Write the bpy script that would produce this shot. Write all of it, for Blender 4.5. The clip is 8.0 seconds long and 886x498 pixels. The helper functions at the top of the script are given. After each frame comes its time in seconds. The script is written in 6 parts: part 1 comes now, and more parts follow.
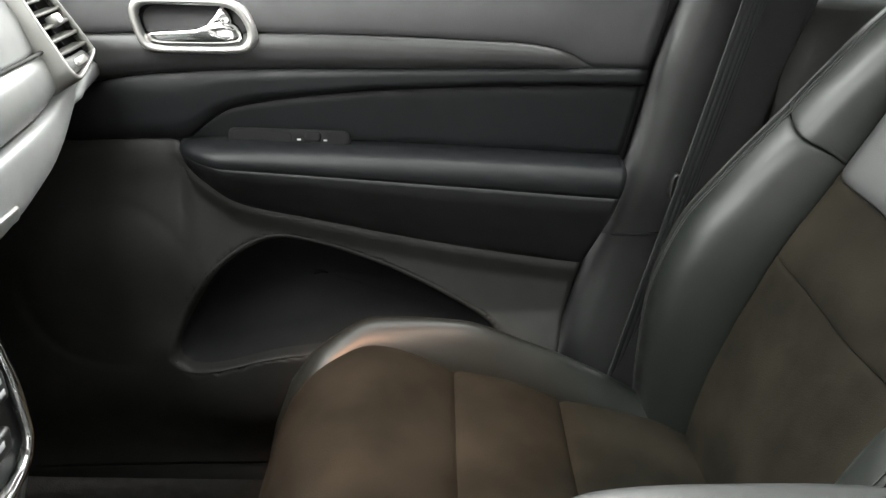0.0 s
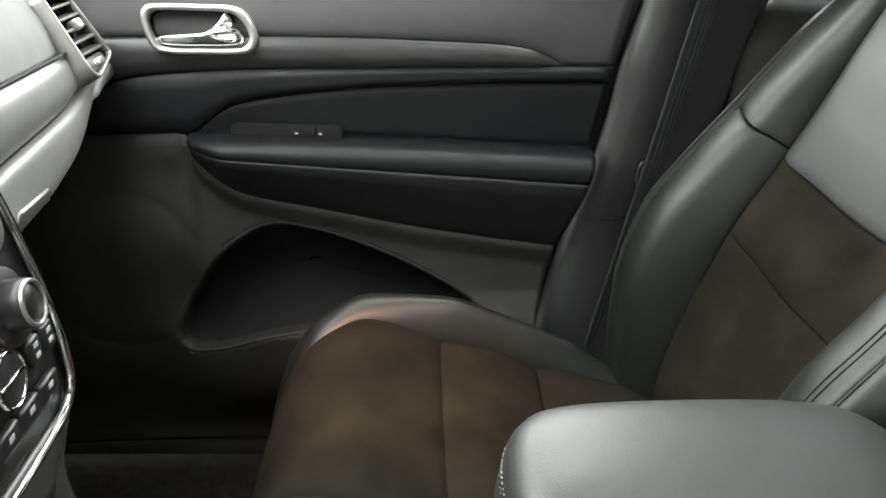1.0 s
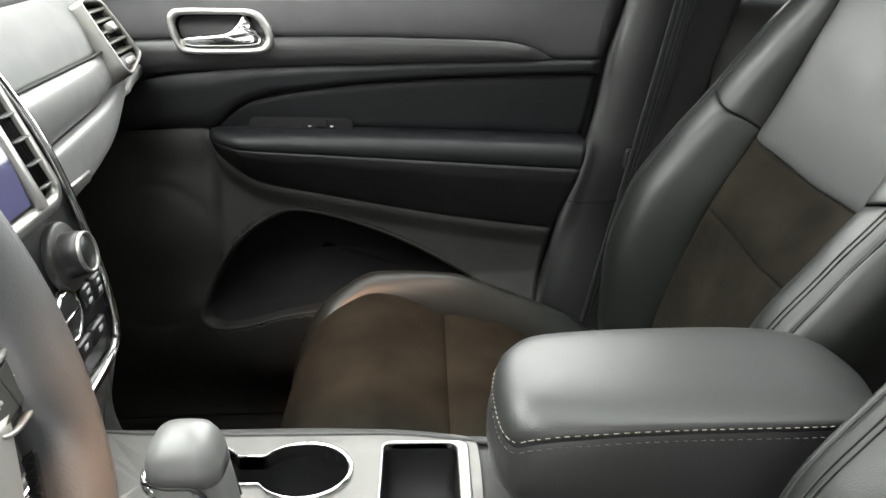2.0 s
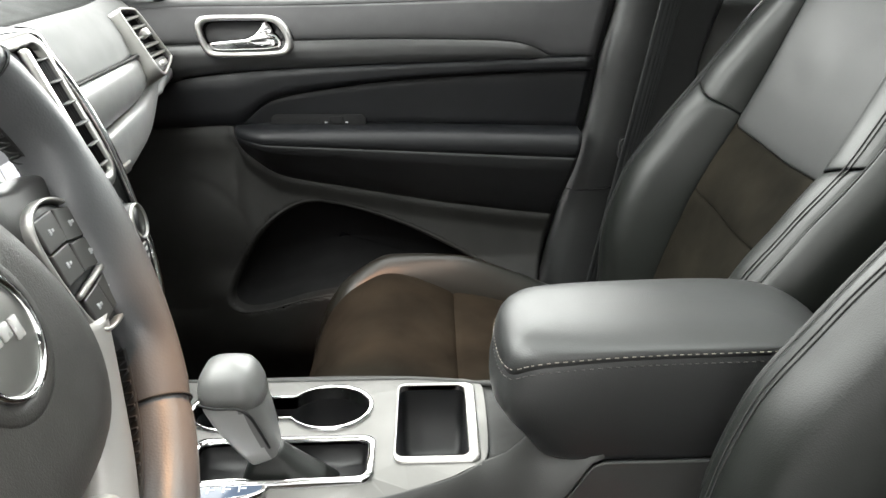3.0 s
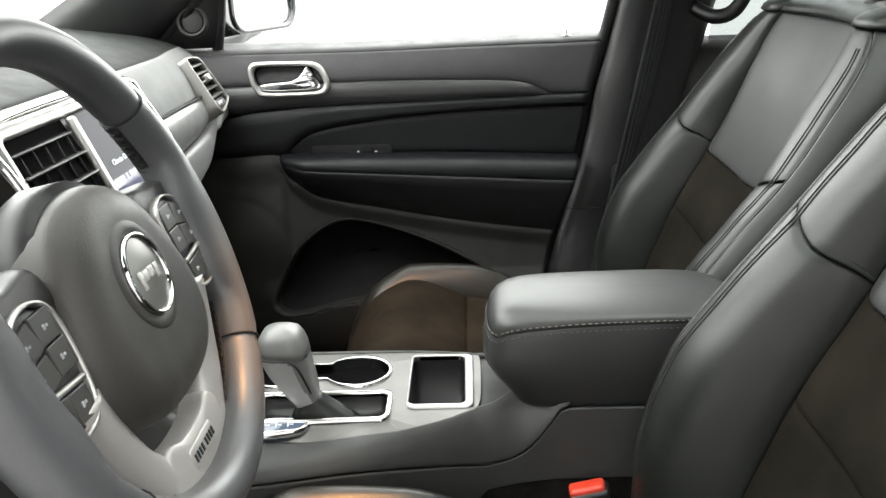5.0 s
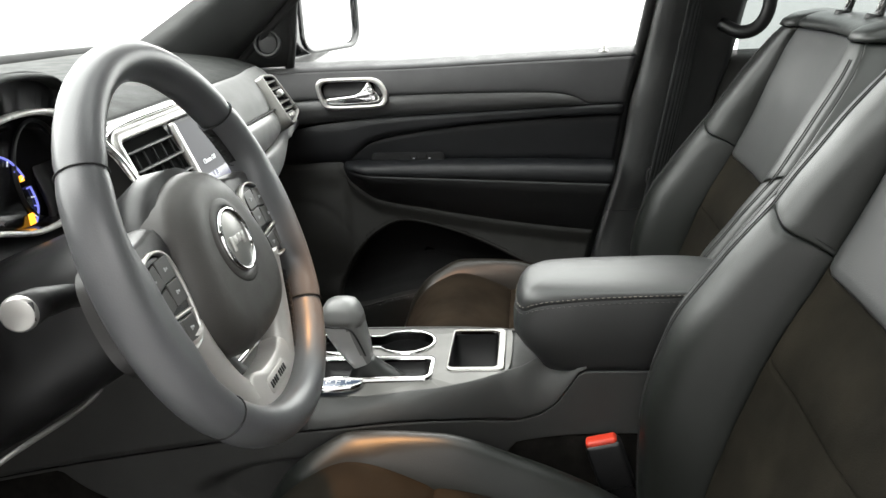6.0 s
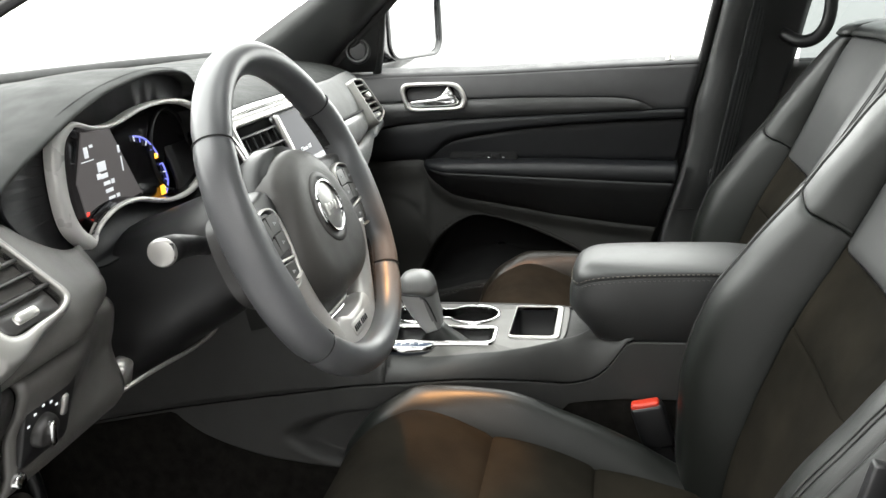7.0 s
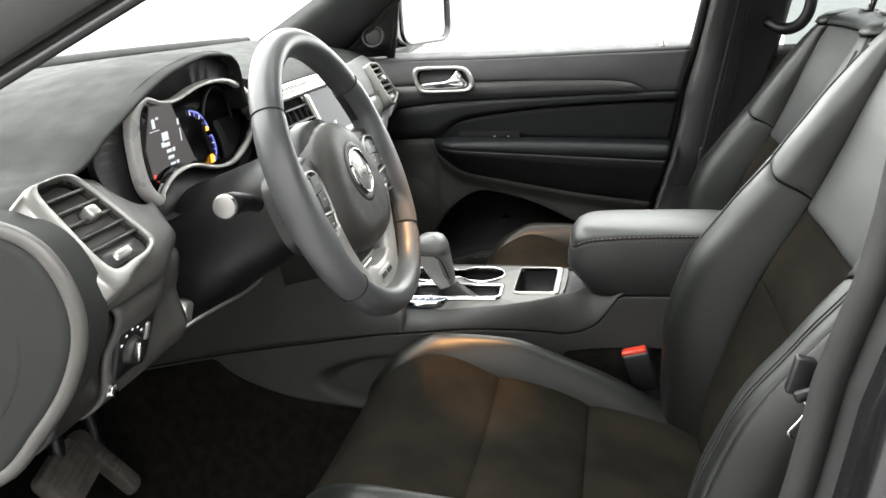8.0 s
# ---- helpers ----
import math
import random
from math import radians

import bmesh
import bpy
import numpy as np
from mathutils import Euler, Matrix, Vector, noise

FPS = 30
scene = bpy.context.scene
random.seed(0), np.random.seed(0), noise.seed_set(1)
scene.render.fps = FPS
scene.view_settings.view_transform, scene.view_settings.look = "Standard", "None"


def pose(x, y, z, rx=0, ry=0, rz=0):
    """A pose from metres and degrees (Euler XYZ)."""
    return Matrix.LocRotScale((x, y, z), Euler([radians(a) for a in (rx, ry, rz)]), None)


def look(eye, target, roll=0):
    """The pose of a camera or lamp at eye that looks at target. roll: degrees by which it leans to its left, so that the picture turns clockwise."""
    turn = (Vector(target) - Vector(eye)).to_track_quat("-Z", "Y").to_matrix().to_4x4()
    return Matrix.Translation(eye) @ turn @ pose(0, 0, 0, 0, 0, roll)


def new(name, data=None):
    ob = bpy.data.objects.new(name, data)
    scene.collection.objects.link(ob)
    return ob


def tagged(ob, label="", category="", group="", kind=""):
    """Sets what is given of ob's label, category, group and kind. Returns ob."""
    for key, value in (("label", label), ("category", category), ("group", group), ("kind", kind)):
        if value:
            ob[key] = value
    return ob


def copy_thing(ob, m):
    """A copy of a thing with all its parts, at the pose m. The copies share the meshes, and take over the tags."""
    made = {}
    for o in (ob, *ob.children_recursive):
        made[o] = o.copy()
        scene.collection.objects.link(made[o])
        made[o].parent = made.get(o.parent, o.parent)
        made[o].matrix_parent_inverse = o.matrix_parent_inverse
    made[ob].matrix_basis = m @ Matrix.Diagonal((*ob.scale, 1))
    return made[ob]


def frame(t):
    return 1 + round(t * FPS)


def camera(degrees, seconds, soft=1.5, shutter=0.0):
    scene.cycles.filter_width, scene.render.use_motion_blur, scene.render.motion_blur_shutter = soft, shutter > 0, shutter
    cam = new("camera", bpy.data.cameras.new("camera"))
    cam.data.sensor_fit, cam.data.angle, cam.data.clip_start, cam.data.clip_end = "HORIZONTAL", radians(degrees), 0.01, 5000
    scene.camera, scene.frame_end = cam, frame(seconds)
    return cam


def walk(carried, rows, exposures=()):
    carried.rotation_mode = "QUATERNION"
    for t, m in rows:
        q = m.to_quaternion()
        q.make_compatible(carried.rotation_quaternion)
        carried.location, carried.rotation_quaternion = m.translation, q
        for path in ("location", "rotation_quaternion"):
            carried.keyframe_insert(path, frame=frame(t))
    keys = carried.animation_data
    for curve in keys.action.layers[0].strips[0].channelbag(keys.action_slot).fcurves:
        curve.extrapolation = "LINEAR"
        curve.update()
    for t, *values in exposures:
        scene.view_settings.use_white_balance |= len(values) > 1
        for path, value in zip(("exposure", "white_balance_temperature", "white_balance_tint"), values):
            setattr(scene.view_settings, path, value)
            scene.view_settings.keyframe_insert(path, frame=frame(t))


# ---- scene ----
cam = camera(53.3, 8.0)
PATH = [
    (0, (0.034, -0.331, 1.287), (0.073, 1.498, 0.479), 1.5),
    (0.5, (0.033, -0.383, 1.299), (0.089, 1.447, 0.495), 1.6),
    (1, (0.033, -0.438, 1.291), (0.102, 1.402, 0.511), 1.3),
    (1.5, (0.037, -0.491, 1.283), (0.1, 1.359, 0.526), 0.8),
    (3, (0.042, -0.659, 1.272), (0.062, 1.211, 0.563), -1.0),
    (3.5, (0.041, -0.706, 1.273), (0.065, 1.169, 0.577), -1.5),
    (4, (0.055, -0.757, 1.285), (0.057, 1.122, 0.601), -2.2),
    (4.5, (0.059, -0.811, 1.294), (0.022, 1.078, 0.635), -2.2),
    (5.8, (0.112, -0.997, 1.32), (-0.037, 0.905, 0.72), -2.5),
    (6, (0.117, -1.033, 1.319), (-0.091, 0.866, 0.728), -3.1),
    (6.5, (0.136, -1.11, 1.318), (-0.177, 0.785, 0.761), -3.3),
    (7, (0.155, -1.177, 1.316), (-0.235, 0.704, 0.763), -3.2),
    (7.5, (0.157, -1.258, 1.318), (-0.24, 0.629, 0.787), -3.0),
    (8, (0.169, -1.329, 1.327), (-0.226, 0.543, 0.744), -3.1),
]
walk(cam, [(t, look(eye, target, roll)) for t, eye, target, roll in PATH], [(0.0, 1.8), (1.5, 1.45), (3.0, 1.54), (4.0, 1.32), (4.5, 1.30), (6.0, 0.98), (7.0, 1.06), (8.0, 1.10)])

# ---- world and light: a bright white photo studio ----
world = bpy.data.worlds.new("studio")
scene.world = world
world.use_nodes = True
wb = world.node_tree.nodes["Background"]
wb.inputs[0].default_value = (1.0, 0.995, 0.98, 1)
wb.inputs[1].default_value = 4.5


def spot_light(name, eye, target, degrees, power, color, radius=0.02):
    data = bpy.data.lights.new(name, "SPOT")
    data.spot_size, data.spot_blend, data.energy, data.color, data.shadow_soft_size = radians(degrees), 0.7, power, color, radius
    ob = new(name, data)
    ob.matrix_world = look(eye, target)
    return ob


# the two warm map lamps of the roof console
spot_light("map_lamp_passenger", (-0.1, 0.10, 1.60), (0.0, 0.44, 0.78), 28, 16, (1.0, 0.42, 0.16))
spot_light("map_lamp_driver", (-0.1, -0.10, 1.60), (-0.045, -0.226, 0.840), 15.5, 28, (1.0, 0.46, 0.14))


# ---- materials ----
def make_mat(name, color, rough=0.5, metal=0.0, grain=0.0, grain_scale=600.0, vary=0.15, vary_scale=9.0, spec=0.5,
             sheen=0.0, cells=False, glow=None, glow_power=0.0, rough_vary=0.08, coat=0.0, tint=None):
    m = bpy.data.materials.new(name)
    m.use_nodes = True
    nt = m.node_tree
    b = nt.nodes["Principled BSDF"]
    b.inputs["Metallic"].default_value = metal
    b.inputs["Specular IOR Level"].default_value = spec
    b.inputs["Sheen Weight"].default_value = sheen
    b.inputs["Sheen Roughness"].default_value = 0.5
    b.inputs["Coat Weight"].default_value = coat
    b.inputs["Coat Roughness"].default_value = 0.1
    co = nt.nodes.new("ShaderNodeTexCoord")
    n1 = nt.nodes.new("ShaderNodeTexNoise")
    n1.inputs["Scale"].default_value, n1.inputs["Detail"].default_value = vary_scale, 6
    nt.links.new(co.outputs["Object"], n1.inputs["Vector"])
    ramp = nt.nodes.new("ShaderNodeValToRGB")
    dark = [c * (1 - vary) for c in color]
    light = [min(1, c * (1 + vary)) for c in (tint or color)]
    ramp.color_ramp.elements[0].position, ramp.color_ramp.elements[1].position = 0.3, 0.7
    ramp.color_ramp.elements[0].color, ramp.color_ramp.elements[1].color = (*dark, 1), (*light, 1)
    nt.links.new(n1.outputs["Fac"], ramp.inputs["Fac"])
    nt.links.new(ramp.outputs["Color"], b.inputs["Base Color"])
    n2 = nt.nodes.new("ShaderNodeTexNoise")
    n2.inputs["Scale"].default_value, n2.inputs["Detail"].default_value = vary_scale * 3.7, 4
    nt.links.new(co.outputs["Object"], n2.inputs["Vector"])
    mr = nt.nodes.new("ShaderNodeMapRange")
    mr.inputs["From Min"].default_value, mr.inputs["From Max"].default_value = 0.3, 0.7
    mr.inputs["To Min"].default_value, mr.inputs["To Max"].default_value = max(0.02, rough - rough_vary), min(1, rough + rough_vary)
    nt.links.new(n2.outputs["Fac"], mr.inputs["Value"])
    nt.links.new(mr.outputs["Result"], b.inputs["Roughness"])
    if grain:
        if cells:
            tx = nt.nodes.new("ShaderNodeTexVoronoi")
            tx.inputs["Scale"].default_value = grain_scale
            out = tx.outputs["Distance"]
        else:
            tx = nt.nodes.new("ShaderNodeTexNoise")
            tx.inputs["Scale"].default_value, tx.inputs["Detail"].default_value = grain_scale, 3
            out = tx.outputs["Fac"]
        nt.links.new(co.outputs["Object"], tx.inputs["Vector"])
        bp = nt.nodes.new("ShaderNodeBump")
        bp.inputs["Strength"].default_value, bp.inputs["Distance"].default_value = grain, 0.0006
        nt.links.new(out, bp.inputs["Height"])
        nt.links.new(bp.outputs["Normal"], b.inputs["Normal"])
    if glow:
        b.inputs["Emission Color"].default_value = (*glow, 1)
        b.inputs["Emission Strength"].default_value = glow_power
    return m


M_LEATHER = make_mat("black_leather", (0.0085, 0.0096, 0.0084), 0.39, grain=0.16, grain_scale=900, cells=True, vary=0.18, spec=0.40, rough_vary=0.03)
# paler and shinier than black_leather
M_LEATHER_TOP = make_mat("paler_black_leather", (0.021, 0.0215, 0.0213), 0.42, grain=0.14, grain_scale=800, cells=True, vary=0.05, spec=0.6, rough_vary=0.012)
M_SUEDE = make_mat("dark_suede", (0.0090, 0.0079, 0.0057), 0.95, grain=0.6, grain_scale=700, vary=0.35, vary_scale=11, sheen=0.0, spec=0.06, tint=(0.0120, 0.0103, 0.0075))
M_DOOR_UP = make_mat("charcoal_soft_plastic", (0.037, 0.0365, 0.038), 0.58, grain=0.4, grain_scale=1300, vary=0.08, spec=0.4)
M_DOOR_DARK = make_mat("black_door_leather", (0.0080, 0.0084, 0.0098), 0.5, grain=0.15, grain_scale=900, cells=True, vary=0.15, spec=0.35)
M_DOOR_LOW = make_mat("black_hard_plastic", (0.0148, 0.0144, 0.0134), 0.6, grain=0.4, grain_scale=1500, vary=0.15, spec=0.3)
M_STRIP = make_mat("satin_grey_trim", (0.035, 0.035, 0.035), 0.34, grain=0.0, grain_scale=900, vary=0.1, vary_scale=30, spec=0.5, rough_vary=0.04)
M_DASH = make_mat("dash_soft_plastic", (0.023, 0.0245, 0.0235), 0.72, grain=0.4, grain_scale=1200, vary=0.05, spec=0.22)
# paler copy of the dash plastic, stands in for light on its face
M_DASH_LIT = make_mat("lit_dash_plastic", (0.19, 0.191, 0.19), 0.65, grain=0.4, grain_scale=1200, vary=0.06, spec=0.25)
M_HEAD = make_mat("dark_lever_head", (0.16, 0.16, 0.157), 0.36, vary=0.05, spec=0.5)
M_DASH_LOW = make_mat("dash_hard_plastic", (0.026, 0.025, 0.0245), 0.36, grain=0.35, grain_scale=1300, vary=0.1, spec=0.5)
M_CONSOLE = make_mat("console_plastic", (0.019, 0.0192, 0.018), 0.5, grain=0.4, grain_scale=1300, vary=0.08, spec=0.3)
# dark dash plastics coloured pale to copy window reflections on the passenger side
M_GLOVE_LIT = make_mat("lit_glove_plastic", (0.23, 0.23, 0.229), 0.38, spec=0.8, grain=0.35, grain_scale=1300, vary=0.06)
M_BAND_LIT = make_mat("lit_dash_band", (0.17, 0.17, 0.168), 0.34, spec=0.8, grain=0.05, grain_scale=900, vary=0.06, vary_scale=14, rough_vary=0.06)
M_RING = make_mat("bright_silver_paint", (0.62, 0.61, 0.59), 0.28, metal=0.15, vary=0.02, rough_vary=0.015)
M_SPOKE = make_mat("satin_spoke_paint", (0.50, 0.48, 0.46), 0.38, metal=0.35, vary=0.05)
M_VENT_SHADE = make_mat("vent_shade", (0.004, 0.004, 0.004), 1.0, vary=0.1, spec=0.05)
M_SIDE = make_mat("dark_grained_plastic", (0.038, 0.038, 0.0365), 0.55, grain=0.35, grain_scale=1300, vary=0.08, spec=0.4)
M_BLACK = make_mat("black_plastic", (0.010, 0.010, 0.0105), 0.42, grain=0.2, grain_scale=1500, vary=0.15)
M_GLOSS = make_mat("gloss_black", (0.006, 0.006, 0.007), 0.12, vary=0.1, rough_vary=0.04)
M_PILLAR = make_mat("pillar_plastic", (0.026, 0.0268, 0.0264), 0.37, grain=0.4, grain_scale=1300, vary=0.08)
M_SILVER = make_mat("satin_silver", (0.50, 0.49, 0.47), 0.33, metal=0.75, vary=0.06, rough_vary=0.05)
M_DECK = make_mat("satin_grey_metal", (0.125, 0.122, 0.116), 0.42, metal=0.7, vary=0.08, rough_vary=0.05)
M_CHROME = make_mat("chrome", (0.82, 0.82, 0.82), 0.07, metal=1.0, vary=0.03, rough_vary=0.03)
M_RUBBER = make_mat("black_rubber", (0.010, 0.010, 0.010), 0.7, vary=0.2)
M_CARPET = make_mat("black_carpet", (0.0108, 0.0100, 0.0090), 1.0, grain=1.0, grain_scale=500, vary=0.4, vary_scale=60, spec=0.1)
M_THREAD = make_mat("grey_thread", (0.075, 0.073, 0.068), 0.8, vary=0.2)
M_BELT = make_mat("belt_webbing", (0.030, 0.0315, 0.032), 0.8, grain=0.8, grain_scale=700, vary=0.15)
M_RED = make_mat("red_plastic", (0.62, 0.045, 0.02), 0.4, vary=0.08)
M_WHEEL = make_mat("wheel_leather", (0.082, 0.083, 0.087), 0.38, grain=0.12, grain_scale=700, cells=True, vary=0.15, spec=0.7, rough_vary=0.02)
M_HUB = make_mat("hub_soft_plastic", (0.046, 0.043, 0.040), 0.46, grain=0.5, grain_scale=1100, vary=0.08)
M_KNOB = make_mat("grey_lever_paint", (0.40, 0.40, 0.39), 0.34, vary=0.03, metal=0.25, rough_vary=0.015)
M_VENT = make_mat("dark_satin_silver", (0.30, 0.295, 0.28), 0.33, metal=0.7, vary=0.06, rough_vary=0.05)
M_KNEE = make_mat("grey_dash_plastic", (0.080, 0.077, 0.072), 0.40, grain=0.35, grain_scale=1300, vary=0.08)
# paler copy of pillar_plastic, makes up for dim light on the driver side
M_PILLAR_LIFTED = make_mat("lifted_pillar_plastic", (0.055, 0.056, 0.055), 0.5, grain=0.3, grain_scale=1300, vary=0.06)
M_DULL_BLACK = make_mat("dull_black", (0.0135, 0.0135, 0.0138), 0.9, grain=0.5, grain_scale=800, vary=0.2, spec=0.1)
M_BUTTON = make_mat("button_black", (0.018, 0.018, 0.019), 0.35, vary=0.1)
M_KEY = make_mat("grey_key_plastic", (0.060, 0.058, 0.055), 0.36, vary=0.06, spec=0.5)
# door leather made paler for the extra light on the pull pad
M_PULL_LIT = make_mat("lit_door_leather", (0.0138, 0.0140, 0.0146), 0.46, grain=0.15, grain_scale=900, cells=True, vary=0.15, spec=0.4)
M_MARK = make_mat("white_print", (0.6, 0.6, 0.6), 0.5, vary=0.02, glow=(0.8, 0.85, 0.9), glow_power=0.35)
M_ICON = make_mat("dim_white_print", (0.32, 0.32, 0.32), 0.5, vary=0.02, glow=(0.8, 0.85, 0.9), glow_power=0.05)
M_BLUE = make_mat("blue_lit_print", (0.1, 0.1, 0.4), 0.4, vary=0.02, glow=(0.25, 0.28, 1.0), glow_power=0.5)
M_AMBER = make_mat("amber_lit_print", (0.6, 0.25, 0.02), 0.4, vary=0.02, glow=(1.0, 0.42, 0.03), glow_power=1.3)
M_REDLIT = make_mat("red_lit_print", (0.6, 0.02, 0.02), 0.4, vary=0.02, glow=(1.0, 0.05, 0.03), glow_power=0.8)
M_DISPLAY = make_mat("lit_display", (0.02, 0.02, 0.022), 0.45, spec=0.1, vary=0.02, glow=(0.5, 0.46, 0.45), glow_power=0.10)
M_PRND = make_mat("lit_gear_display", (0.05, 0.06, 0.08), 0.15, vary=0.02, glow=(0.35, 0.5, 0.75), glow_power=0.1)
M_SCREEN = make_mat("touch_screen", (0.05, 0.05, 0.055), 0.10, vary=0.02, rough_vary=0.02, glow=(0.72, 0.72, 0.80), glow_power=0.05, spec=0.02)
M_SCREEN_LOW = make_mat("touch_screen_low", (0.05, 0.05, 0.09), 0.10, vary=0.02, glow=(0.2, 0.2, 0.42), glow_power=0.11)
M_GROUND = make_mat("studio_floor_paint", (0.22, 0.22, 0.217), 0.5, vary=0.08, vary_scale=2)
M_WALL = make_mat("grey_wall_paint", (0.40, 0.40, 0.395), 0.7, vary=0.06, vary_scale=1.5)
M_PAINT = make_mat("black_car_paint", (0.008, 0.008, 0.009), 0.2, vary=0.1, coat=0.6, rough_vary=0.03)
M_HEADLINER = make_mat("headliner_cloth", (0.35, 0.34, 0.32), 0.95, grain=0.5, grain_scale=900, vary=0.05)
M_MIRROR = make_mat("mirror_silver", (0.9, 0.9, 0.9), 0.02, metal=1.0, vary=0.01, rough_vary=0.01)
M_PEDAL = make_mat("worn_pedal_rubber", (0.10, 0.09, 0.08), 0.7, grain=0.4, grain_scale=300, vary=0.3, vary_scale=40)


def glass_mat(name, tint):
    m = bpy.data.materials.new(name)
    m.use_nodes = True
    nt = m.node_tree
    for n in list(nt.nodes):
        nt.nodes.remove(n)
    out, mix = nt.nodes.new("ShaderNodeOutputMaterial"), nt.nodes.new("ShaderNodeMixShader")
    tr, gl, fr = nt.nodes.new("ShaderNodeBsdfTransparent"), nt.nodes.new("ShaderNodeBsdfGlossy"), nt.nodes.new("ShaderNodeFresnel")
    tr.inputs[0].default_value = (*tint, 1)
    gl.inputs["Roughness"].default_value = 0.02
    fr.inputs["IOR"].default_value = 1.45
    nt.links.new(fr.outputs[0], mix.inputs[0])
    nt.links.new(tr.outputs[0], mix.inputs[1])
    nt.links.new(gl.outputs[0], mix.inputs[2])
    nt.links.new(mix.outputs[0], out.inputs[0])
    return m


M_GLASS = glass_mat("clear_glass", (0.93, 0.96, 0.94))
M_ROOF = glass_mat("roof_glass", (0.7, 0.72, 0.71))
M_TINT = glass_mat("tinted_glass", (0.22, 0.24, 0.235))


# ---- mesh helpers ----
def curve_fn(pts):
    """A smooth function through points (a, b), monotone in a."""
    pts = sorted(pts)
    xs, ys = np.array([p[0] for p in pts], float), np.array([p[1] for p in pts], float)
    d = np.diff(ys) / np.diff(xs)
    t = np.zeros(len(xs))
    t[0], t[-1] = d[0], d[-1]
    for i in range(1, len(xs) - 1):
        t[i] = 0 if d[i - 1] * d[i] <= 0 else 2 * d[i - 1] * d[i] / (d[i - 1] + d[i])

    def f(x):
        x = min(max(x, xs[0]), xs[-1])
        i = min(int(np.searchsorted(xs, x, side="right")) - 1, len(xs) - 2)
        h = xs[i + 1] - xs[i]
        s = (x - xs[i]) / h
        return float((2 * s**3 - 3 * s**2 + 1) * ys[i] + (s**3 - 2 * s**2 + s) * h * t[i] + (3 * s**2 - 2 * s**3) * ys[i + 1] + (s**3 - s**2) * h * t[i + 1])
    return f


def spline(pts, n, closed=False):
    """n samples of a Catmull-Rom curve through the points."""
    p = [Vector(q) for q in pts]
    m = len(p)
    segs = m if closed else m - 1
    out = []
    for k in range(n):
        u = segs * k / (n if closed else n - 1)
        i = min(int(u), segs - 1)
        s = u - i
        if closed:
            a, b, c, d = p[(i - 1) % m], p[i % m], p[(i + 1) % m], p[(i + 2) % m]
        else:
            a, b, c, d = p[max(i - 1, 0)], p[i], p[i + 1], p[min(i + 2, m - 1)]
        out.append(0.5 * ((2 * b) + (c - a) * s + (2 * a - 5 * b + 4 * c - d) * s**2 + (3 * b - a - 3 * c + d) * s**3))
    return out


def thing(name, loc, label, category, group="", kind=""):
    ob = new(name)
    ob.empty_display_size = 0.05
    ob.matrix_basis = Matrix.Translation(loc)
    bpy.context.view_layer.update()
    return tagged(ob, label, category, group, kind)


def mk(name, verts, faces, mat, parent=None, label="", smooth=True, solid=0.0, bevel=0.0, kind=""):
    me = bpy.data.meshes.new(name)
    me.from_pydata([tuple(v) for v in verts], [], faces)
    me.validate()
    if smooth:
        me.polygons.foreach_set("use_smooth", [True] * len(me.polygons))
    me.materials.append(mat)
    ob = new(name, me)
    if parent is not None:
        ob.parent = parent
        top = parent
        while top.parent is not None:
            top = top.parent
        ob.matrix_parent_inverse = Matrix.Translation(-top.matrix_basis.translation) if parent is top else Matrix.Identity(4)
    if label:
        ob["label"] = label
    if kind:
        ob["kind"] = kind
    if solid:
        md = ob.modifiers.new("thickness", "SOLIDIFY")
        md.thickness, md.offset = abs(solid), -1 if solid > 0 else 1
    if bevel:
        md = ob.modifiers.new("edges", "BEVEL")
        md.width, md.segments, md.limit_method = bevel, 2, "ANGLE"
    return ob


def grid(rows, flip=False, closed=False):
    """Vertices and faces of a net of points, row by row."""
    n = len(rows[0])
    v = [p for r in rows for p in r]
    f = []
    for i in range(len(rows) - 1):
        for j in range(n if closed else n - 1):
            q = (i * n + j, i * n + (j + 1) % n, (i + 1) * n + (j + 1) % n, (i + 1) * n + j)
            f.append(q[::-1] if flip else q)
    return v, f


def loft(rings, caps=True):
    v, f = grid(rings, closed=True)
    n = len(rings[0])
    if caps:
        f.append(tuple(range(n))[::-1])
        f.append(tuple((len(rings) - 1) * n + j for j in range(n)))
    return v, f


def tube(pts, r, n=8, closed=False, flat=1.0, up=None):
    """A round bar along points; r is a number or one a point."""
    pts = [Vector(p) for p in pts]
    rings = []
    m = len(pts)
    side = None
    for i, p in enumerate(pts):
        d = (pts[(i + 1) % m] - pts[i - 1]) if closed else (pts[min(i + 1, m - 1)] - pts[max(i - 1, 0)])
        d.normalize()
        if side is None:
            ref = Vector(up) if up else (Vector((0, 0, 1)) if abs(d.z) < 0.9 else Vector((1, 0, 0)))
            side = d.cross(ref).normalized()
        side = (side - d * side.dot(d)).normalized()
        nrm = side.cross(d)
        rr = r[i] if isinstance(r, (list, tuple)) else r
        rings.append([p + rr * (math.cos(2 * math.pi * k / n) * side + flat * math.sin(2 * math.pi * k / n) * nrm) for k in range(n)])
    if closed:
        rings.append(rings[0])
        return grid(rings, closed=True)
    return loft(rings)


def join(*parts):
    V, F = [], []
    for v, f in parts:
        k = len(V)
        V += list(v)
        F += [tuple(i + k for i in q) for q in f]
    return V, F


def moved(vf, m):
    return [m @ Vector(p) for p in vf[0]], vf[1]


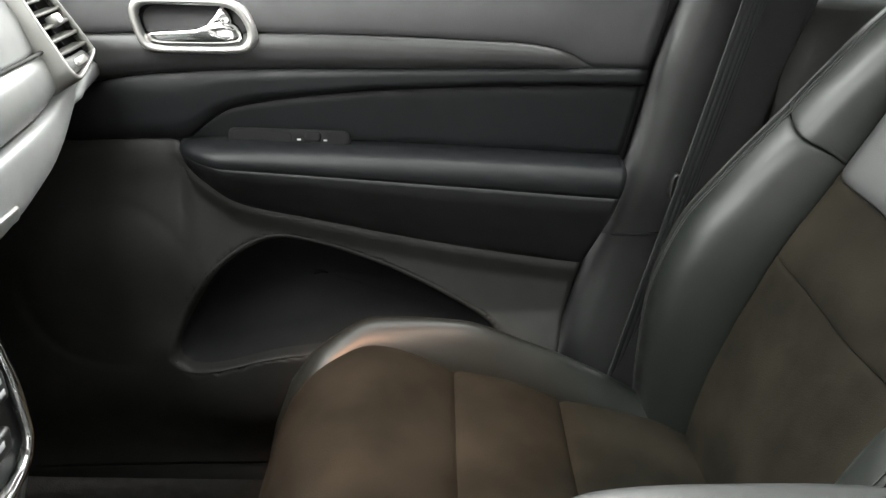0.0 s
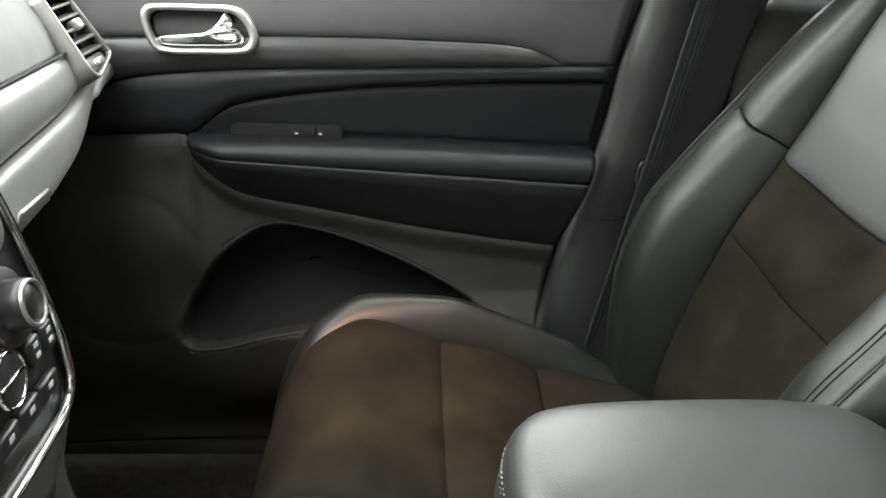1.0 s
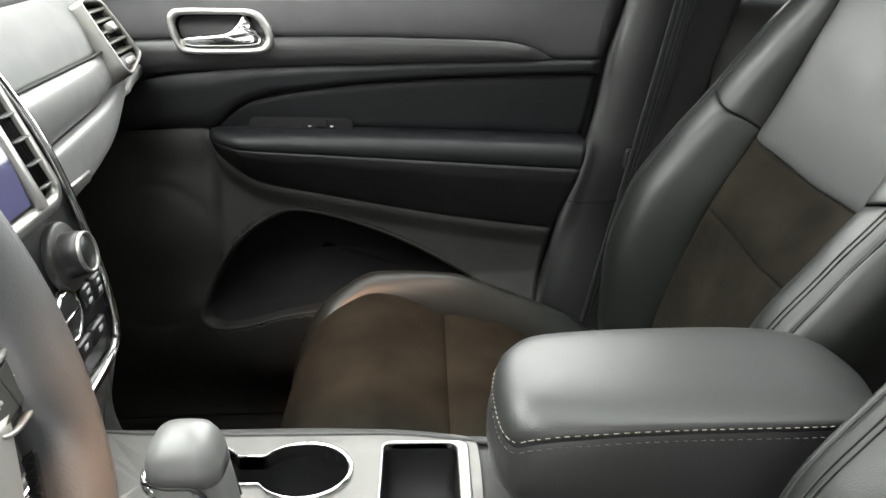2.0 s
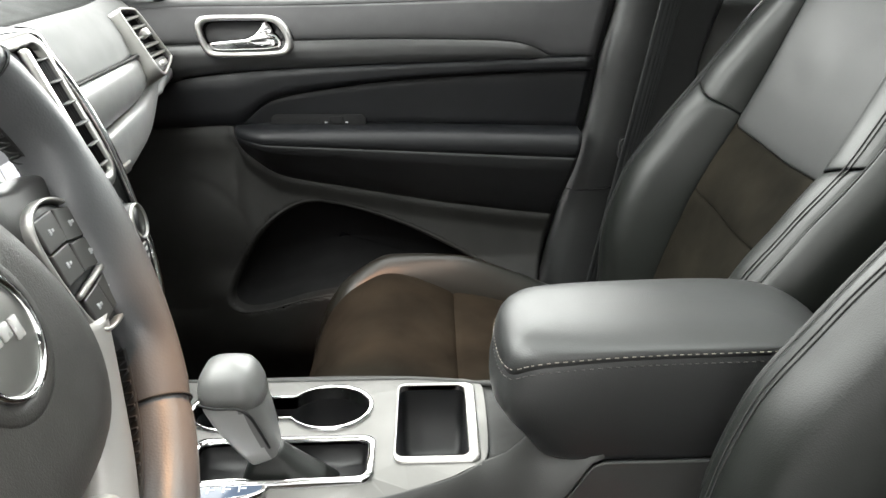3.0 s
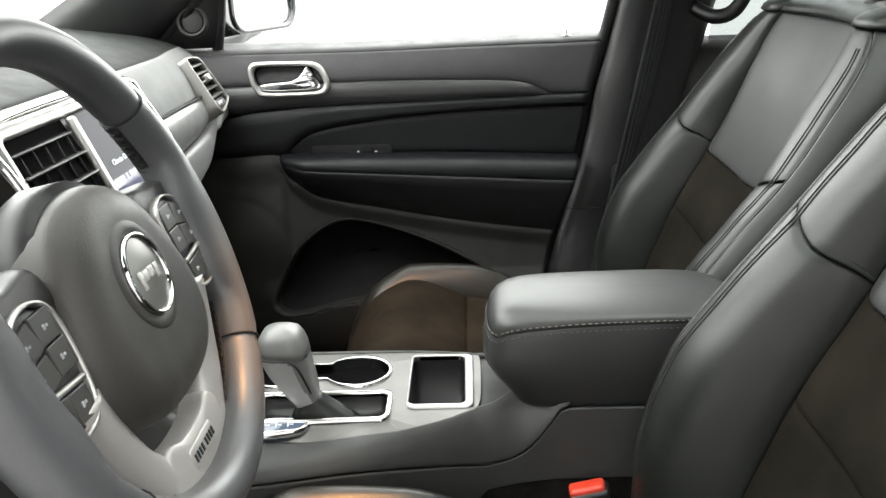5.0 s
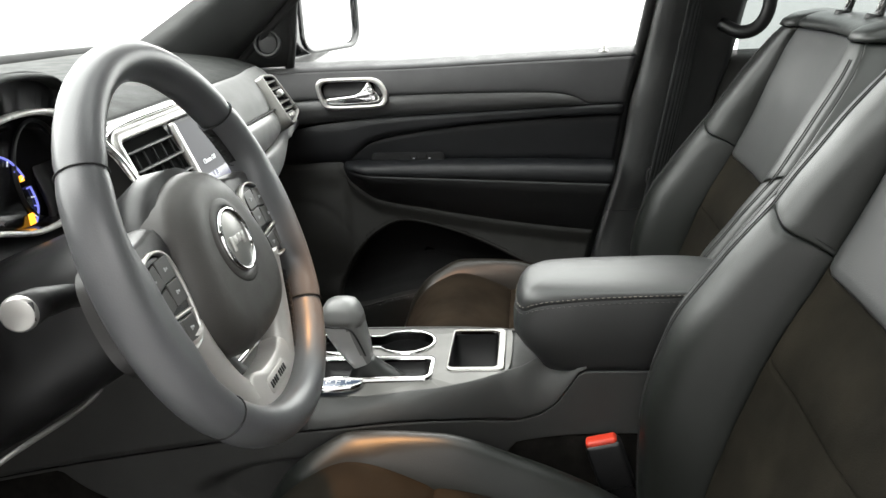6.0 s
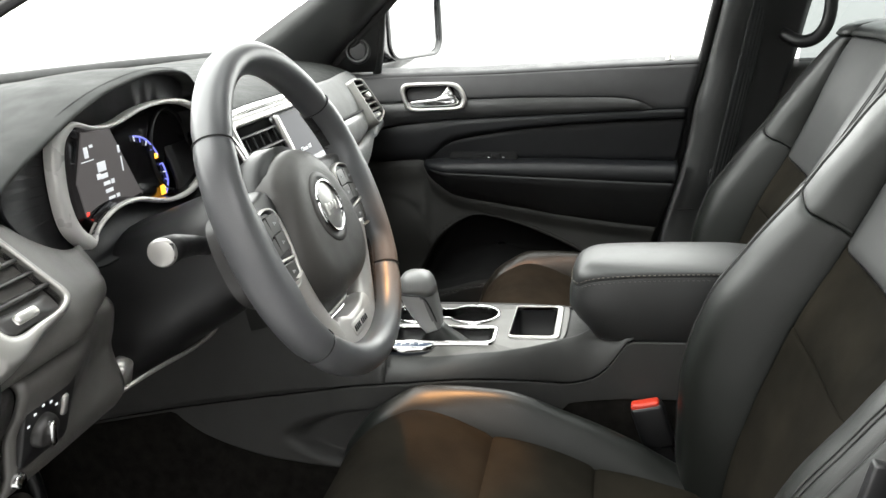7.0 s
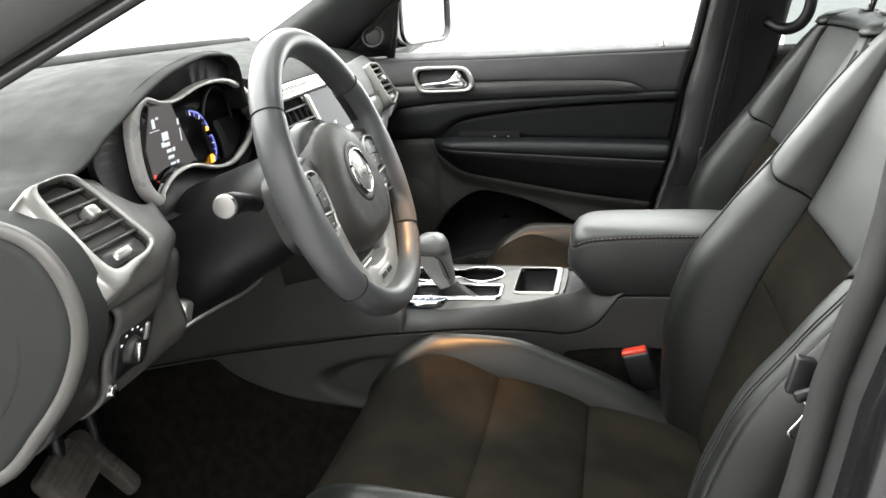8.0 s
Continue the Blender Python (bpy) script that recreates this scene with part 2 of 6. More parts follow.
def box(sx, sy, sz, m=None, bevel=0.003, seg=2):
    bm = bmesh.new()
    bmesh.ops.create_cube(bm, size=1.0, matrix=Matrix.Diagonal((sx, sy, sz, 1)))
    if bevel:
        bmesh.ops.bevel(bm, geom=bm.edges[:], offset=min(bevel, 0.49 * min(sx, sy, sz)), segments=seg, profile=0.5, affect="EDGES")
    bm.verts.index_update()
    v, f = [q.co.copy() for q in bm.verts], [tuple(q.index for q in fc.verts) for fc in bm.faces]
    bm.free()
    return moved((v, f), m) if m is not None else (v, f)


def rrect(w, h, r, n=5, skew=0.0):
    """A rounded rectangle, counter-clockwise, as (a, b) pairs."""
    out = []
    for cx, cy, a0 in ((w / 2 - r, h / 2 - r, 0), (-w / 2 + r, h / 2 - r, 90), (-w / 2 + r, -h / 2 + r, 180), (w / 2 - r, -h / 2 + r, 270)):
        for k in range(n + 1):
            a = radians(a0 + 90 * k / n)
            x, y = cx + r * math.cos(a), cy + r * math.sin(a)
            out.append((x + skew * y, y))
    return out


def frame_ring(outer, inner, m, depth=0.004, back=0.01):
    """A flat frame between two outlines of equal count, proud in local z by depth, with rounded lips."""
    rings = []
    for o_w, zz in ((0.0, -back), (0.0, depth * 0.6), (0.18, depth), (0.82, depth), (1.0, depth * 0.5), (1.0, -back)):
        rings.append([m @ Vector((o[0] + (i[0] - o[0]) * o_w, o[1] + (i[1] - o[1]) * o_w, zz)) for o, i in zip(outer, inner)])
    return grid(rings, closed=True)


def dish(outline, m, depth, taper=0.0, floor=True):
    """A pocket that sinks from an outline."""
    c = (sum(p[0] for p in outline) / len(outline), sum(p[1] for p in outline) / len(outline))
    rings = []
    for k, s in ((0.0, 1.0), (0.15, 1.0), (1.0, 1.0 - taper), (1.0, 0.5)):
        rings.append([m @ Vector((c[0] + (p[0] - c[0]) * s, c[1] + (p[1] - c[1]) * s, -depth * k)) for p in outline])
    v, f = grid(rings, closed=True)
    if floor:
        n = len(outline)
        f.append(tuple(3 * n + j for j in range(n)))
    return v, f


def pad(outline, m, height, round_=0.35, rows=5, back=0.0):
    """A cushion-like plate over an outline: sides and a domed top in local z."""
    c = (sum(p[0] for p in outline) / len(outline), sum(p[1] for p in outline) / len(outline))
    rings = [[m @ Vector((p[0], p[1], -back)) for p in outline]]
    for k in range(rows + 1):
        a = math.pi / 2 * k / rows
        s = 1 - round_ * (1 - math.cos(a))
        rings.append([m @ Vector((c[0] + (p[0] - c[0]) * s, c[1] + (p[1] - c[1]) * s, height * math.sin(a))) for p in outline])
    v, f = grid(rings, closed=True)
    n = len(outline)
    top = len(v)
    v.append(m @ Vector((c[0], c[1], height)))
    f += [((rows + 1) * n + j, (rows + 1) * n + (j + 1) % n, top) for j in range(n)]
    return v, f


def plate(outer, holes, fn, thickness, inset=0.0015):
    """A sheet with holes: outlines in the plane (a, b), placed by fn(a, b, h)."""
    bm = bmesh.new()
    edges = []
    for loop in [outer, *holes]:
        vs = [bm.verts.new((p[0], p[1], 0)) for p in loop]
        edges += [bm.edges.new((vs[i], vs[(i + 1) % len(vs)])) for i in range(len(vs))]
    bmesh.ops.triangle_fill(bm, edges=edges, use_beauty=True, use_dissolve=False)
    for fc in bm.faces:
        if fc.normal.z < 0:
            fc.normal_flip()
    bm.verts.index_update()
    V = [fn(q.co.x, q.co.y, 0.0) for q in bm.verts]
    F = [tuple(q.index for q in fc.verts) for fc in bm.faces]
    bm.free()
    k0 = 0
    for li, loop in enumerate([outer, *holes]):
        k = len(V)
        V += [fn(p[0], p[1], -thickness) for p in loop]
        n = len(loop)
        for i in range(n):
            q = (k0 + i, k + i, k + (i + 1) % n, k0 + (i + 1) % n)
            F.append(q)
        k0 += n
    return V, F


def stitches(pts, length=0.0045, gap=0.0028, r=0.0007):
    """Short threads along a line of points."""
    pts = [Vector(p) for p in pts]
    V, F = [], []
    acc, pen = 0.0, []
    step = 0.0015
    dense = []
    for a, b in zip(pts, pts[1:]):
        n = max(1, int((b - a).length / step))
        dense += [a.lerp(b, k / n) for k in range(n)]
    i, dist = 0, 0.0
    seg_a = None
    for a, b in zip(dense, dense[1:]):
        if seg_a is None and dist >= 0:
            seg_a = a
        dist += (b - a).length
        if seg_a is not None and dist >= length:
            d = (b - seg_a).normalized()
            s = d.cross(Vector((0.3, 0.5, 0.8))).normalized() * r
            u = d.cross(s)
            k = len(V)
            for e in (seg_a, b):
                V += [e + s, e + u, e - s, e - u]
            F += [(k + j, k + (j + 1) % 4, k + 4 + (j + 1) % 4, k + 4 + j) for j in range(4)] + [(k + 3, k + 2, k + 1, k), (k + 4, k + 5, k + 6, k + 7)]
            seg_a, dist = None, -gap
    return V, F


def disc(r, m, h, n=28, rim=0.15):
    return pad([(r * math.cos(2 * math.pi * k / n), r * math.sin(2 * math.pi * k / n)) for k in range(n)], m, h, rim, 4)


def part_of(vf, keep):
    """The faces of a net whose middle passes a test, and the rest."""
    v, f = vf
    out = []
    for want in (True, False):
        sel = [q for q in f if keep(sum((Vector(v[i]) for i in q), Vector()) / len(q)) is want]
        used = sorted({i for q in sel for i in q})
        at = {i: k for k, i in enumerate(used)}
        out.append(([v[i] for i in used], [tuple(at[i] for i in q) for q in sel]))
    return out


def letters(body, size, m):
    """Flat raised writing in the built-in font, centred, as a net."""
    cu = bpy.data.curves.new("letters", "FONT")
    cu.body, cu.size, cu.extrude, cu.align_x, cu.align_y, cu.resolution_u = body, size, 0.0003, "CENTER", "CENTER", 2
    tmp = bpy.data.objects.new("letters", cu)
    me = bpy.data.meshes.new_from_object(tmp)
    v, f = [m @ q.co for q in me.vertices], [tuple(p.vertices) for p in me.polygons]
    bpy.data.objects.remove(tmp)
    bpy.data.meshes.remove(me)
    bpy.data.curves.remove(cu)
    return v, f


def axes(origin, a, b, c):
    """A matrix from an origin and three axis vectors."""
    m = Matrix.Identity(4)
    for i, ax in enumerate((a, b, c)):
        ax = Vector(ax).normalized()
        m[0][i], m[1][i], m[2][i] = ax
    m.translation = Vector(origin)
    return m

# ---- the studio and the body shell ----
gv, gf = grid([[(x, y, 0.0) for x in (-400, -30, -6, 0, 6, 30, 400)] for y in (-400, -30, -6, 0, 6, 30, 400)], flip=True)
tagged(mk("ground", gv, gf, M_GROUND, smooth=False), "pale painted studio floor under the car", "ground", kind="structure")


# unseen wall behind the camera, added to cut light from the driver side
wv, wf = [], []
rows = [[(x, -3.6, z) for x in (-9, -4, 0, 4, 9)] for z in (0.0, 1.4, 2.8, 4.2)]


def sheet(name, rows, mat, label, category, flip=False, solid=0.02, kind="structure", parent=None):
    v, f = grid(rows, flip=flip)
    ob = mk(name, v, f, mat, parent, solid=solid)
    return tagged(ob, label, category, kind=kind) if parent is None else ob


sheet("wall_unseen_side", rows, M_WALL, "unseen plain grey wall, added behind the camera to cut the light", "wall", flip=True, solid=0.2)
# second unseen wall, added behind the car
sheet("wall_unseen_rear", [[(4.5, y, z) for y in (-3.6, -1.5, 0, 2.0)] for z in (0.0, 1.4, 2.8, 4.2)], M_WALL, "unseen plain grey wall, added behind the car", "wall", flip=True, solid=0.2)
# cabin floor with a rising toe board
prof = [(-1.02, 1.05), (-1.0, 0.85), (-0.93, 0.66), (-0.80, 0.49), (-0.66, 0.455), (-0.2, 0.45), (0.4, 0.45), (1.3, 0.47)]
prof = [(p.x, p.y) for p in spline([(a, b, 0) for a, b in prof], 40)]
sheet("floor", [[(x, y, z + 0.012 * max(0, abs(y) - 0.6) / 0.15) for y in np.linspace(-0.77, 0.77, 30)] for x, z in prof], M_CARPET, "black carpet of the cabin floor and toe board", "floor", flip=True)
# roof, with an assumed glass opening that lets light onto wheel and armrest
roof_rows = []
for x in np.linspace(-0.25, 1.6, 16):
    zc = 1.66 + 0.05 * math.sin(math.pi * min(1, max(0, (x + 0.3) / 1.9)))
    roof_rows.append([(x, y, zc - 0.09 * (abs(y) / 0.62) ** 4) for y in np.linspace(-0.66, 0.66, 18)])
rv, rf = grid(roof_rows)
HOLE = lambda p: -0.16 < p[0] < 0.62 and abs(p[1]) < 0.40
rf = [q for q in rf if not all(HOLE(rv[i]) for i in q)]
tagged(mk("ceiling", rv, rf, M_HEADLINER, solid=0.03), "pale cloth headliner round an added opening for light", "ceiling", kind="structure")
sheet("window_roof_added", [[(x, y, 1.735 + 0.0 * y) for y in np.linspace(-0.46, 0.46, 6)] for x in np.linspace(-0.25, 0.72, 6)], M_ROOF, "unseen tinted roof glass, added to let light in from above", "window", solid=0.005).visible_shadow = False
# the side walls of the footwells, ahead of the doors
for nm, s_, x1_ in (("wall_kick_passenger", 1, -0.60), ("wall_kick_driver", -1, -0.60)):
    sheet(nm, [[(x, s_ * (0.722 + 0.02 * (z < 0.6)), z) for x in np.linspace(-1.12, x1_, 6)] for z in (0.42, 0.6, 0.8, 1.0, 1.14)], M_CARPET, "black carpeted side wall of the footwell", "wall", flip=s_ < 0, solid=0.03)
# rear end of the cabin, with a rear bench far behind the front seats
sheet("wall_rear", [[(1.6 + 0.02 * math.cos(y * 3), y, z) for y in np.linspace(-0.74, 0.74, 8)] for z in (0.4, 0.7, 1.0, 1.15)], M_DOOR_LOW, "dark rear end of the cabin", "wall", flip=True)


def lower_wall(name, s, x0, x1, label):
    rows = []
    for x in np.linspace(x0, x1, 14):
        rows.append([(x, s * (0.735 + d), z) for z, d in ((0.44, 0.06), (0.5, 0.055), (0.7, 0.02), (0.92, 0.0), (1.05, 0.02), (1.13, 0.03), (1.15, 0.06))])
    return sheet(name, rows, M_DOOR_LOW, label, "wall", flip=s > 0, solid=0.03)


lower_wall("wall_rear_passenger_side", 1, 0.47, 1.6, "dark rear door trim on the passenger side")
lower_wall("wall_rear_driver_side", -1, 0.47, 1.6, "dark rear door trim on the driver side")


def sill(name, s, label):
    path = [(0.70, 0.44), (0.715, 0.485), (0.735, 0.50), (0.80, 0.50), (0.845, 0.49), (0.86, 0.44), (0.86, 0.36), (0.83, 0.30)]
    rows = [[(x, s * y, z) for y, z in path] for x in np.linspace(-0.75, 0.5, 10)]
    return sheet(name, rows, M_DOOR_LOW if s > 0 else M_BLACK, label, "sill", flip=s > 0)


sill("trim_sill_passenger", 1, "black plastic door sill beside the passenger footwell")
sill("trim_sill_driver", -1, "black plastic door sill under the open driver door")


# front pillars
def front_pillar(name, s, label, steep=False):
    rows = []
    for k in np.linspace(0, 1, 14):
        z = 1.10 + 0.56 * k
        xr = -0.50 + (z - 1.155) * 1.12 if z < 1.30 else -0.338 + (z - 1.30) * 1.35
        xf = -0.86 + (z - 1.115) * 1.77
        if steep:
            xr = -0.358 + (z - 1.255) * 2.05
            xf = xr - 0.20
        y = 0.735 - 0.16 * k**1.2
        wid = max(0.035, min(0.11, xr - xf))
        rows.append([(xf, s * (y + 0.01), z), (xf + wid * 0.1, s * (y - 0.025), z), (xf + 0.4 * (xr - xf), s * (y - 0.035), z), (xr - 0.02, s * (y - 0.02), z), (xr, s * (y + 0.005), z), (xr + 0.012, s * (y + 0.05), z), (xf + 0.02, s * (y + 0.07), z)])
    v, f = grid(rows, closed=True, flip=s > 0)
    # driver pillar is coloured paler to offset the weak light there
    ob = tagged(mk(name, v, f, M_PILLAR_LIFTED if steep else M_PILLAR), label, "pillar", kind="structure")
    seal = [(r[4][0] + 0.010, r[4][1] + s * 0.012, r[4][2]) for r in rows]
    mk("door_seal", *tube(seal, 0.005 if steep else 0.009, 8), M_RUBBER, ob, "black rubber door seal")
    if s < 0:
        for off, rad in ((0.035, 0.004),):
            mk("pillar_flange", *tube([(p[0] + off, p[1] - off * 0.9, p[2]) for p in seal], rad, 6), M_BLACK, ob)
    return ob


front_pillar("pillar_front_passenger", 1, "dark grey plastic front pillar trim on the passenger side")
front_pillar("pillar_front_driver", -1, "dark grey front pillar with a black door seal, beside the open driver door", True)

# windscreen
ws = []
for k in np.linspace(0, 1, 8):
    ws.append([(-0.98 + 0.85 * k + 0.17 * (y / 0.7) ** 2 * (1 - 0.5 * k), y * (1 - 0.16 * k), 1.165 + 0.49 * k) for y in np.linspace(-0.72, 0.72, 16)])
w = tagged(mk("window_windscreen", *grid(ws), M_GLASS), "clear raked windscreen glass", "window", kind="structure")
w.visible_shadow = False
# wiper arms and cowl at the foot of the glass
cowl = [[(-1.0 + d + 0.17 * (y / 0.7) ** 2, y, z) for y in np.linspace(-0.74, 0.74, 16)] for d, z in ((-0.22, 1.12), (-0.08, 1.15), (-0.005, 1.165), (0.03, 1.15))]
sheet("trim_cowl", cowl, M_BLACK, "black plastic cowl below the windscreen", "cowl", flip=True)
wiper = thing("windscreen_wiper", (-1.05, 0.1, 1.17), "black windscreen wiper resting on the cowl outside", "wiper")
mk("wiper_blade", *tube([(-1.0 + 0.17 * (y / 0.7) ** 2, y, 1.185) for y in np.linspace(-0.35, 0.5, 12)], 0.007, 6), M_BLACK, wiper)
mk("wiper_arm", *tube([(-1.06, 0.55, 1.165), (-1.04, 0.3, 1.195), (-1.0, 0.05, 1.197)], 0.009, 6), M_BLACK, wiper)


# middle pillars
def mid_pillar(name, s, label, dx=0.0):
    edge = curve_fn([(0.45, 0.165), (0.672, 0.213), (0.796, 0.243), (0.921, 0.280), (1.013, 0.299), (1.058, 0.306), (1.144, 0.330), (1.255, 0.352), (1.45, 0.39), (1.66, 0.42)])
    rows = []
    for z in np.linspace(0.45, 1.64, 34):
        x = edge(z) + dx
        y = 0.745 - max(0, z - 1.15) * 0.24
        wid = 0.075 + 0.02 * (z < 0.8) + max(0, 0.8 - z) * 0.12
        lo = max(0, 0.82 - z) * 0.08
        rows.append([(x + 0.01, s * (y + 0.055), z), (x + 0.002, s * (y + 0.02), z), (x + 0.004, s * (y - 0.002 - lo), z), (x + 0.015, s * (y - 0.016 - lo), z), (x + 0.04, s * (y - 0.022 - lo), z), (x + wid, s * (y - 0.018 - lo), z), (x + wid + 0.035, s * (y - 0.006 - lo), z),
                     (x + wid + 0.085, s * (y + 0.004), z), (x + wid + 0.1, s * (y + 0.02), z), (x + wid + 0.1, s * (y + 0.07), z)])
    v, f = grid(rows, flip=s < 0)
    ob = tagged(mk(name, v, f, M_PILLAR if s > 0 else M_RUBBER, solid=0.006), label, "pillar", kind="structure")
    if s < 0:
        jamb = [[(r[0][0] - 0.004, -0.80, r[0][2]), (r[0][0] + 0.002, -0.822, r[0][2]), (r[0][0] + 0.02, -0.845, r[0][2]), (r[0][0] + 0.12, -0.86, r[0][2])] for r in rows]
        mk("body_jamb", *grid(jamb, flip=True), M_PAINT, ob, "gloss black painted door jamb", solid=0.004)
    mk("door_seal", *tube([(r[1][0] - 0.008, r[1][1] - s * 0.004, r[1][2]) for r in rows], 0.011, 8), M_RUBBER, ob, "black rubber door seal")
    return ob, edge


pil_p, edge_p = mid_pillar("pillar_middle_passenger", 1, "dark grey plastic middle pillar trim behind the passenger door")
# joint between the upper and lower halves of the trim
zj = 0.845
xj = edge_p(zj)
mk("trim_joint", *tube([(xj + 0.004, 0.741, zj), (xj + 0.02, 0.7275, zj), (xj + 0.05, 0.7225, zj + 0.002), (xj + 0.085, 0.7265, zj + 0.004)], 0.0016, 6), M_RUBBER, pil_p)


# outer rear-view mirror beyond the passenger window
mir = thing("door_mirror", (-0.33, 0.96, 1.15), "black outside mirror with bright glass, beyond the passenger window", "mirror")
MN = Vector((0.93, -0.36, 0.0)).normalized()
mm = axes((-0.33, 0.975, 1.262), Vector((0, 0, 1)).cross(MN), (0, 0, 1), MN)
mo = rrect(0.235, 0.185, 0.045, 6)
mi = rrect(0.212, 0.164, 0.037, 6)
mk("housing", *join(pad([(a * 1.0, b) for a, b in mo], mm @ pose(0, 0, 0, 180, 0, 0), 0.09, 0.5, 6), frame_ring(mo, mi, mm, 0.006, 0.002)), M_PAINT, mir, "gloss black mirror housing")
mk("mirror_glass", *pad(mi, mm @ pose(0, 0, -0.004), 0.003, 0.05, 2), M_MIRROR, mir, "bright mirror glass")
mk("mirror_foot", *tube([(-0.36, 0.99, 1.185), (-0.40, 0.93, 1.165), (-0.43, 0.85, 1.16), (-0.45, 0.78, 1.16)], [0.03, 0.032, 0.03, 0.03], 10), M_PAINT, mir)

# ---- passenger door ----
door = thing("passenger_door", (0.0, 0.80, 0.48), "closed black front passenger door with leather armrest and bright handle", "car door")
XF = -0.62
z_sill = curve_fn([(-0.62, 1.152), (-0.364, 1.155), (-0.133, 1.153), (0.104, 1.156), (0.26, 1.158), (0.36, 1.160)])
z_trim = curve_fn([(-0.62, 1.080), (-0.42, 1.091), (-0.315, 1.094), (-0.169, 1.096), (-0.096, 1.096), (0.077, 1.092), (0.146, 1.089), (0.180, 1.084), (0.207, 1.075), (0.222, 1.066), (0.232, 1.0625), (0.4, 1.0635)])
z_strip = curve_fn([(-0.62, 0.99), (-0.42, 1.026), (-0.369, 1.037), (-0.316, 1.047), (-0.272, 1.051), (-0.185, 1.055), (-0.011, 1.058), (0.163, 1.061), (0.29, 1.062), (0.4, 1.0625)])
z_ins = curve_fn([(-0.265, 0.966), (-0.25, 0.975), (-0.235, 0.989), (-0.207, 1.007), (-0.136, 1.021), (-0.012, 1.034), (0.164, 1.042), (0.287, 1.044), (0.4, 1.045)])
z_arm = curve_fn([(-0.265, 0.965), (-0.206, 0.967), (-0.101, 0.964), (0.074, 0.958), (0.242, 0.950), (0.34, 0.946)])
z_low = curve_fn([(-0.265, 0.957), (-0.258, 0.94), (-0.246, 0.927), (-0.196, 0.893), (-0.107, 0.873), (0.073, 0.837), (0.233, 0.814), (0.34, 0.802)])


def rear_x(z):
    return edge_p(z) - 0.010


def band(za, zb, prof, x0=XF, x1=None, nu=64, nv=10):
    """A strip of the door between two lines; prof(x, s) gives its y."""
    rows = []
    for i in range(nu + 1):
        row = []
        for j in range(nv + 1):
            s = j / nv
            u = i / nu
            x = x0 + u * ((x1 if x1 is not None else 0.29) - x0)
            z = za(x) + (zb(x) - za(x)) * s
            if x1 is None:
                x = x0 + u * (rear_x(z) - x0)
                z = za(x) + (zb(x) - za(x)) * s
            row.append((x, prof(x, s), z))
        rows.append(row)
    return grid(rows)


def bump(s, w=0.1):
    """0 at both ends, 1 in the middle, with round shoulders."""
    return min(1, max(0, s / w)) ** 0.5 * min(1, max(0, (1 - s) / w)) ** 0.5 if 0 < s < 1 else 0


y_face = curve_fn([(-0.62, 0.690), (-0.3, 0.712), (0.0, 0.722), (0.35, 0.728)])
mk("window_ledge", *band(lambda x: z_sill(x) + 0.004, lambda x: z_sill(x) - 0.010, lambda x, s: y_face(x) + 0.085 - 0.052 * min(1, s * 1.6) - 0.008 * s, nv=6), M_DOOR_UP, door, solid=-0.004)
mk("upper_panel", *band(lambda x: z_sill(x) - 0.010, z_trim, lambda x, s: y_face(x) + 0.025 - 0.025 * math.sin(s * 1.45) + 0.003 * (s > 0.97), nv=12), M_DOOR_UP, door, "charcoal grey soft upper door panel", solid=-0.004)
mk("trim_strip", *band(lambda x: z_trim(x) - 0.0015, z_strip, lambda x, s: y_face(x) + 0.003 - 0.010 * bump(s, 0.35) * min(1, max(0, (0.232 - x) / 0.05)), x1=0.2315, nv=12), M_STRIP, door, "satin dark grey trim strip that runs to a point", solid=-0.004)
mk("padded_roll", *band(lambda x: z_strip(x) - 0.002, lambda x: z_ins(x) if x > -0.265 else 0.966, lambda x, s: y_face(x) + 0.006 - 0.012 * bump(s, 0.25) * min(1, 0.4 + max(0, (x + 0.62))), nv=14), M_DOOR_DARK, door, "black padded leather roll", solid=-0.004)
mk("insert_panel", *band(lambda x: z_ins(x) - 0.0015, lambda x: z_arm(x) - 0.003, lambda x, s: y_face(x) + 0.012 - 0.006 * bump(s, 0.12) + 0.004 * s, x0=-0.264, nv=14), M_DOOR_DARK, door, "black leather door insert", solid=-0.004)


def y_armrest(x, s):
    k = min(1, max(0.0, (x + 0.266) / 0.05)) ** 0.5 * min(1, max(0.0, (0.31 - x) / 0.05) + 0.3)
    pts = ((0.0, 0.016), (0.04, -0.012), (0.12, -0.040), (0.22, -0.052), (0.30, -0.054), (0.36, -0.0525), (0.375, -0.050), (0.39, -0.0525), (0.5, -0.050), (0.8, -0.028), (0.97, -0.012), (1.0, -0.004))
    return y_face(x) + k * float(np.interp(s, [p[0] for p in pts], [p[1] for p in pts]))


rows_top, rows_pad = [], []
for i in range(73):
    u = i / 72
    rt, rp = [], []
    for j in range(27):
        s = j / 26
        x = -0.265 + u * (0.29 + 0.265)
        z = z_arm(x) - 0.002 + (z_low(x) - z_arm(x)) * max(0, (s - 0.18) / 0.82) ** 1.15 - 0.004 * min(1, s / 0.18) ** 2
        x = -0.265 + u * (rear_x(z) + 0.265)
        z = z_arm(x) - 0.002 + (z_low(x) - z_arm(x)) * max(0, (s - 0.18) / 0.82) ** 1.15 - 0.004 * min(1, s / 0.18) ** 2
        (rt if j <= 10 else rp).append((x, y_armrest(x, s), z))
        if j == 10:
            rp.append(rt[-1])
    rows_top.append(rt)
    rows_pad.append(rp)
arm = mk("armrest", *grid(rows_top), M_DOOR_DARK, door, "black leather armrest with stitched edge", solid=-0.004)
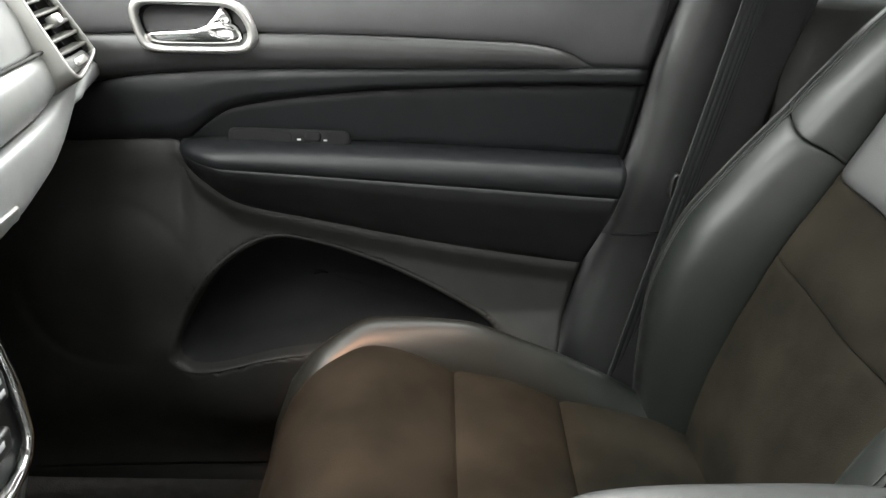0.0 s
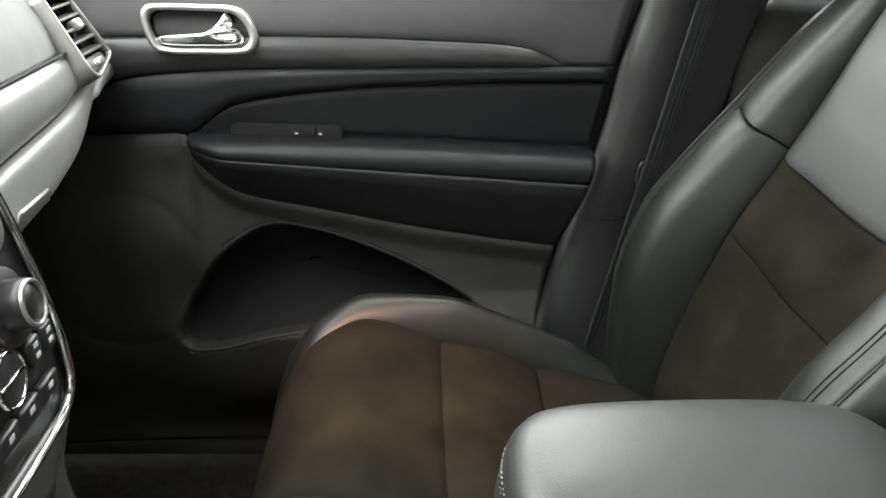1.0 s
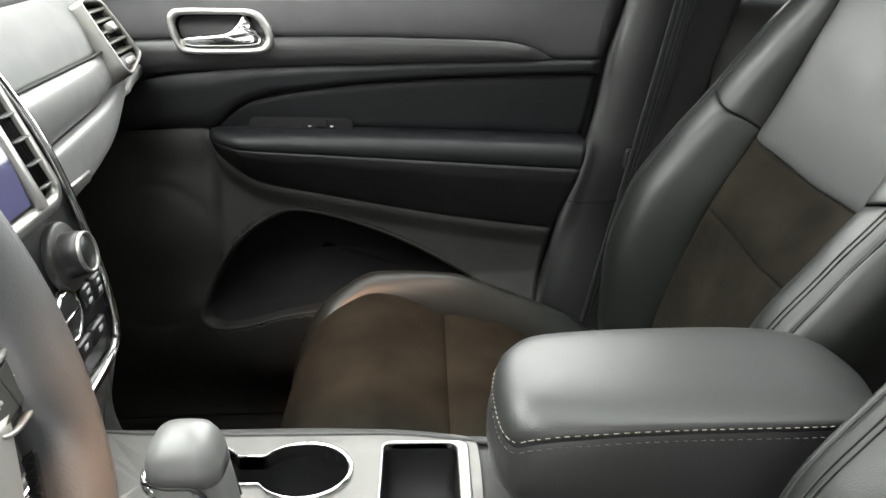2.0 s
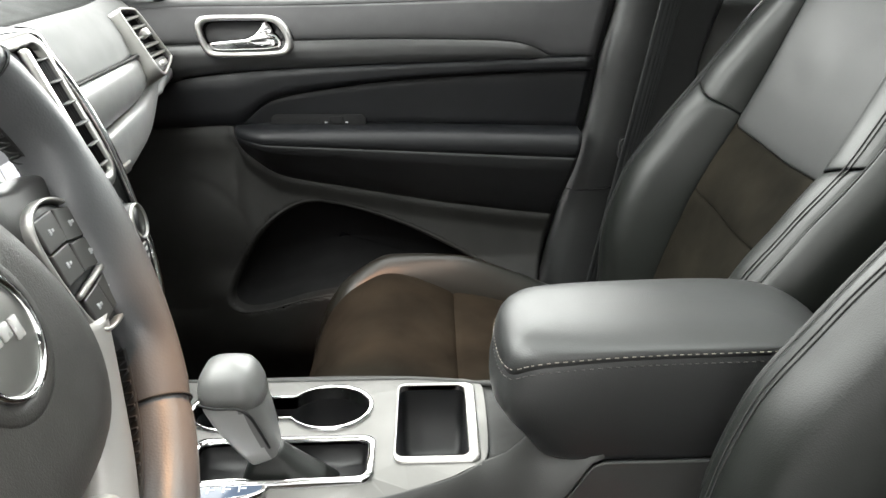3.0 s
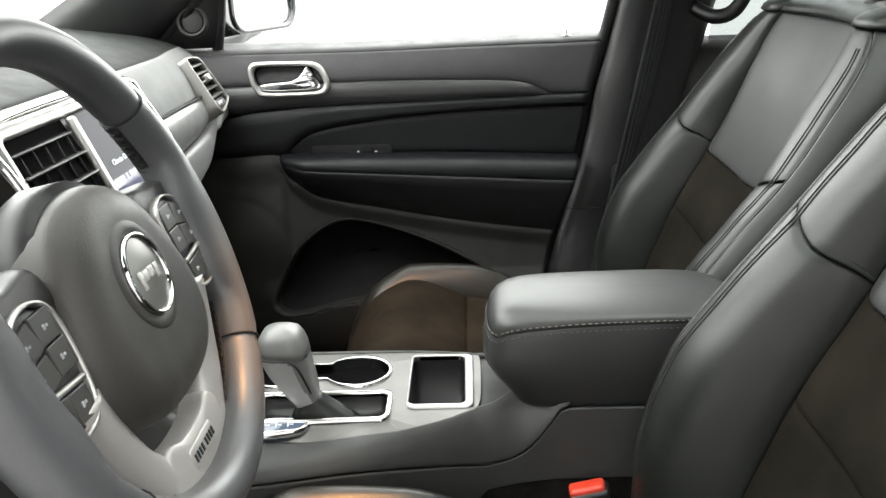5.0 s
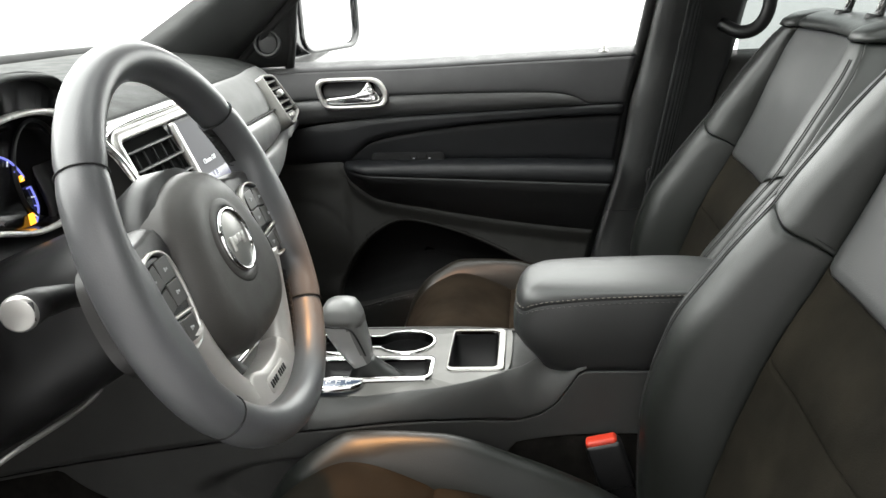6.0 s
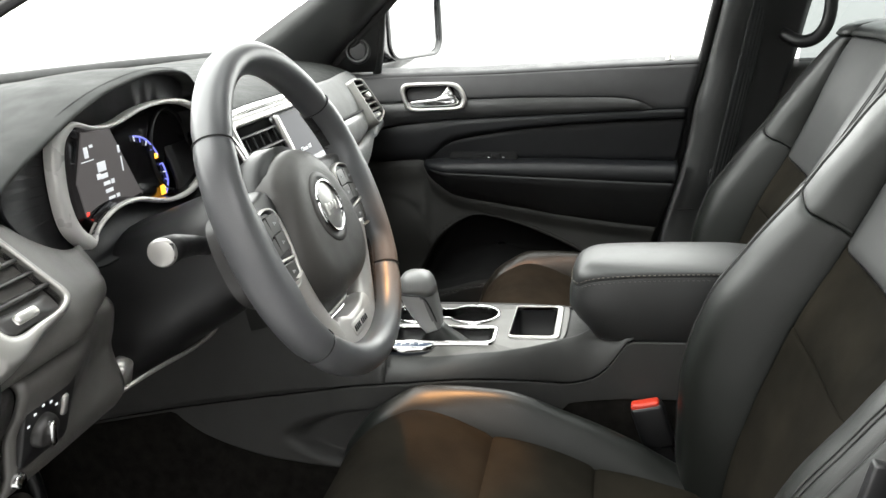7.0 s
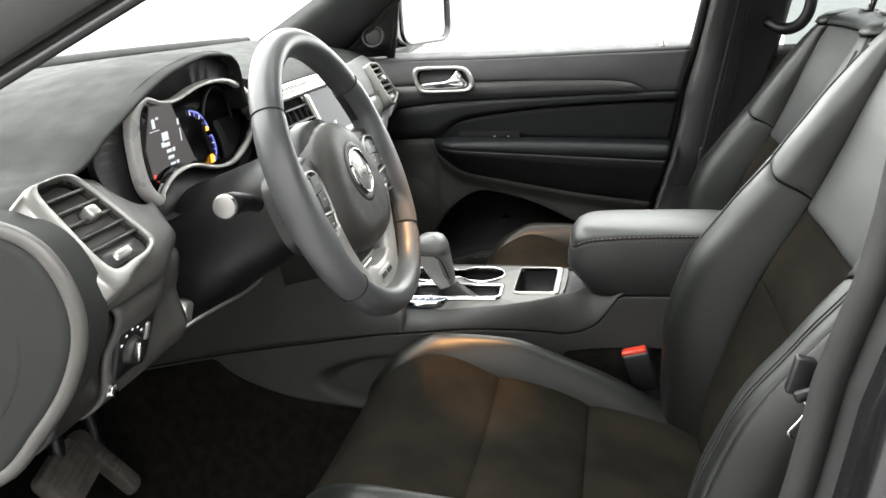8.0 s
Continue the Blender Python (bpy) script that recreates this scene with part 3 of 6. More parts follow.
mk("pull_pad", *grid(rows_pad), M_PULL_LIT, door, "black leather pad below the armrest", solid=-0.004)
for k, sgn in ((8, 1), (12, 1)):
    line = []
    for i in range(3, 70):
        rr = rows_top[i][k] if k <= 10 else rows_pad[i][k - 10]
        line.append((rr[0], rr[1] - 0.0006, rr[2]))
    mk("stitching", *stitches(line, 0.004, 0.002, 0.0006), M_THREAD, arm, "grey double stitching")

# lower panel with the map pocket and the loudspeaker
POCKET = [(p.x, p.y) for p in spline([(-0.287, 0.703, 0), (-0.254, 0.770, 0), (-0.223, 0.808, 0), (-0.167, 0.838, 0), (-0.106, 0.832, 0), (-0.018, 0.802, 0), (0.062, 0.763, 0), (0.13, 0.72, 0), (0.10, 0.70, 0), (0.0, 0.712, 0), (-0.15, 0.699, 0), (-0.225, 0.681, 0), (-0.272, 0.677, 0)], 60, True)]


def poly_dist(x, z, poly):
    """Signed distance to an outline, negative inside."""
    inside, best = False, 9.0
    for (ax, az), (bx, bz) in zip(poly, poly[1:] + poly[:1]):
        t = max(0, min(1, ((x - ax) * (bx - ax) + (z - az) * (bz - az)) / ((bx - ax) ** 2 + (bz - az) ** 2 + 1e-12)))
        best = min(best, math.hypot(x - ax - t * (bx - ax), z - az - t * (bz - az)))
        if (az > z) != (bz > z) and x < (bx - ax) * (z - az) / (bz - az) + ax:
            inside = not inside
    return -best if inside else best


def smooth(a, b, v):
    t = max(0, min(1, (v - a) / (b - a)))
    return t * t * (3 - 2 * t)


def panel_y(x, z, zt):
    """The lower panel's face without its pocket."""
    y = y_face(x) - 0.004 - 0.034 * smooth(0, 0.55, (zt - z) / 0.3) + 0.03 * smooth(0.66, 0.5, z) + 0.006 * (1 - smooth(0, 0.012, zt - z))
    y -= 0.028 * smooth(0.745, 0.69, z) * smooth(-0.36, -0.22, x) * smooth(0.5, 0.62, z)
    y -= 0.009 * smooth(0.0, 0.007, zt - z) * (1 - smooth(0.007, 0.040, zt - z)) * smooth(-0.275, -0.24, x)
    ds = math.hypot(x + 0.36, z - 0.78)
    y += 0.0015 * smooth(0.116, 0.110, ds) - 0.002 * smooth(0.112, 0.09, ds)
    y += 0.006 * (1 - smooth(0, 0.035, zt - z)) * smooth(-0.262, -0.285, x)
    return y - 0.006 * smooth(-0.40, -0.27, x) * smooth(0.05, 0.0, abs(z - 0.955)) * smooth(-0.262, -0.285, x) - 0.010 * smooth(-0.285, -0.262, x) * smooth(0.05, 0.0, abs(z - 0.975))


def top_low(x):
    return z_low(x) if x > -0.265 else 0.966


rows = []
for i in range(131):
    row = []
    for j in range(91):
        x = XF + (0.29 - XF) * i / 130
        z = top_low(x) + (0.49 - top_low(x)) * j / 90
        x = XF + (rear_x(z) - XF) * i / 130
        z = top_low(x) + (0.49 - top_low(x)) * j / 90
        row.append((x, panel_y(x, z, top_low(x)), z))
    rows.append(row)
panel_ = part_of(grid(rows), lambda c: poly_dist(c.x, c.z, POCKET) > 0.004)[0]
mk("lower_panel", *panel_, M_DOOR_LOW, door, "black hard plastic lower door panel", solid=-0.004)
PX, PZ = -0.115, 0.752


def pocket_ring(k, deep):
    out_ = []
    for x, z in POCKET:
        x, z = PX + (x - PX) * k, PZ + (z - PZ) * k
        out_.append((x, panel_y(x, z, top_low(x)) + deep, z))
    return out_


mk("pocket_lip", *grid([pocket_ring(k, d) for k, d in ((1.14, 0.004), (1.115, -0.0015), (1.06, -0.0048), (1.02, -0.0035), (0.995, 0.002), (0.975, 0.016))], closed=True), M_DOOR_LOW, door, "rounded lip of the map pocket")
# inside takes a duller, darker material to stand in for the recess's shade
mk("map_pocket", *grid([pocket_ring(k, d) for k, d in ((0.978, 0.015), (0.965, 0.035), (0.95, 0.070), (0.92, 0.095), (0.80, 0.105), (0.5, 0.108), (0.05, 0.108))], closed=True), M_DULL_BLACK, door, "black lined map pocket")
# inner face of the door behind the panel, and the outer skin
mk("door_skin", *grid([[(x, 0.87 + 0.03 * math.sin((z - 0.4) * 4), z) for x in np.linspace(-0.62, 0.3, 8)] for z in np.linspace(0.42, 1.14, 8)]), M_PAINT, door, "black painted outer door skin", solid=0.01)

# inside handle
hm = axes((-0.238, 0.7065, 1.1045), (1, 0.03, 0.0), (0, 0.12, 1), (0, -1, 0.12))
ho = [(p.x, p.y) for p in spline([(-0.071, 0.012, 0), (-0.066, 0.028, 0), (-0.048, 0.0315, 0), (0.0, 0.031, 0), (0.043, 0.029, 0), (0.062, 0.016, 0), (0.072, -0.008, 0), (0.068, -0.024, 0), (0.052, -0.030, 0), (0.0, -0.031, 0), (-0.042, -0.030, 0), (-0.060, -0.022, 0)], 56, True)]
hi = [(a * 0.86, b * 0.74) for a, b in ho]
handle = mk("handle_bezel", *frame_ring(ho, hi, hm, 0.010, 0.012), M_SILVER, door, "satin silver door handle bezel")
mk("handle_cup", *dish(hi, hm @ pose(0, 0, 0.002), 0.022, 0.12), M_GLOSS, handle, "dark recessed handle cup")
paddle = [(p.x, p.y) for p in spline([(-0.057, -0.009, 0), (-0.030, -0.006, 0), (0.004, -0.003, 0), (0.022, 0.004, 0), (0.042, 0.006, 0), (0.054, -0.004, 0), (0.052, -0.019, 0), (0.0, -0.0215, 0), (-0.050, -0.020, 0)], 40, True)][::-1]
mk("handle_lever", *pad(paddle, hm @ pose(0, 0, -0.006), 0.012, 0.30, 6, 0.004), M_CHROME, handle, "chrome door release lever")
tongue = [(p.x, p.y) for p in spline([(0.012, -0.003, 0), (0.024, 0.012, 0), (0.031, 0.0225, 0), (0.037, 0.0215, 0), (0.046, 0.004, 0), (0.030, -0.004, 0)], 28, True)][::-1]
mk("lock_lever", *pad(tongue, hm @ pose(0, 0, -0.008), 0.012, 0.35, 5, 0.004), M_CHROME, handle, "chrome lock lever")

# window switch plate in the armrest
sm = axes((-0.135, 0.7115, 0.9715), (1, 0.02, -0.02), (0, -0.35, -1), (0, -1, 0.35))
sp = mk("switch_plate", *pad([(a + 0.0, b) for a, b in rrect(0.150, 0.022, 0.009, 4)], sm @ pose(0, 0, -0.002), 0.003, 0.1, 3), M_DULL_BLACK, door, "black window switch plate")
mk("pull_cup", *pad(rrect(0.075, 0.014, 0.006, 3), sm @ pose(-0.033, 0, 0.0004), 0.0012, 0.1, 2), M_DULL_BLACK, sp)
for dx in (0.012, 0.044):
    mk("switch_mark", *pad(rrect(0.005, 0.0024, 0.001, 2), sm @ pose(dx, 0.002, 0.0012), 0.0008, 0.2, 2), M_ICON, sp, "pale switch symbol")
mk("window_switch", *pad(rrect(0.022, 0.012, 0.004, 3), sm @ pose(0.028, -0.002, 0.0005), 0.0025, 0.3, 3), M_DULL_BLACK, sp)
# lock pin
mk("lock_pin", *join(tube([(0.26, 0.772, 1.15), (0.26, 0.772, 1.172)], 0.0035, 8), disc(0.009, pose(0.26, 0.772, 1.1595), 0.003, 12)), M_SILVER, door, "small lock pin")
# sail panel with the tweeter
sv = [(-0.50, 0.733, 1.160), (-0.375, 0.742, 1.160), (-0.362, 0.735, 1.20), (-0.352, 0.722, 1.26), (-0.338, 0.706, 1.325), (-0.42, 0.712, 1.245)]
mk("sail_panel", sv, [(0, 1, 2, 5), (5, 2, 3, 4)], M_PILLAR, door, "dark grey corner panel", solid=0.02)
tm = axes((-0.403, 0.722, 1.207), (0.98, 0.15, 0), (0, 0.2, 0.98), (0.15, -0.96, 0.2))
tw = mk("tweeter", *frame_ring([(0.027 * math.cos(a), 0.027 * math.sin(a)) for a in np.linspace(0, 2 * math.pi, 28, endpoint=False)], [(0.020 * math.cos(a), 0.020 * math.sin(a)) for a in np.linspace(0, 2 * math.pi, 28, endpoint=False)], tm, 0.010, 0.01), M_PILLAR, door, "round tweeter housing")
mk("tweeter_grille", *disc(0.020, tm @ pose(0, 0, -0.002), 0.004), M_BLACK, tw)
# window frame and pane
fr_rear = [(edge_p(z) + 0.0, 0.79 - max(0, z - 1.15) * 0.24, z) for z in np.linspace(1.15, 1.60, 8)]
mk("window_frame", *join(tube(fr_rear, 0.012, 8), tube([(-0.372, 0.752, 1.155), (-0.358, 0.742, 1.215), (-0.343, 0.728, 1.30), (-0.25, 0.715, 1.37), (0.0, 0.70, 1.56), (0.2, 0.69, 1.62), (0.43, 0.68, 1.62)], 0.010, 8)), M_BLACK, door, "black window frame")
pane = mk("window_pane", *grid([[(x, 0.80 - max(0, z - 1.15) * 0.24, z) for x in np.linspace(-0.48 + (z - 1.12) * 1.05, 0.33 + (z - 1.12) * 0.2, 6)] for z in np.linspace(1.12, 1.60, 6)]), M_GLASS, door, "clear window pane")
pane.visible_shadow = False
rp = tagged(mk("window_rear_passenger", *grid([[(x, 0.79 - max(0, z - 1.13) * 0.24, z) for x in np.linspace(0.52, 1.5, 5)] for z in np.linspace(1.13, 1.6, 5)]), M_TINT), "tinted rear door window", "window", kind="structure")
rp.visible_shadow = False
rd_ = tagged(mk("window_rear_driver", *grid([[(x, -0.79 + max(0, z - 1.13) * 0.24, z) for x in np.linspace(0.52, 1.5, 5)] for z in np.linspace(1.13, 1.6, 5)]), M_TINT), "tinted rear door window on the driver side", "window", kind="structure")
rb_ = tagged(mk("window_tailgate", *grid([[(1.62 - (z - 1.15) * 0.3, y, z) for y in np.linspace(-0.7, 0.7, 5)] for z in np.linspace(1.15, 1.66, 5)]), M_TINT), "tinted tailgate window", "window", kind="structure")

# ---- seats ----
def build_seat():
    """The driver seat; the passenger seat is its copy."""
    YC = -0.366
    seat = thing("front_seat", (0.05, YC, 0.46), "black leather driver seat with dark brown suede centre", "car seat", "front seats")
    ridge = curve_fn([(0.62, 0.240), (0.70, 0.234), (0.765, 0.232), (0.845, 0.236), (0.94, 0.264), (1.021, 0.319), (1.087, 0.371), (1.161, 0.421), (1.23, 0.468), (1.30, 0.508)])
    inner = curve_fn([(0.62, 0.262), (0.739, 0.276), (0.816, 0.296), (0.93, 0.340), (1.038, 0.397), (1.10, 0.425), (1.195, 0.462), (1.25, 0.487), (1.30, 0.515)])
    ins_hw = curve_fn([(0.62, 0.148), (0.75, 0.155), (0.95, 0.166), (1.04, 0.168), (1.15, 0.155), (1.22, 0.145), (1.245, 0.136)])
    rid_hw = curve_fn([(0.62, 0.242), (0.75, 0.250), (0.95, 0.260), (1.085, 0.259), (1.15, 0.250), (1.20, 0.234), (1.225, 0.218), (1.245, 0.195)])
    ztop = 1.245

    def section(z):
        xi, xr, hi, hr = inner(z), ridge(z), ins_hw(z), rid_hw(z)
        d = xi - xr
        w = hr - hi
        return [(0.0, xi + 0.014), (hi * 0.5, xi + 0.010), (hi * 0.92, xi + 0.002), (hi, xi + 0.003), (hi + 0.08 * w, xi - 0.26 * d - 0.004), (hi + 0.28 * w, xi - 0.77 * d - 0.006), (hi + 0.62 * w, xi - 0.97 * d - 0.005), (hr, xr - 0.001), (hr + 0.012, xr + 0.010), (hr + 0.024, xr + 0.034), (hr + 0.027, xr + 0.07), (hr + 0.018, xr + 0.115)]

    # arc positions along the section: 0..3 insert, 3..7 bolster, 7..11 side
    def on(k, z):
        s = section(z)
        i = min(int(k), len(s) - 2)
        t = k - i
        P = [Vector((*q, 0)) for q in s]
        if i == 0:
            a = Vector((-P[1].x, P[1].y, 0))
        else:
            a = P[i - 1]
        b, c, d = P[i], P[i + 1], P[min(i + 2, len(P) - 1)]
        if i == 2:
            d = c + (c - b) * 0.5
        if i == 3:
            a = b - (c - b) * 0.5
        return 0.5 * ((2 * b) + (c - a) * t + (2 * a - 5 * b + 4 * c - d) * t**2 + (3 * b - a - 3 * c + d) * t**3)

    def zsplit(k):
        return float(np.interp(k, [0, 2, 3, 7, 8, 11], [1.018, 1.028, 1.040, 1.086, 1.090, 1.095]))

    def zlow(k):
        return float(np.interp(k, [0, 3], [0.925, 0.945]))

    def net(k0, k1, za, zb, side, nk, nz, groove=0.006):
        e_ = 0.012 if k1 - k0 > 5 else 0.03
        ks = [k0, k0 + e_ * (k1 - k0)] + list(np.linspace(k0 + 0.07 * (k1 - k0), k0 + 0.93 * (k1 - k0), nk)) + [k1 - e_ * (k1 - k0), k1]
        ts = [0, 0.005, 0.02] + list(np.linspace(0.06, 0.94, nz)) + [0.98, 0.995, 1]
        rows = []
        for t in ts:
            row = []
            for k in ks:
                z = za(abs(k)) + (zb(abs(k)) - za(abs(k))) * t
                p = on(abs(k), z)
                g = 0.0
                if t in (0, 1):
                    g = groove
                elif t in (0.005, 0.995):
                    g = groove * 0.15
                if k in (k0, k1):
                    g = max(g, groove * 0.8)
                # soft fullness of the padding
                full = 0.006 * math.sin(math.pi * t) ** 0.6 * math.sin(math.pi * max(0.0, min(1.0, (k - k0) / (k1 - k0)))) ** 0.6
                yy = p.x * (1 if k >= 0 else -1) * side
                wr = 0.0015 * noise.noise((p.x * 14 + side * 3, p.y * 14, z * 22))
                row.append((p.y + g - full * 0.6 + wr, YC + yy, z))
            rows.append(row)
        return rows

    low = lambda k: 0.66
    top = lambda k: ztop
    mk("back_insert", *grid(net(-3, 3, zlow, lambda k: zsplit(k), 1, 18, 14), flip=True), M_SUEDE, seat, "dark suede back insert", solid=0.006)
    mk("back_insert_lower", *grid(net(-3, 3, low, zlow, 1, 18, 16), flip=True), M_SUEDE, seat, "dark suede lower back insert", solid=0.006)
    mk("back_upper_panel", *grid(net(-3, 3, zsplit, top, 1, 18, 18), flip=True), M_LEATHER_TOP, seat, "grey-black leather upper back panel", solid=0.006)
    for side in (1, -1):
        fl = side > 0
        b = mk("back_bolster", *grid(net(3, 7, low, zsplit, side, 14, 30), flip=fl), M_LEATHER, seat, "black leather back bolster", solid=0.006)
        mk("back_bolster_upper", *grid(net(3, 7, zsplit, top, side, 14, 18), flip=fl), M_LEATHER, seat, solid=0.006)
        mk("back_side", *grid(net(7, 11, low, top, side, 12, 40, 0.003), flip=fl), M_LEATHER, seat, solid=0.006)
        mk("piping", *tube([(on(7.0, z).y + 0.001, YC + side * on(7.0, z).x, z) for z in np.linspace(0.70, 1.235, 60)], 0.0013, 6), M_RUBBER, b)
        for k, dz in ((6.30, 0), (6.46, 0)):
            ln = []
            for z in np.linspace(0.70, 1.225, 120):
                p = on(k, z)
                za_, zb_ = (0.66, zsplit(k)) if z < zsplit(k) else (zsplit(k), ztop)
                puff = 0.0036 * math.sin(math.pi * (z - za_) / (zb_ - za_)) ** 0.6 * math.sin(math.pi * (k - 3) / 4) ** 0.6
                ln.append((p.y - puff - 0.0005 + 0.0015 * noise.noise((p.x * 14 + side * 3, p.y * 14, z * 22)), YC + side * p.x, z))
            mk("stitching", *tube([(q_[0] + 0.0002, q_[1], q_[2]) for q_ in ln], 0.0008, 5), M_RUBBER, b, "black double seam")
    # rounded top and back shell
    rows = []
    for k in np.linspace(-11, 11, 45):
        p0 = on(min(abs(k), 10.99), ztop)
        sy = 1 if k >= 0 else -1
        row = []
        for a in np.linspace(0, 1, 9):
            ang = math.pi * a
            row.append((p0.y + (inner(ztop) + 0.105 - p0.y) * (1 - math.cos(ang)) / 2, YC + sy * p0.x, ztop + 0.020 * math.sin(ang)))
        for z in np.linspace(ztop - 0.02, 0.55, 12):
            row.append((inner(max(z, 0.62)) + 0.10, YC + sy * p0.x * (1 + 0.25 * min(1, (ztop - z) / 0.2)), z))
        rows.append(row)
    mk("back_shell", *grid(rows, flip=True), M_LEATHER, seat, "black leather seat back shell", solid=0.005)
    # headrest on two bright posts
    hx, hz = 0.575, 1.40
    for side in (1, -1):
        pst = mk("headrest_post", *tube([(0.528, YC + side * 0.065, 1.23), (0.552, YC + side * 0.065, 1.32), (0.568, YC + side * 0.062, 1.38)], 0.0065, 10), M_CHROME, seat, "bright headrest post")
        mk("post_collar", *disc(0.014, pose(0.532, YC + side * 0.065, 1.262, 0, 14, 0), 0.010, 16), M_BLACK, pst)
    hr = []
    for k in range(15):
        a = math.pi * k / 14
        hr.append([(hx + 0.055 * math.sin(a) ** 0.5 * (0.25 + math.cos(q)), YC + 0.135 * (-math.cos(a)), hz + 0.085 * math.sin(a) ** 0.4 * math.sin(q) + 0.02) for q in np.linspace(0, 2 * math.pi, 20, endpoint=False)])
    mk("headrest", *loft(hr), M_LEATHER, seat, "black leather headrest")

    # cushion
    z_seam = curve_fn([(-0.21, 0.66), (-0.195, 0.715), (-0.17, 0.766), (-0.135, 0.794), (-0.093, 0.804), (0.001, 0.776), (0.117, 0.740), (0.28, 0.697), (0.36, 0.68)])
    z_bol = curve_fn([(-0.21, 0.66), (-0.195, 0.72), (-0.169, 0.772), (-0.135, 0.798), (-0.09, 0.812), (0.006, 0.806), (0.09, 0.777), (0.172, 0.742), (0.254, 0.700), (0.36, 0.665)])
    hw_i = curve_fn([(-0.22, 0.130), (-0.15, 0.150), (-0.09, 0.174), (0.1, 0.180), (0.36, 0.170)])

    def csec(x):
        zs, zb, h = z_seam(x), z_bol(x), hw_i(x)
        nose = smooth(-0.215, -0.15, x)
        return [(0, zs - 0.012 * nose), (h * 0.5, zs - 0.010 * nose), (h * 0.92, zs - 0.001), (h, zs - 0.002), (h + 0.008, zs + 0.40 * (zb - zs) + 0.006 * nose), (h + 0.024, zb + 0.010), (h + 0.040, zb + 0.008), (h + 0.052, zb - 0.010), (h + 0.058, zb - 0.040), (h + 0.058, 0.64), (h + 0.05, 0.60)]

    def con(k, x):
        s = csec(x)
        i = min(int(k), len(s) - 2)
        t = k - i
        P = [Vector((*q, 0)) for q in s]
        a = Vector((-P[1].x, P[1].y, 0)) if i == 0 else P[i - 1]
        b, c, d = P[i], P[i + 1], P[min(i + 2, len(P) - 1)]
        if i == 2:
            d = c + (c - b) * 0.5
        if i == 3:
            a = b - (c - b) * 0.5
        return 0.5 * ((2 * b) + (c - a) * t + (2 * a - 5 * b + 4 * c - d) * t**2 + (3 * b - a - 3 * c + d) * t**3)

    def cnet(k0, k1, xa, xb, side, nk, nx, groove=0.006):
        ks = [k0, k0 + 0.015 * (k1 - k0)] + list(np.linspace(k0 + 0.07 * (k1 - k0), k0 + 0.93 * (k1 - k0), nk)) + [k1 - 0.015 * (k1 - k0), k1]
        ts = [0, 0.016, 0.05] + list(np.linspace(0.09, 0.91, nx)) + [0.95, 0.984, 1]
        rows = []
        for t in ts:
            row = []
            for k in ks:
                x = xa + (xb - xa) * t
                p = con(abs(k), x)
                g = groove if t in (0, 1) or k in (k0, k1) else (groove * 0.25 if t in (0.016, 0.984) else 0)
                full = (0.015 if k0 < 0 else 0.005) * math.sin(math.pi * t) ** 0.6 * math.sin(math.pi * max(0.0, min(1.0, (k - k0) / (k1 - k0)))) ** 0.6
                wr = 0.0012 * noise.noise((p.x * 16 + 5, x * 16, side * 4.0))
                row.append((x, YC + p.x * (1 if k >= 0 else -1) * side, p.y - g + full + wr))
            rows.append(row)
        return rows

    XN = -0.209
    mk("cushion_insert_front", *grid(cnet(-3, 3, XN, 0.0, 1, 18, 22)), M_SUEDE, seat, "dark suede cushion front", solid=0.006)
    mk("cushion_insert_middle", *grid(cnet(-3, 3, 0.0, 0.124, 1, 18, 12)), M_SUEDE, seat, solid=0.006)
    mk("cushion_insert_rear", *grid(cnet(-3, 3, 0.124, 0.34, 1, 18, 12)), M_SUEDE, seat, solid=0.006)
    for side in (1, -1):
        b = mk("cushion_bolster", *grid(cnet(3, 10, XN, 0.34, side, 26, 46), flip=side < 0), M_LEATHER, seat, "black leather cushion bolster", solid=0.006)
        ln = [(x, YC + side * con(5.9, x).x, con(5.9, x).y + 0.001) for x in np.linspace(-0.16, 0.27, 90)]
        mk("stitching", *stitches(ln), M_THREAD, b, "grey stitching")
    # front apron and base
    rows = []
    for k in np.linspace(-9.9, 9.9, 40):
        p = con(abs(k), XN)
        yy = YC + p.x * (1 if k >= 0 else -1)
        rows.append([(XN + 0.001, yy, min(p.y, 0.66)), (XN + 0.003, yy, 0.64), (XN + 0.02, yy, 0.60), (XN + 0.06, yy, 0.575)])
    mk("cushion_front", *grid(rows), M_LEATHER, seat, "black leather cushion front", solid=0.005)
    mk("seat_base", *box(0.46, 0.44, 0.13, pose(0.06, YC, 0.545), 0.03, 3), M_BLACK, seat, "black plastic seat base")
    for side in (1, -1):
        mk("seat_rail", *box(0.52, 0.035, 0.035, pose(0.06, YC + side * 0.2, 0.472), 0.005), M_BLACK, seat, "black steel seat rail")
        mk("recliner_cover", *pad(rrect(0.26, 0.10, 0.04, 5), axes((0.20, YC + side * 0.245, 0.645), (1, 0, -0.15), (0, 0, 1), (0, side, 0)), 0.012, 0.25, 4, 0.02), M_BLACK, seat, "black plastic side cover")
    return seat


driver_seat = build_seat()
pas = copy_thing(driver_seat, Matrix.Translation(Vector((0.05 + 0.068, -0.366 + 0.738, 0.46 - 0.037))))
pas["label"] = "black leather passenger seat with dark brown suede centre"


# ---- centre console ----
con_ob = thing("centre_console", (0.0, 0.0, 0.46), "black centre console with satin grey deck and cup holders", "car console")
ZD = 0.858


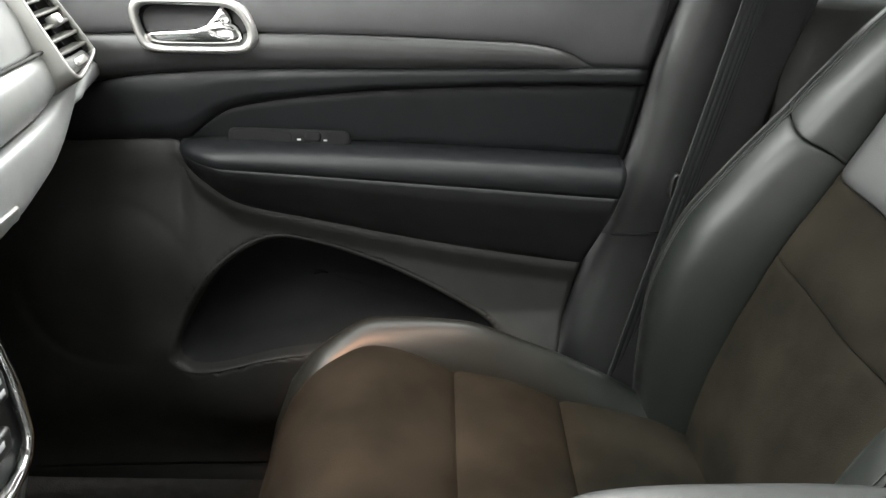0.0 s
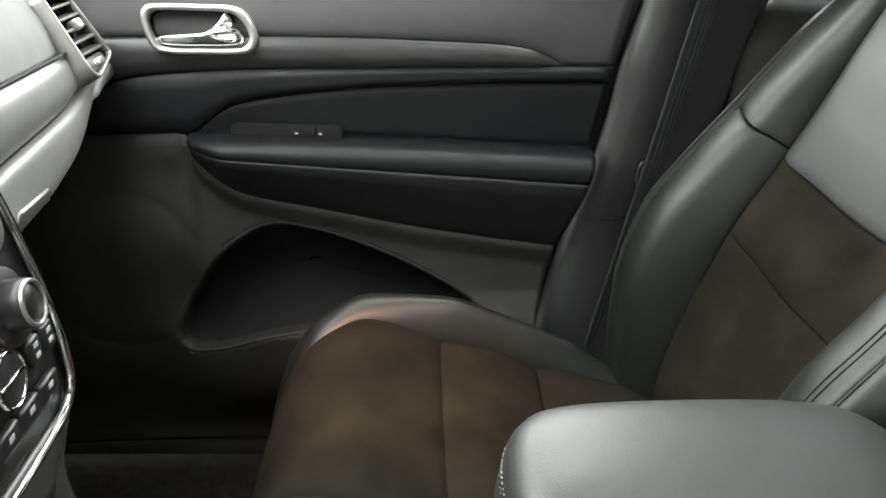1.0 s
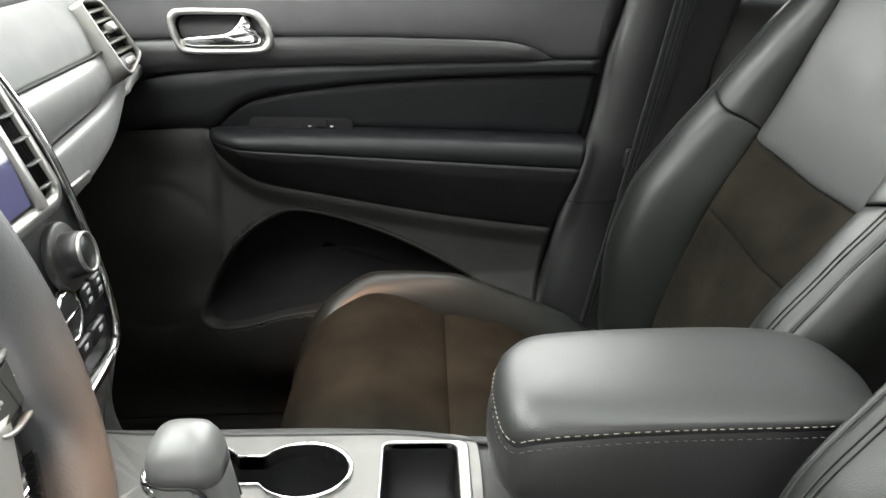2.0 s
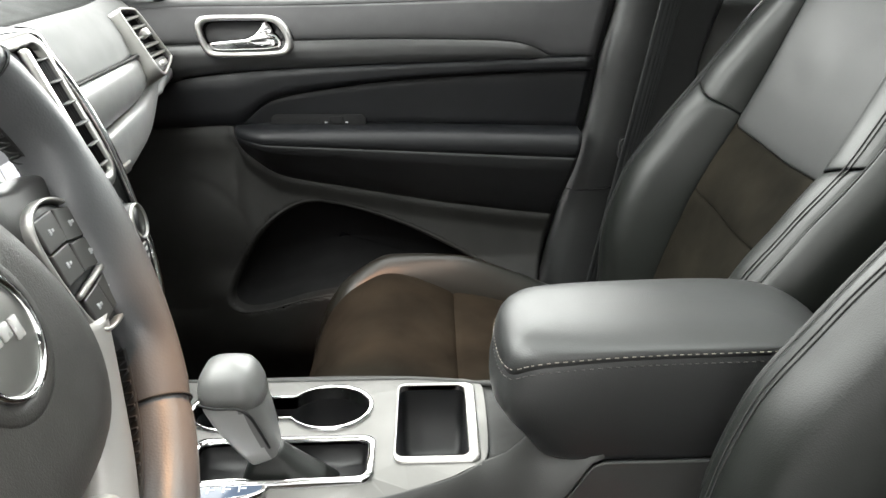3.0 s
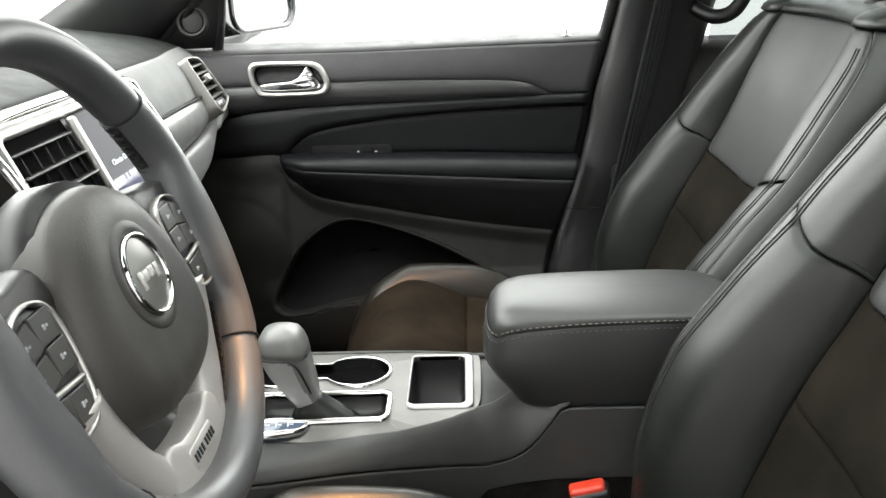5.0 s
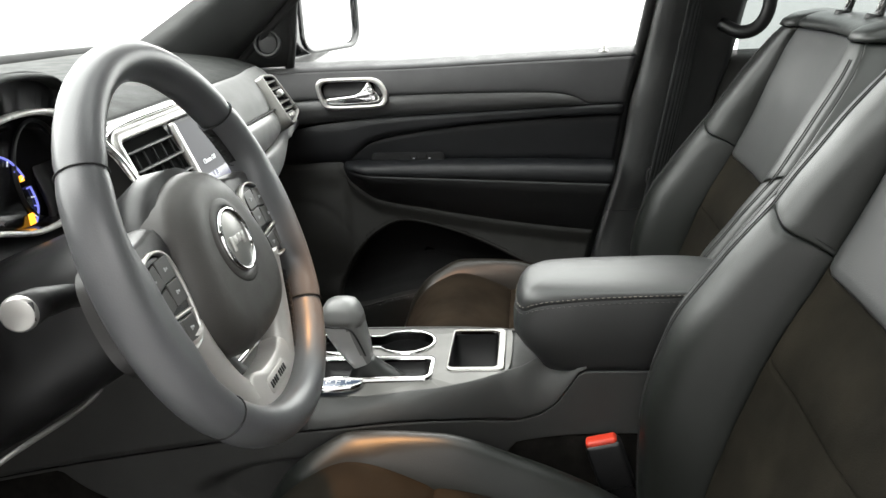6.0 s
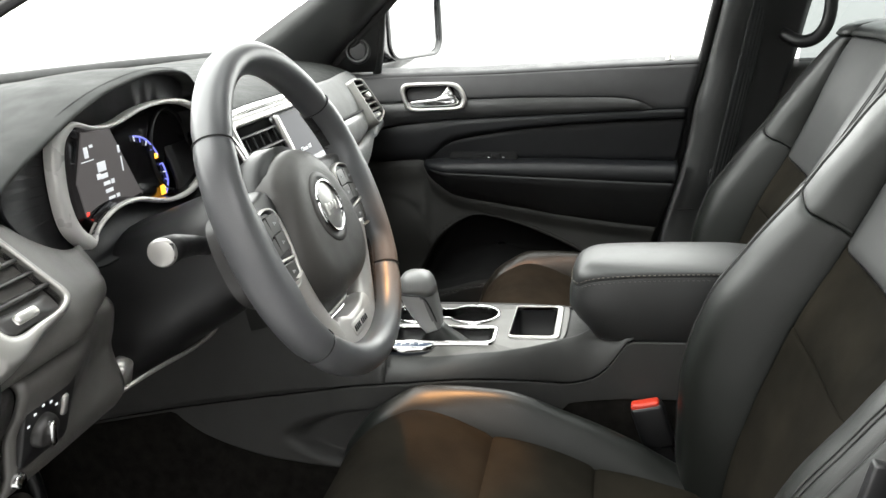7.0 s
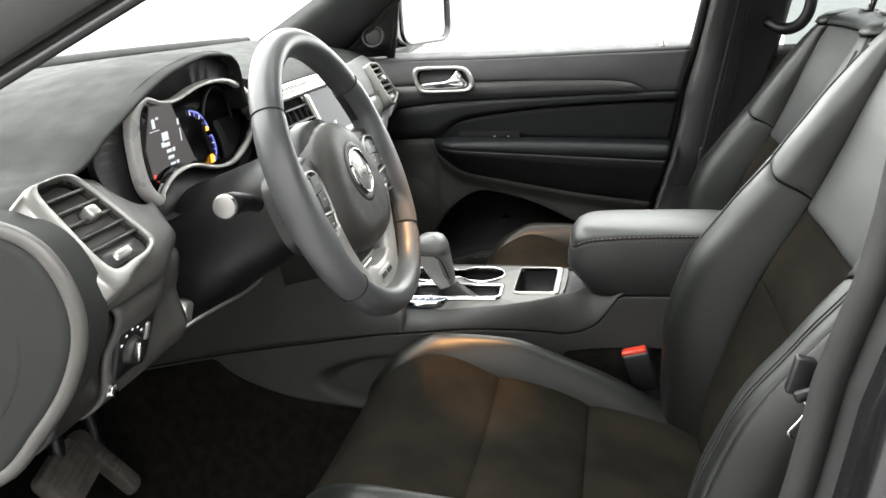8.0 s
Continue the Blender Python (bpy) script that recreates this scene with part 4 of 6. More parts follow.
def deck_z(x, y):
    return ZD + 0.010 * smooth(-0.12, -0.40, x) * 4 * max(0, -x - 0.12) - 0.010 * smooth(0.07, 0.13, abs(y)) - 0.006 * smooth(0.060, 0.104, -y) * smooth(-0.02, -0.10, x)


deck_edge = curve_fn([(-0.60, 0.104), (-0.36, 0.102), (-0.135, 0.100), (-0.079, 0.101), (-0.011, 0.095), (0.020, 0.086), (0.050, 0.074), (0.074, 0.056), (0.083, 0.049), (0.15, 0.046)])
DECK = [(x, -deck_edge(x)) for x in np.linspace(-0.36, 0.070, 26)] + [(p.x, p.y) for p in spline([(0.076, -0.058, 0), (0.0825, -0.040, 0), (0.0845, 0.0, 0), (0.0845, 0.060, 0), (0.080, 0.078, 0), (0.066, 0.087, 0)], 16)] + [(x, 0.089 + 0.014 * smooth(-0.12, -0.36, x)) for x in np.linspace(0.04, -0.36, 16)]
CUPS = []
for a in np.linspace(-150, 150, 22):
    CUPS.append((-0.054 + 0.038 * math.cos(radians(a)), 0.035 + 0.037 * math.sin(radians(a))))
for a in np.linspace(30, 330, 22):
    CUPS.append((-0.142 + 0.038 * math.cos(radians(a)), 0.035 + 0.037 * math.sin(radians(a))))
SHIFT = [(a - 0.086, b - 0.047 - 0.09 * max(0.0, -0.02 - a) * (b < 0)) for a, b in rrect(0.148, 0.060, 0.010, 4)]
BIN = [(a + 0.037, b + 0.012) for a, b in rrect(0.062, 0.118, 0.008, 4)]
v, f = plate(DECK, [CUPS, SHIFT, BIN], lambda a, b, h: Vector((a, b, deck_z(a, b) + h)), 0.004)
mk("deck", v, f, M_DECK, con_ob, "satin grey metal console deck", smooth=False)
DM = pose(0, 0, ZD)
cup_in = [(-0.098 + (a + 0.098) * 0.955, 0.035 + (b - 0.035) * 0.93) for a, b in CUPS]
ch = mk("cup_holder", *dish(cup_in, DM @ pose(0, 0, 0.001), 0.075, 0.06), M_BLACK, con_ob, "black twin cup holder")
mk("cup_trim", *frame_ring([(-0.098 + (a + 0.098) * 1.01, 0.035 + (b - 0.035) * 1.02) for a, b in CUPS], cup_in, DM, 0.003, 0.02), M_CHROME, ch, "chrome cup holder trim")
bin_in = [(0.037 + (a - 0.037) * 0.97, 0.012 + (b - 0.012) * 0.98) for a, b in BIN]
bn = mk("storage_bin", *dish(bin_in, DM @ pose(0, 0, 0.001), 0.065, 0.10), M_BLACK, con_ob, "black rectangular storage bin")
bin_out = [(a + (0.0088 if a > 0.037 else -0.0008), b + (0.0015 if b > 0.012 else -0.0065)) for a, b in BIN]
mk("bin_trim", *frame_ring(bin_out, bin_in, DM, 0.0025, 0.004), M_SILVER, bn, "satin silver bin trim")
sh_in = [(-0.086 + (a + 0.086) * 0.94, -0.048 + (b + 0.048) * 0.87) for a, b in SHIFT]
well = mk("lever_well", *dish(sh_in, DM @ pose(0, 0, 0.001), 0.018, 0.05), M_BLACK, con_ob, "black gear lever well")
mk("well_trim", *frame_ring([(-0.086 + (a + 0.086) * 1.03, -0.048 + (b + 0.048) * 1.06) for a, b in SHIFT], sh_in, DM, 0.004, 0.004), M_CHROME, well, "chrome gear lever trim")
pm = DM @ pose(-0.128, -0.086, 0.0008, 3, 0, 4)
pr = mk("gear_display", *pad([(0.034 * math.cos(a), 0.011 * math.sin(a)) for a in np.linspace(0, 2 * math.pi, 24, endpoint=False)], pm, 0.0012, 0.1, 3), M_PRND, well, "lit blue gear display")
for k_ in range(4):
    for mx_, mw_, mh_ in ((-0.0022, 0.0012, 0.008), (0.0012, 0.0042, 0.0012)):
        mk("gear_mark", *box(mw_, mh_, 0.0006, pm @ pose(-0.018 + 0.012 * k_ + mx_, 0.0, 0.0016), 0.0002, 1), M_MARK, pr)
mk("display_rim", *frame_ring([(0.037 * math.cos(a), 0.014 * math.sin(a)) for a in np.linspace(0, 2 * math.pi, 24, endpoint=False)], [(0.033 * math.cos(a), 0.010 * math.sin(a)) for a in np.linspace(0, 2 * math.pi, 24, endpoint=False)], pm, 0.0016, 0.006), M_CHROME, well)
# side panels: the console narrows towards the armrest
seam = curve_fn([(-0.75, 0.72), (-0.6, 0.75), (-0.46, 0.778), (-0.30, 0.804), (-0.144, 0.824), (-0.06, 0.827), (0.02, 0.817), (0.06, 0.809), (0.087, 0.803), (0.112, 0.805), (0.132, 0.8145), (0.147, 0.830), (0.158, 0.845), (0.165, 0.855), (0.174, 0.8595), (0.6, 0.8595)])
carpet_top = curve_fn([(-0.75, 0.86), (-0.47, 0.80), (-0.457, 0.775), (-0.432, 0.753), (-0.408, 0.739), (-0.36, 0.721), (-0.322, 0.711), (-0.235, 0.700), (-0.1, 0.688), (0.0, 0.690), (0.06, 0.74), (0.09, 0.775), (0.55, 0.78)])
driver_wall = curve_fn([(-0.75, 0.143), (-0.40, 0.140), (-0.145, 0.136), (-0.06, 0.124), (0.02, 0.098), (0.087, 0.0725), (0.13, 0.061), (0.17, 0.056), (0.55, 0.056)])
passenger_wall = curve_fn([(-0.75, 0.12), (0.0, 0.118), (0.10, 0.105), (0.17, 0.092), (0.55, 0.092)])

for s in (-1, 1):
    wall = driver_wall if s < 0 else passenger_wall
    rows, rows2, rows3, rows4 = [], [], [], []
    for x in np.linspace(-0.60, 0.176, 80):
        edge_y = (deck_edge(x) - 0.001) * (1 - 0.75 * smooth(0.086, 0.135, x)) if s < 0 else 0.088 + 0.014 * smooth(-0.12, -0.36, x) - 0.024 * smooth(0.0, 0.14, x)
        zs_ = seam(x) + 0.001
        zt = max(deck_z(x, s * edge_y) - 0.003 + 0.010 * smooth(0.09, 0.16, x), zs_ + 0.002)
        yo = max(edge_y + 0.002, wall(x))
        rows.append([(x, s * (edge_y + (yo - edge_y) * math.sin(math.pi / 2 * t)), zs_ + (zt - zs_) * (0.25 * (1 - t) + 0.75 * math.cos(math.pi / 2 * t) if x < 0.086 else math.cos(math.pi / 2 * t) ** 1.2)) for t in np.linspace(0, 1, 20)])
    mk("side_rail", *grid(rows, flip=s > 0), M_SIDE, con_ob, "grey-black plastic console side rail", solid=-0.004)

    def side_y(x, z, zs_):
        t = (zs_ - z) / (zs_ - 0.45)
        return s * (wall(x) + 0.0005 + 0.01 * t - 0.022 * smooth(1.0, 0.80, math.hypot((x + 0.12) / 0.175, (z - 0.742) / 0.050)) + 0.03 * smooth(0.5, 1, t))

    for x in np.linspace(-0.75, 0.55, 150):
        zs_ = seam(x) - 0.001
        zc = min(zs_ - 0.003, carpet_top(x))
        rows2.append([(x, side_y(x, zs_ + (zc - zs_) * t, zs_), zs_ + (zc - zs_) * t) for t in np.linspace(0, 1, 48)])
        rows4.append([(x, side_y(x, zc + (0.45 - zc) * t, zs_) + s * -0.0015, zc + (0.45 - zc) * t) for t in np.linspace(-0.01, 1, 16)])
    mk("side_panel", *grid(rows2, flip=s > 0), M_SIDE, con_ob, "black plastic lower console side", solid=-0.004)
    mk("side_carpet", *grid(rows4, flip=s > 0), M_CARPET, con_ob, "black carpet on the tunnel side", solid=-0.003)
    mk("panel_joint", *tube([(x, s * wall(x), seam(x) + 0.0003) for x in np.linspace(-0.5, 0.166, 80)], 0.0010, 6), M_RUBBER, con_ob)
    z1, y1 = seam(-0.146), wall(-0.146)
    mk("panel_joint", *tube([(-0.146, s * (y1 + 0.0004), z1), (-0.147, s * (y1 - 0.0006), z1 + 0.008), (-0.148, s * (y1 - 0.004), z1 + 0.017), (-0.149, s * (y1 - 0.011), z1 + 0.024)], 0.0009, 6), M_RUBBER, con_ob)
    mk("panel_joint", *tube([(0.087, s * (wall(0.087) + 0.0008), seam(0.087)), (0.088, s * (wall(0.087) + 0.0018), seam(0.087) - 0.03)], 0.0009, 6), M_RUBBER, con_ob)
# the rear slope of the deck up to the armrest box
rows = [[(x, -0.050 + 0.042 * smooth(0.088, 0.135, x) + (0.130 - 0.042 * smooth(0.088, 0.135, x)) * t, ZD - 0.003 + 0.010 * smooth(0.09, 0.16, x)) for t in np.linspace(0, 1, 12)] for x in np.linspace(0.078, 0.178, 10)]
mk("deck_rear", *grid(rows, flip=True), M_CONSOLE, con_ob, solid=0.004)
mk("armrest_box", *grid([[(x, y, 0.8560) for y in np.linspace(-0.0500, 0.086, 8)] for x in np.linspace(0.150, 0.40, 8)], flip=True), M_CONSOLE, con_ob, "black plastic armrest box top", solid=0.02)

# padded armrest lid
lid = thing("console_armrest", (0.23, 0.02, 0.866), "padded black leather armrest lid with pale stitching, on the console", "armrest")
outl = [(p.x, p.y) for p in spline([(0.0905, -0.034, 0), (0.087, 0.0, 0), (0.088, 0.040, 0), (0.097, 0.070, 0), (0.125, 0.088, 0), (0.20, 0.094, 0), (0.31, 0.092, 0), (0.350, 0.070, 0), (0.364, 0.02, 0), (0.358, -0.028, 0), (0.335, -0.0555, 0), (0.20, -0.0588, 0), (0.135, -0.0578, 0), (0.102, -0.0505, 0)], 96, True)]
cx_, cy_ = 0.23, 0.021
seam_dz = curve_fn([(0.08, -0.011), (0.097, -0.009), (0.109, -0.003), (0.130, 0.002), (0.185, 0.0065), (0.28, 0.0085), (0.40, 0.0085)])
levels = [(0.8550, 0.86), (0.8560, 0.925), (0.8590, 0.958), (0.8650, 0.978), (0.8750, 0.988), (0.887, 0.999), (0.900, 1.0), (0.915, 0.985), (0.929, 0.959), (0.9375, 0.938), (0.9395, 0.929), (0.9415, 0.935), (0.9465, 0.925), (0.9510, 0.892), (0.9550, 0.83), (0.9582, 0.73), (0.9604, 0.60), (0.9618, 0.42), (0.9624, 0.22), (0.9626, 0.0)]
rings = []
for z, s_ in levels:
    rings.append([(cx_ + (a - cx_) * (1 - (1 - s_) * 0.55) + 0.028 * smooth(0.905, 0.856, z) * smooth(0.24, 0.10, a), cy_ + (b - cy_) * s_, z + seam_dz(a) * smooth(0.895, 0.9395, z) * smooth(0.961, 0.9415, z)) for a, b in outl])
k_s = 10
v1, f1 = grid(rings[:k_s + 1], closed=True)
f1.append(tuple(range(96))[::-1])
lb_ = mk("lid_base", v1, f1, M_LEATHER_TOP, lid, "black leather lower half of the armrest")
v2, f2 = grid(rings[k_s:], closed=True)
tp_ = mk("lid_top", v2, f2, M_LEATHER_TOP, lid, "black leather armrest top")
M_PALE = make_mat("pale_thread", (0.26, 0.24, 0.20), 0.8, vary=0.1)
for owner, k_, share, th_, lab in ((tp_, k_s + 1, 0.35, M_PALE, "pale armrest stitching"), (lb_, k_s - 1, 0.25, M_THREAD, "grey lower stitching")):
    line = []
    for p, q in zip(rings[k_], rings[k_ + (1 if k_ > k_s else -1)]):
        m_ = Vector(p).lerp(Vector(q), share)
        line.append(m_ + Vector((m_.x - cx_, m_.y - cy_, 0)).normalized() * 0.0006 + Vector((0, 0, 0.0003)))
    mk("stitching", *stitches([tuple(p) for p in line + line[:1]], 0.0034, 0.0020, 0.00042), th_, owner, lab)

# gear lever
gear = thing("gear_lever", (-0.07, -0.05, ZD), "grey gear lever with leather boot, standing in the console", "gear lever")


def knob_ring(l, r, hw, sq=0.62, n=48):
    """A rounded ring from its front point l to its rear point r (x, z)."""
    out = []
    for a in np.linspace(0, 2 * math.pi, n, endpoint=False):
        c, s_ = math.cos(a), math.sin(a)
        c2, s2 = math.copysign(abs(c) ** sq, c), math.copysign(abs(s_) ** sq, s_)
        out.append((l[0] + (r[0] - l[0]) * (c2 + 1) / 2, -0.051 + hw * s2, l[1] + (r[1] - l[1]) * (c2 + 1) / 2))
    return out


mk("boot", *loft([knob_ring((-0.120, 0.840), (-0.038, 0.840), 0.024), knob_ring((-0.117, 0.848), (-0.052, 0.852), 0.0195), knob_ring((-0.113, 0.858), (-0.067, 0.863), 0.0165), knob_ring((-0.109, 0.866), (-0.081, 0.874), 0.0135), knob_ring((-0.108, 0.870), (-0.085, 0.879), 0.0125)]), M_LEATHER, gear, "black leather gear boot")
grip_rings = [knob_ring((-0.108, 0.866), (-0.084, 0.875), 0.0147), knob_ring((-0.117, 0.878), (-0.085, 0.884), 0.0186), knob_ring((-0.126, 0.892), (-0.087, 0.897), 0.0218), knob_ring((-0.134, 0.906), (-0.089, 0.909), 0.0242), knob_ring((-0.1395, 0.919), (-0.091, 0.920), 0.0257), knob_ring((-0.141, 0.927), (-0.092, 0.926), 0.0262)]
fine = []
for ra, rb in zip(grip_rings, grip_rings[1:]):
    fine += [[tuple(np.array(p) + (np.array(q) - np.array(p)) * k / 6) for p, q in zip(ra, rb)] for k in range(6)]
fine.append(grip_rings[-1])
joint_x = curve_fn([(0.86, -0.083), (0.887, -0.0945), (0.907, -0.1005), (0.920, -0.1060), (0.927, -0.120)])
front_, back_ = part_of(loft(fine), lambda c: c.x < joint_x(c.z))
mk("grip", *front_, M_KNOB, gear, "satin silver lever grip")
mk("grip_back", *back_, M_HEAD, gear, "dark grey back of the lever")
mk("head", *loft([knob_ring((-0.1418, 0.926), (-0.0912, 0.924), 0.0267), knob_ring((-0.142, 0.936), (-0.093, 0.934), 0.0267), knob_ring((-0.1405, 0.943), (-0.096, 0.942), 0.0250), knob_ring((-0.137, 0.9485), (-0.100, 0.948), 0.0218), knob_ring((-0.131, 0.952), (-0.106, 0.952), 0.0147), knob_ring((-0.123, 0.9535), (-0.114, 0.9535), 0.0047)]), M_HEAD, gear, "dark grey lever head")
for s in (-1, 1):
    mk("grip_joint", *tube(spline([(-0.141, -0.051 + s * 0.0201, 0.9262), (-0.125, -0.051 + s * 0.0267, 0.9265), (-0.110, -0.051 + s * 0.0264, 0.926), (-0.101, -0.051 + s * 0.0262, 0.920), (-0.095, -0.051 + s * 0.0243, 0.907), (-0.089, -0.051 + s * 0.0195, 0.887)], 16), 0.0013, 6), M_BLACK, gear)

# belt buckle beside the driver seat
bk = thing("belt_buckle", (0.20, -0.090, 0.72), "black seat belt buckle with red release button beside the driver seat", "belt buckle")
bmx = axes((0.200, -0.092, 0.755), (0.95, -0.05, 0.24), (0.05, 0.95, 0), (-0.30, 0, 0.95))
mk("buckle_body", *box(0.042, 0.024, 0.062, bmx, 0.005, 3), M_BLACK, bk)
mk("release_button", *box(0.037, 0.019, 0.014, bmx @ pose(-0.001, 0, 0.029), 0.004, 3), M_RED, bk, "red release button")
mk("buckle_stem", *box(0.026, 0.010, 0.12, bmx @ pose(0.012, 0.0, -0.09, 0, -10, 0), 0.003), M_BLACK, bk)

# ---- dashboard ----
dash = thing("dashboard", (-0.6, 0.0, 0.9), "dark grey dashboard with silver vents, instrument cluster and glove box", "dashboard")


def dx_y(y):
    """The dash bows forward towards both ends at the glass."""
    return 0.19 * (abs(y) / 0.72) ** 2.2


TOP = [(-0.93, 1.206), (-0.80, 1.213), (-0.65, 1.208), (-0.52, 1.196), (-0.44, 1.180), (-0.395, 1.160), (-0.372, 1.130), (-0.360, 1.098)]
BAND = [(-0.358, 1.096), (-0.3500, 1.0885), (-0.3455, 1.075), (-0.3430, 1.055), (-0.3435, 1.036), (-0.3470, 1.026), (-0.352, 1.0225)]
LOW = [(-0.352, 1.0200), (-0.3430, 1.0185), (-0.3385, 1.012), (-0.3365, 0.995), (-0.3370, 0.976), (-0.3430, 0.962), (-0.366, 0.946), (-0.43, 0.905), (-0.50, 0.85), (-0.58, 0.76), (-0.64, 0.68)]
# towards the door the crease under the band and the foot of the glove box rise
crease_up = curve_fn([(0.0, 0.0), (0.25, 0.004), (0.36, 0.012), (0.50, 0.021), (0.62, 0.033), (0.72, 0.042)])
foot_up = curve_fn([(0.0, 0.0), (0.33, 0.004), (0.42, 0.010), (0.50, 0.026), (0.58, 0.047), (0.66, 0.074), (0.72, 0.090)])


def dash_rows(prof, y0, y1, n, m):
    pts = spline([(a, b, 0) for a, b in prof], m)
    rows = []
    for y in np.linspace(y0, y1, n):
        cr, ft_ = (crease_up(y), foot_up(y)) if y > 0 else (0.0, 0.0)
        rows.append([(p.x + dx_y(y) * smooth(-0.5, -0.93, p.x) + (0.055 * smooth(-0.42, -0.64, y) * smooth(-0.62, -0.40, p.x) - 0.02 * smooth(0.5, 0.68, y)), y, p.y + cr * smooth(1.085, 1.026, p.y) * smooth(0.96, 1.012, p.y) + ft_ * smooth(1.012, 0.965, p.y) * smooth(0.68, 0.90, p.y)) for p in pts])
    return rows


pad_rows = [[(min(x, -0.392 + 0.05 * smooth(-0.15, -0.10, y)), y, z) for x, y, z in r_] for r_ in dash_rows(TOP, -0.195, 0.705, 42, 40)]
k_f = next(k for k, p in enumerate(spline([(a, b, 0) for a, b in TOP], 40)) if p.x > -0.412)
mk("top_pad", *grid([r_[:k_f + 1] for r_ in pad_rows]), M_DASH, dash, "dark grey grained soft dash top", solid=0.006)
# face of the same pad, its light put into a paler colour
mk("face_pad", *grid([r_[k_f:] for r_ in pad_rows]), M_DASH_LIT, dash, "grey soft dash face before the passenger", solid=0.006)
RIM = [(p.x, p.y) for p in spline([(-0.479, 1.097, 0), (-0.520, 1.122, 0), (-0.549, 1.150, 0), (-0.554, 1.173, 0), (-0.533, 1.196, 0), (-0.497, 1.213, 0), (-0.443, 1.234, 0), (-0.371, 1.250, 0), (-0.285, 1.2575, 0), (-0.222, 1.252, 0), (-0.197, 1.240, 0), (-0.188, 1.215, 0)], 60)]
EDGE = curve_fn([(-0.715, 1.150), (-0.66, 1.164), (-0.62, 1.168), (-0.59, 1.172), (-0.568, 1.181), (-0.540, 1.198), (-0.497, 1.2155), (-0.443, 1.234), (-0.371, 1.250), (-0.285, 1.2575), (-0.222, 1.252), (-0.197, 1.240), (-0.188, 1.215), (-0.184, 1.18)])
RIM_LOW = curve_fn([(-0.60, 1.162), (-0.585, 1.162), (-0.568, 1.158), (-0.549, 1.144), (-0.520, 1.121), (-0.479, 1.097), (-0.40, 1.08)])
base_z = curve_fn([(a_, b_) for a_, b_ in TOP[:6]] + [(-0.34, 1.150)])
hx = curve_fn([(-0.715, -0.348), (-0.60, -0.346), (-0.56, -0.338), (-0.53, -0.335), (-0.48, -0.334), (-0.40, -0.336), (-0.18, -0.340)])
rows = []
for y in list(np.linspace(-0.715, -0.575, 14)) + list(np.linspace(-0.565, -0.20, 44)) + [-0.195, -0.191, -0.188, -0.186, -0.184]:
    xe = hx(y)
    row = []
    for t in np.linspace(0, 1, 40):
        x = -0.93 + dx_y(y) + (xe + 0.93 - dx_y(y)) * t
        k = smooth(-0.80, -0.40, x)
        row.append((x, y, base_z(min(x, -0.40)) * (1 - k) + EDGE(y) * k - 0.003 * smooth(xe - 0.02, xe, x)))
    ez = row[-1][2]
    row += [(xe + 0.002, y, ez - 0.001), (xe + 0.003, y, ez - 0.003), (xe + 0.001, y, ez - 0.005), (xe - 0.03, y, ez - 0.006)]
    rows.append(row)
mk("cluster_hood", *grid(rows), M_DASH, dash, "dark grey dash top with instrument hood", solid=0.004)
rows = []
for y in np.linspace(-0.712, -0.470, 34):
    ez, xe = (EDGE(y) - 0.006 if y < -0.585 else RIM_LOW(y)), hx(y)
    inw = smooth(-0.585, -0.475, y)
    prof = spline([(xe + 0.002, ez, 0), (-0.319 - 0.012 * inw, 1.142 - 0.03 * inw, 0), (-0.293 - 0.022 * inw, 1.112 - 0.014 * inw, 0), (-0.277 - 0.026 * inw, 1.090 - 0.004 * inw, 0), (-0.271 - 0.030 * inw, 1.076, 0), (-0.273 - 0.034 * inw, 1.064, 0), (-0.282 - 0.034 * inw, 1.058, 0)], 18)
    rnd = 0.03 * smooth(-0.500, -0.470, y) ** 2
    rows.append([(p.x - rnd * q / 17, y, p.y) for q, p in enumerate(prof)])
mk("vent_panel", *grid(rows), M_KNEE, dash, "grey plastic panel round the end vent", solid=0.004)
# band and glove box carry reflected light in their pale colours
mk("trim_band", *grid(dash_rows(BAND, 0.10, 0.70, 32, 20), flip=False), M_BAND_LIT, dash, "scuffed satin dark trim band", solid=0.004)
mk("glove_box", *grid(dash_rows(LOW, 0.17, 0.70, 32, 44), flip=False), M_GLOVE_LIT, dash, "grey plastic glove box", solid=0.006)
gh = axes((-0.3365, 0.382, 0.986), (0.0, 1, 0), (0.12, 0, 1), (1, 0, -0.12))
mk("glove_box_latch", *pad(rrect(0.075, 0.013, 0.005, 4), gh, 0.004, 0.2, 3), M_VENT, dash, "silver glove box latch")
mk("dash_joint", *tube([(-0.3585 - 0.015 * smooth(0.55, 0.72, y), y, 1.0975) for y in np.linspace(0.12, 0.60, 20)], 0.0022, 6), M_RUBBER, dash)
mk("cowl_seal", *tube([(-0.935 + dx_y(y), y, 1.208 + 0.004 * (1 - (y / 0.72) ** 2)) for y in np.linspace(-0.69, 0.75, 40)], 0.012, 8), M_RUBBER, dash, "black seal at the foot of the windscreen")
mk("bulkhead", *box(0.02, 1.36, 0.70, pose(-0.80, 0.0, 0.81), 0.004, 1), M_CARPET, dash, "black carpeted bulkhead behind the dash")
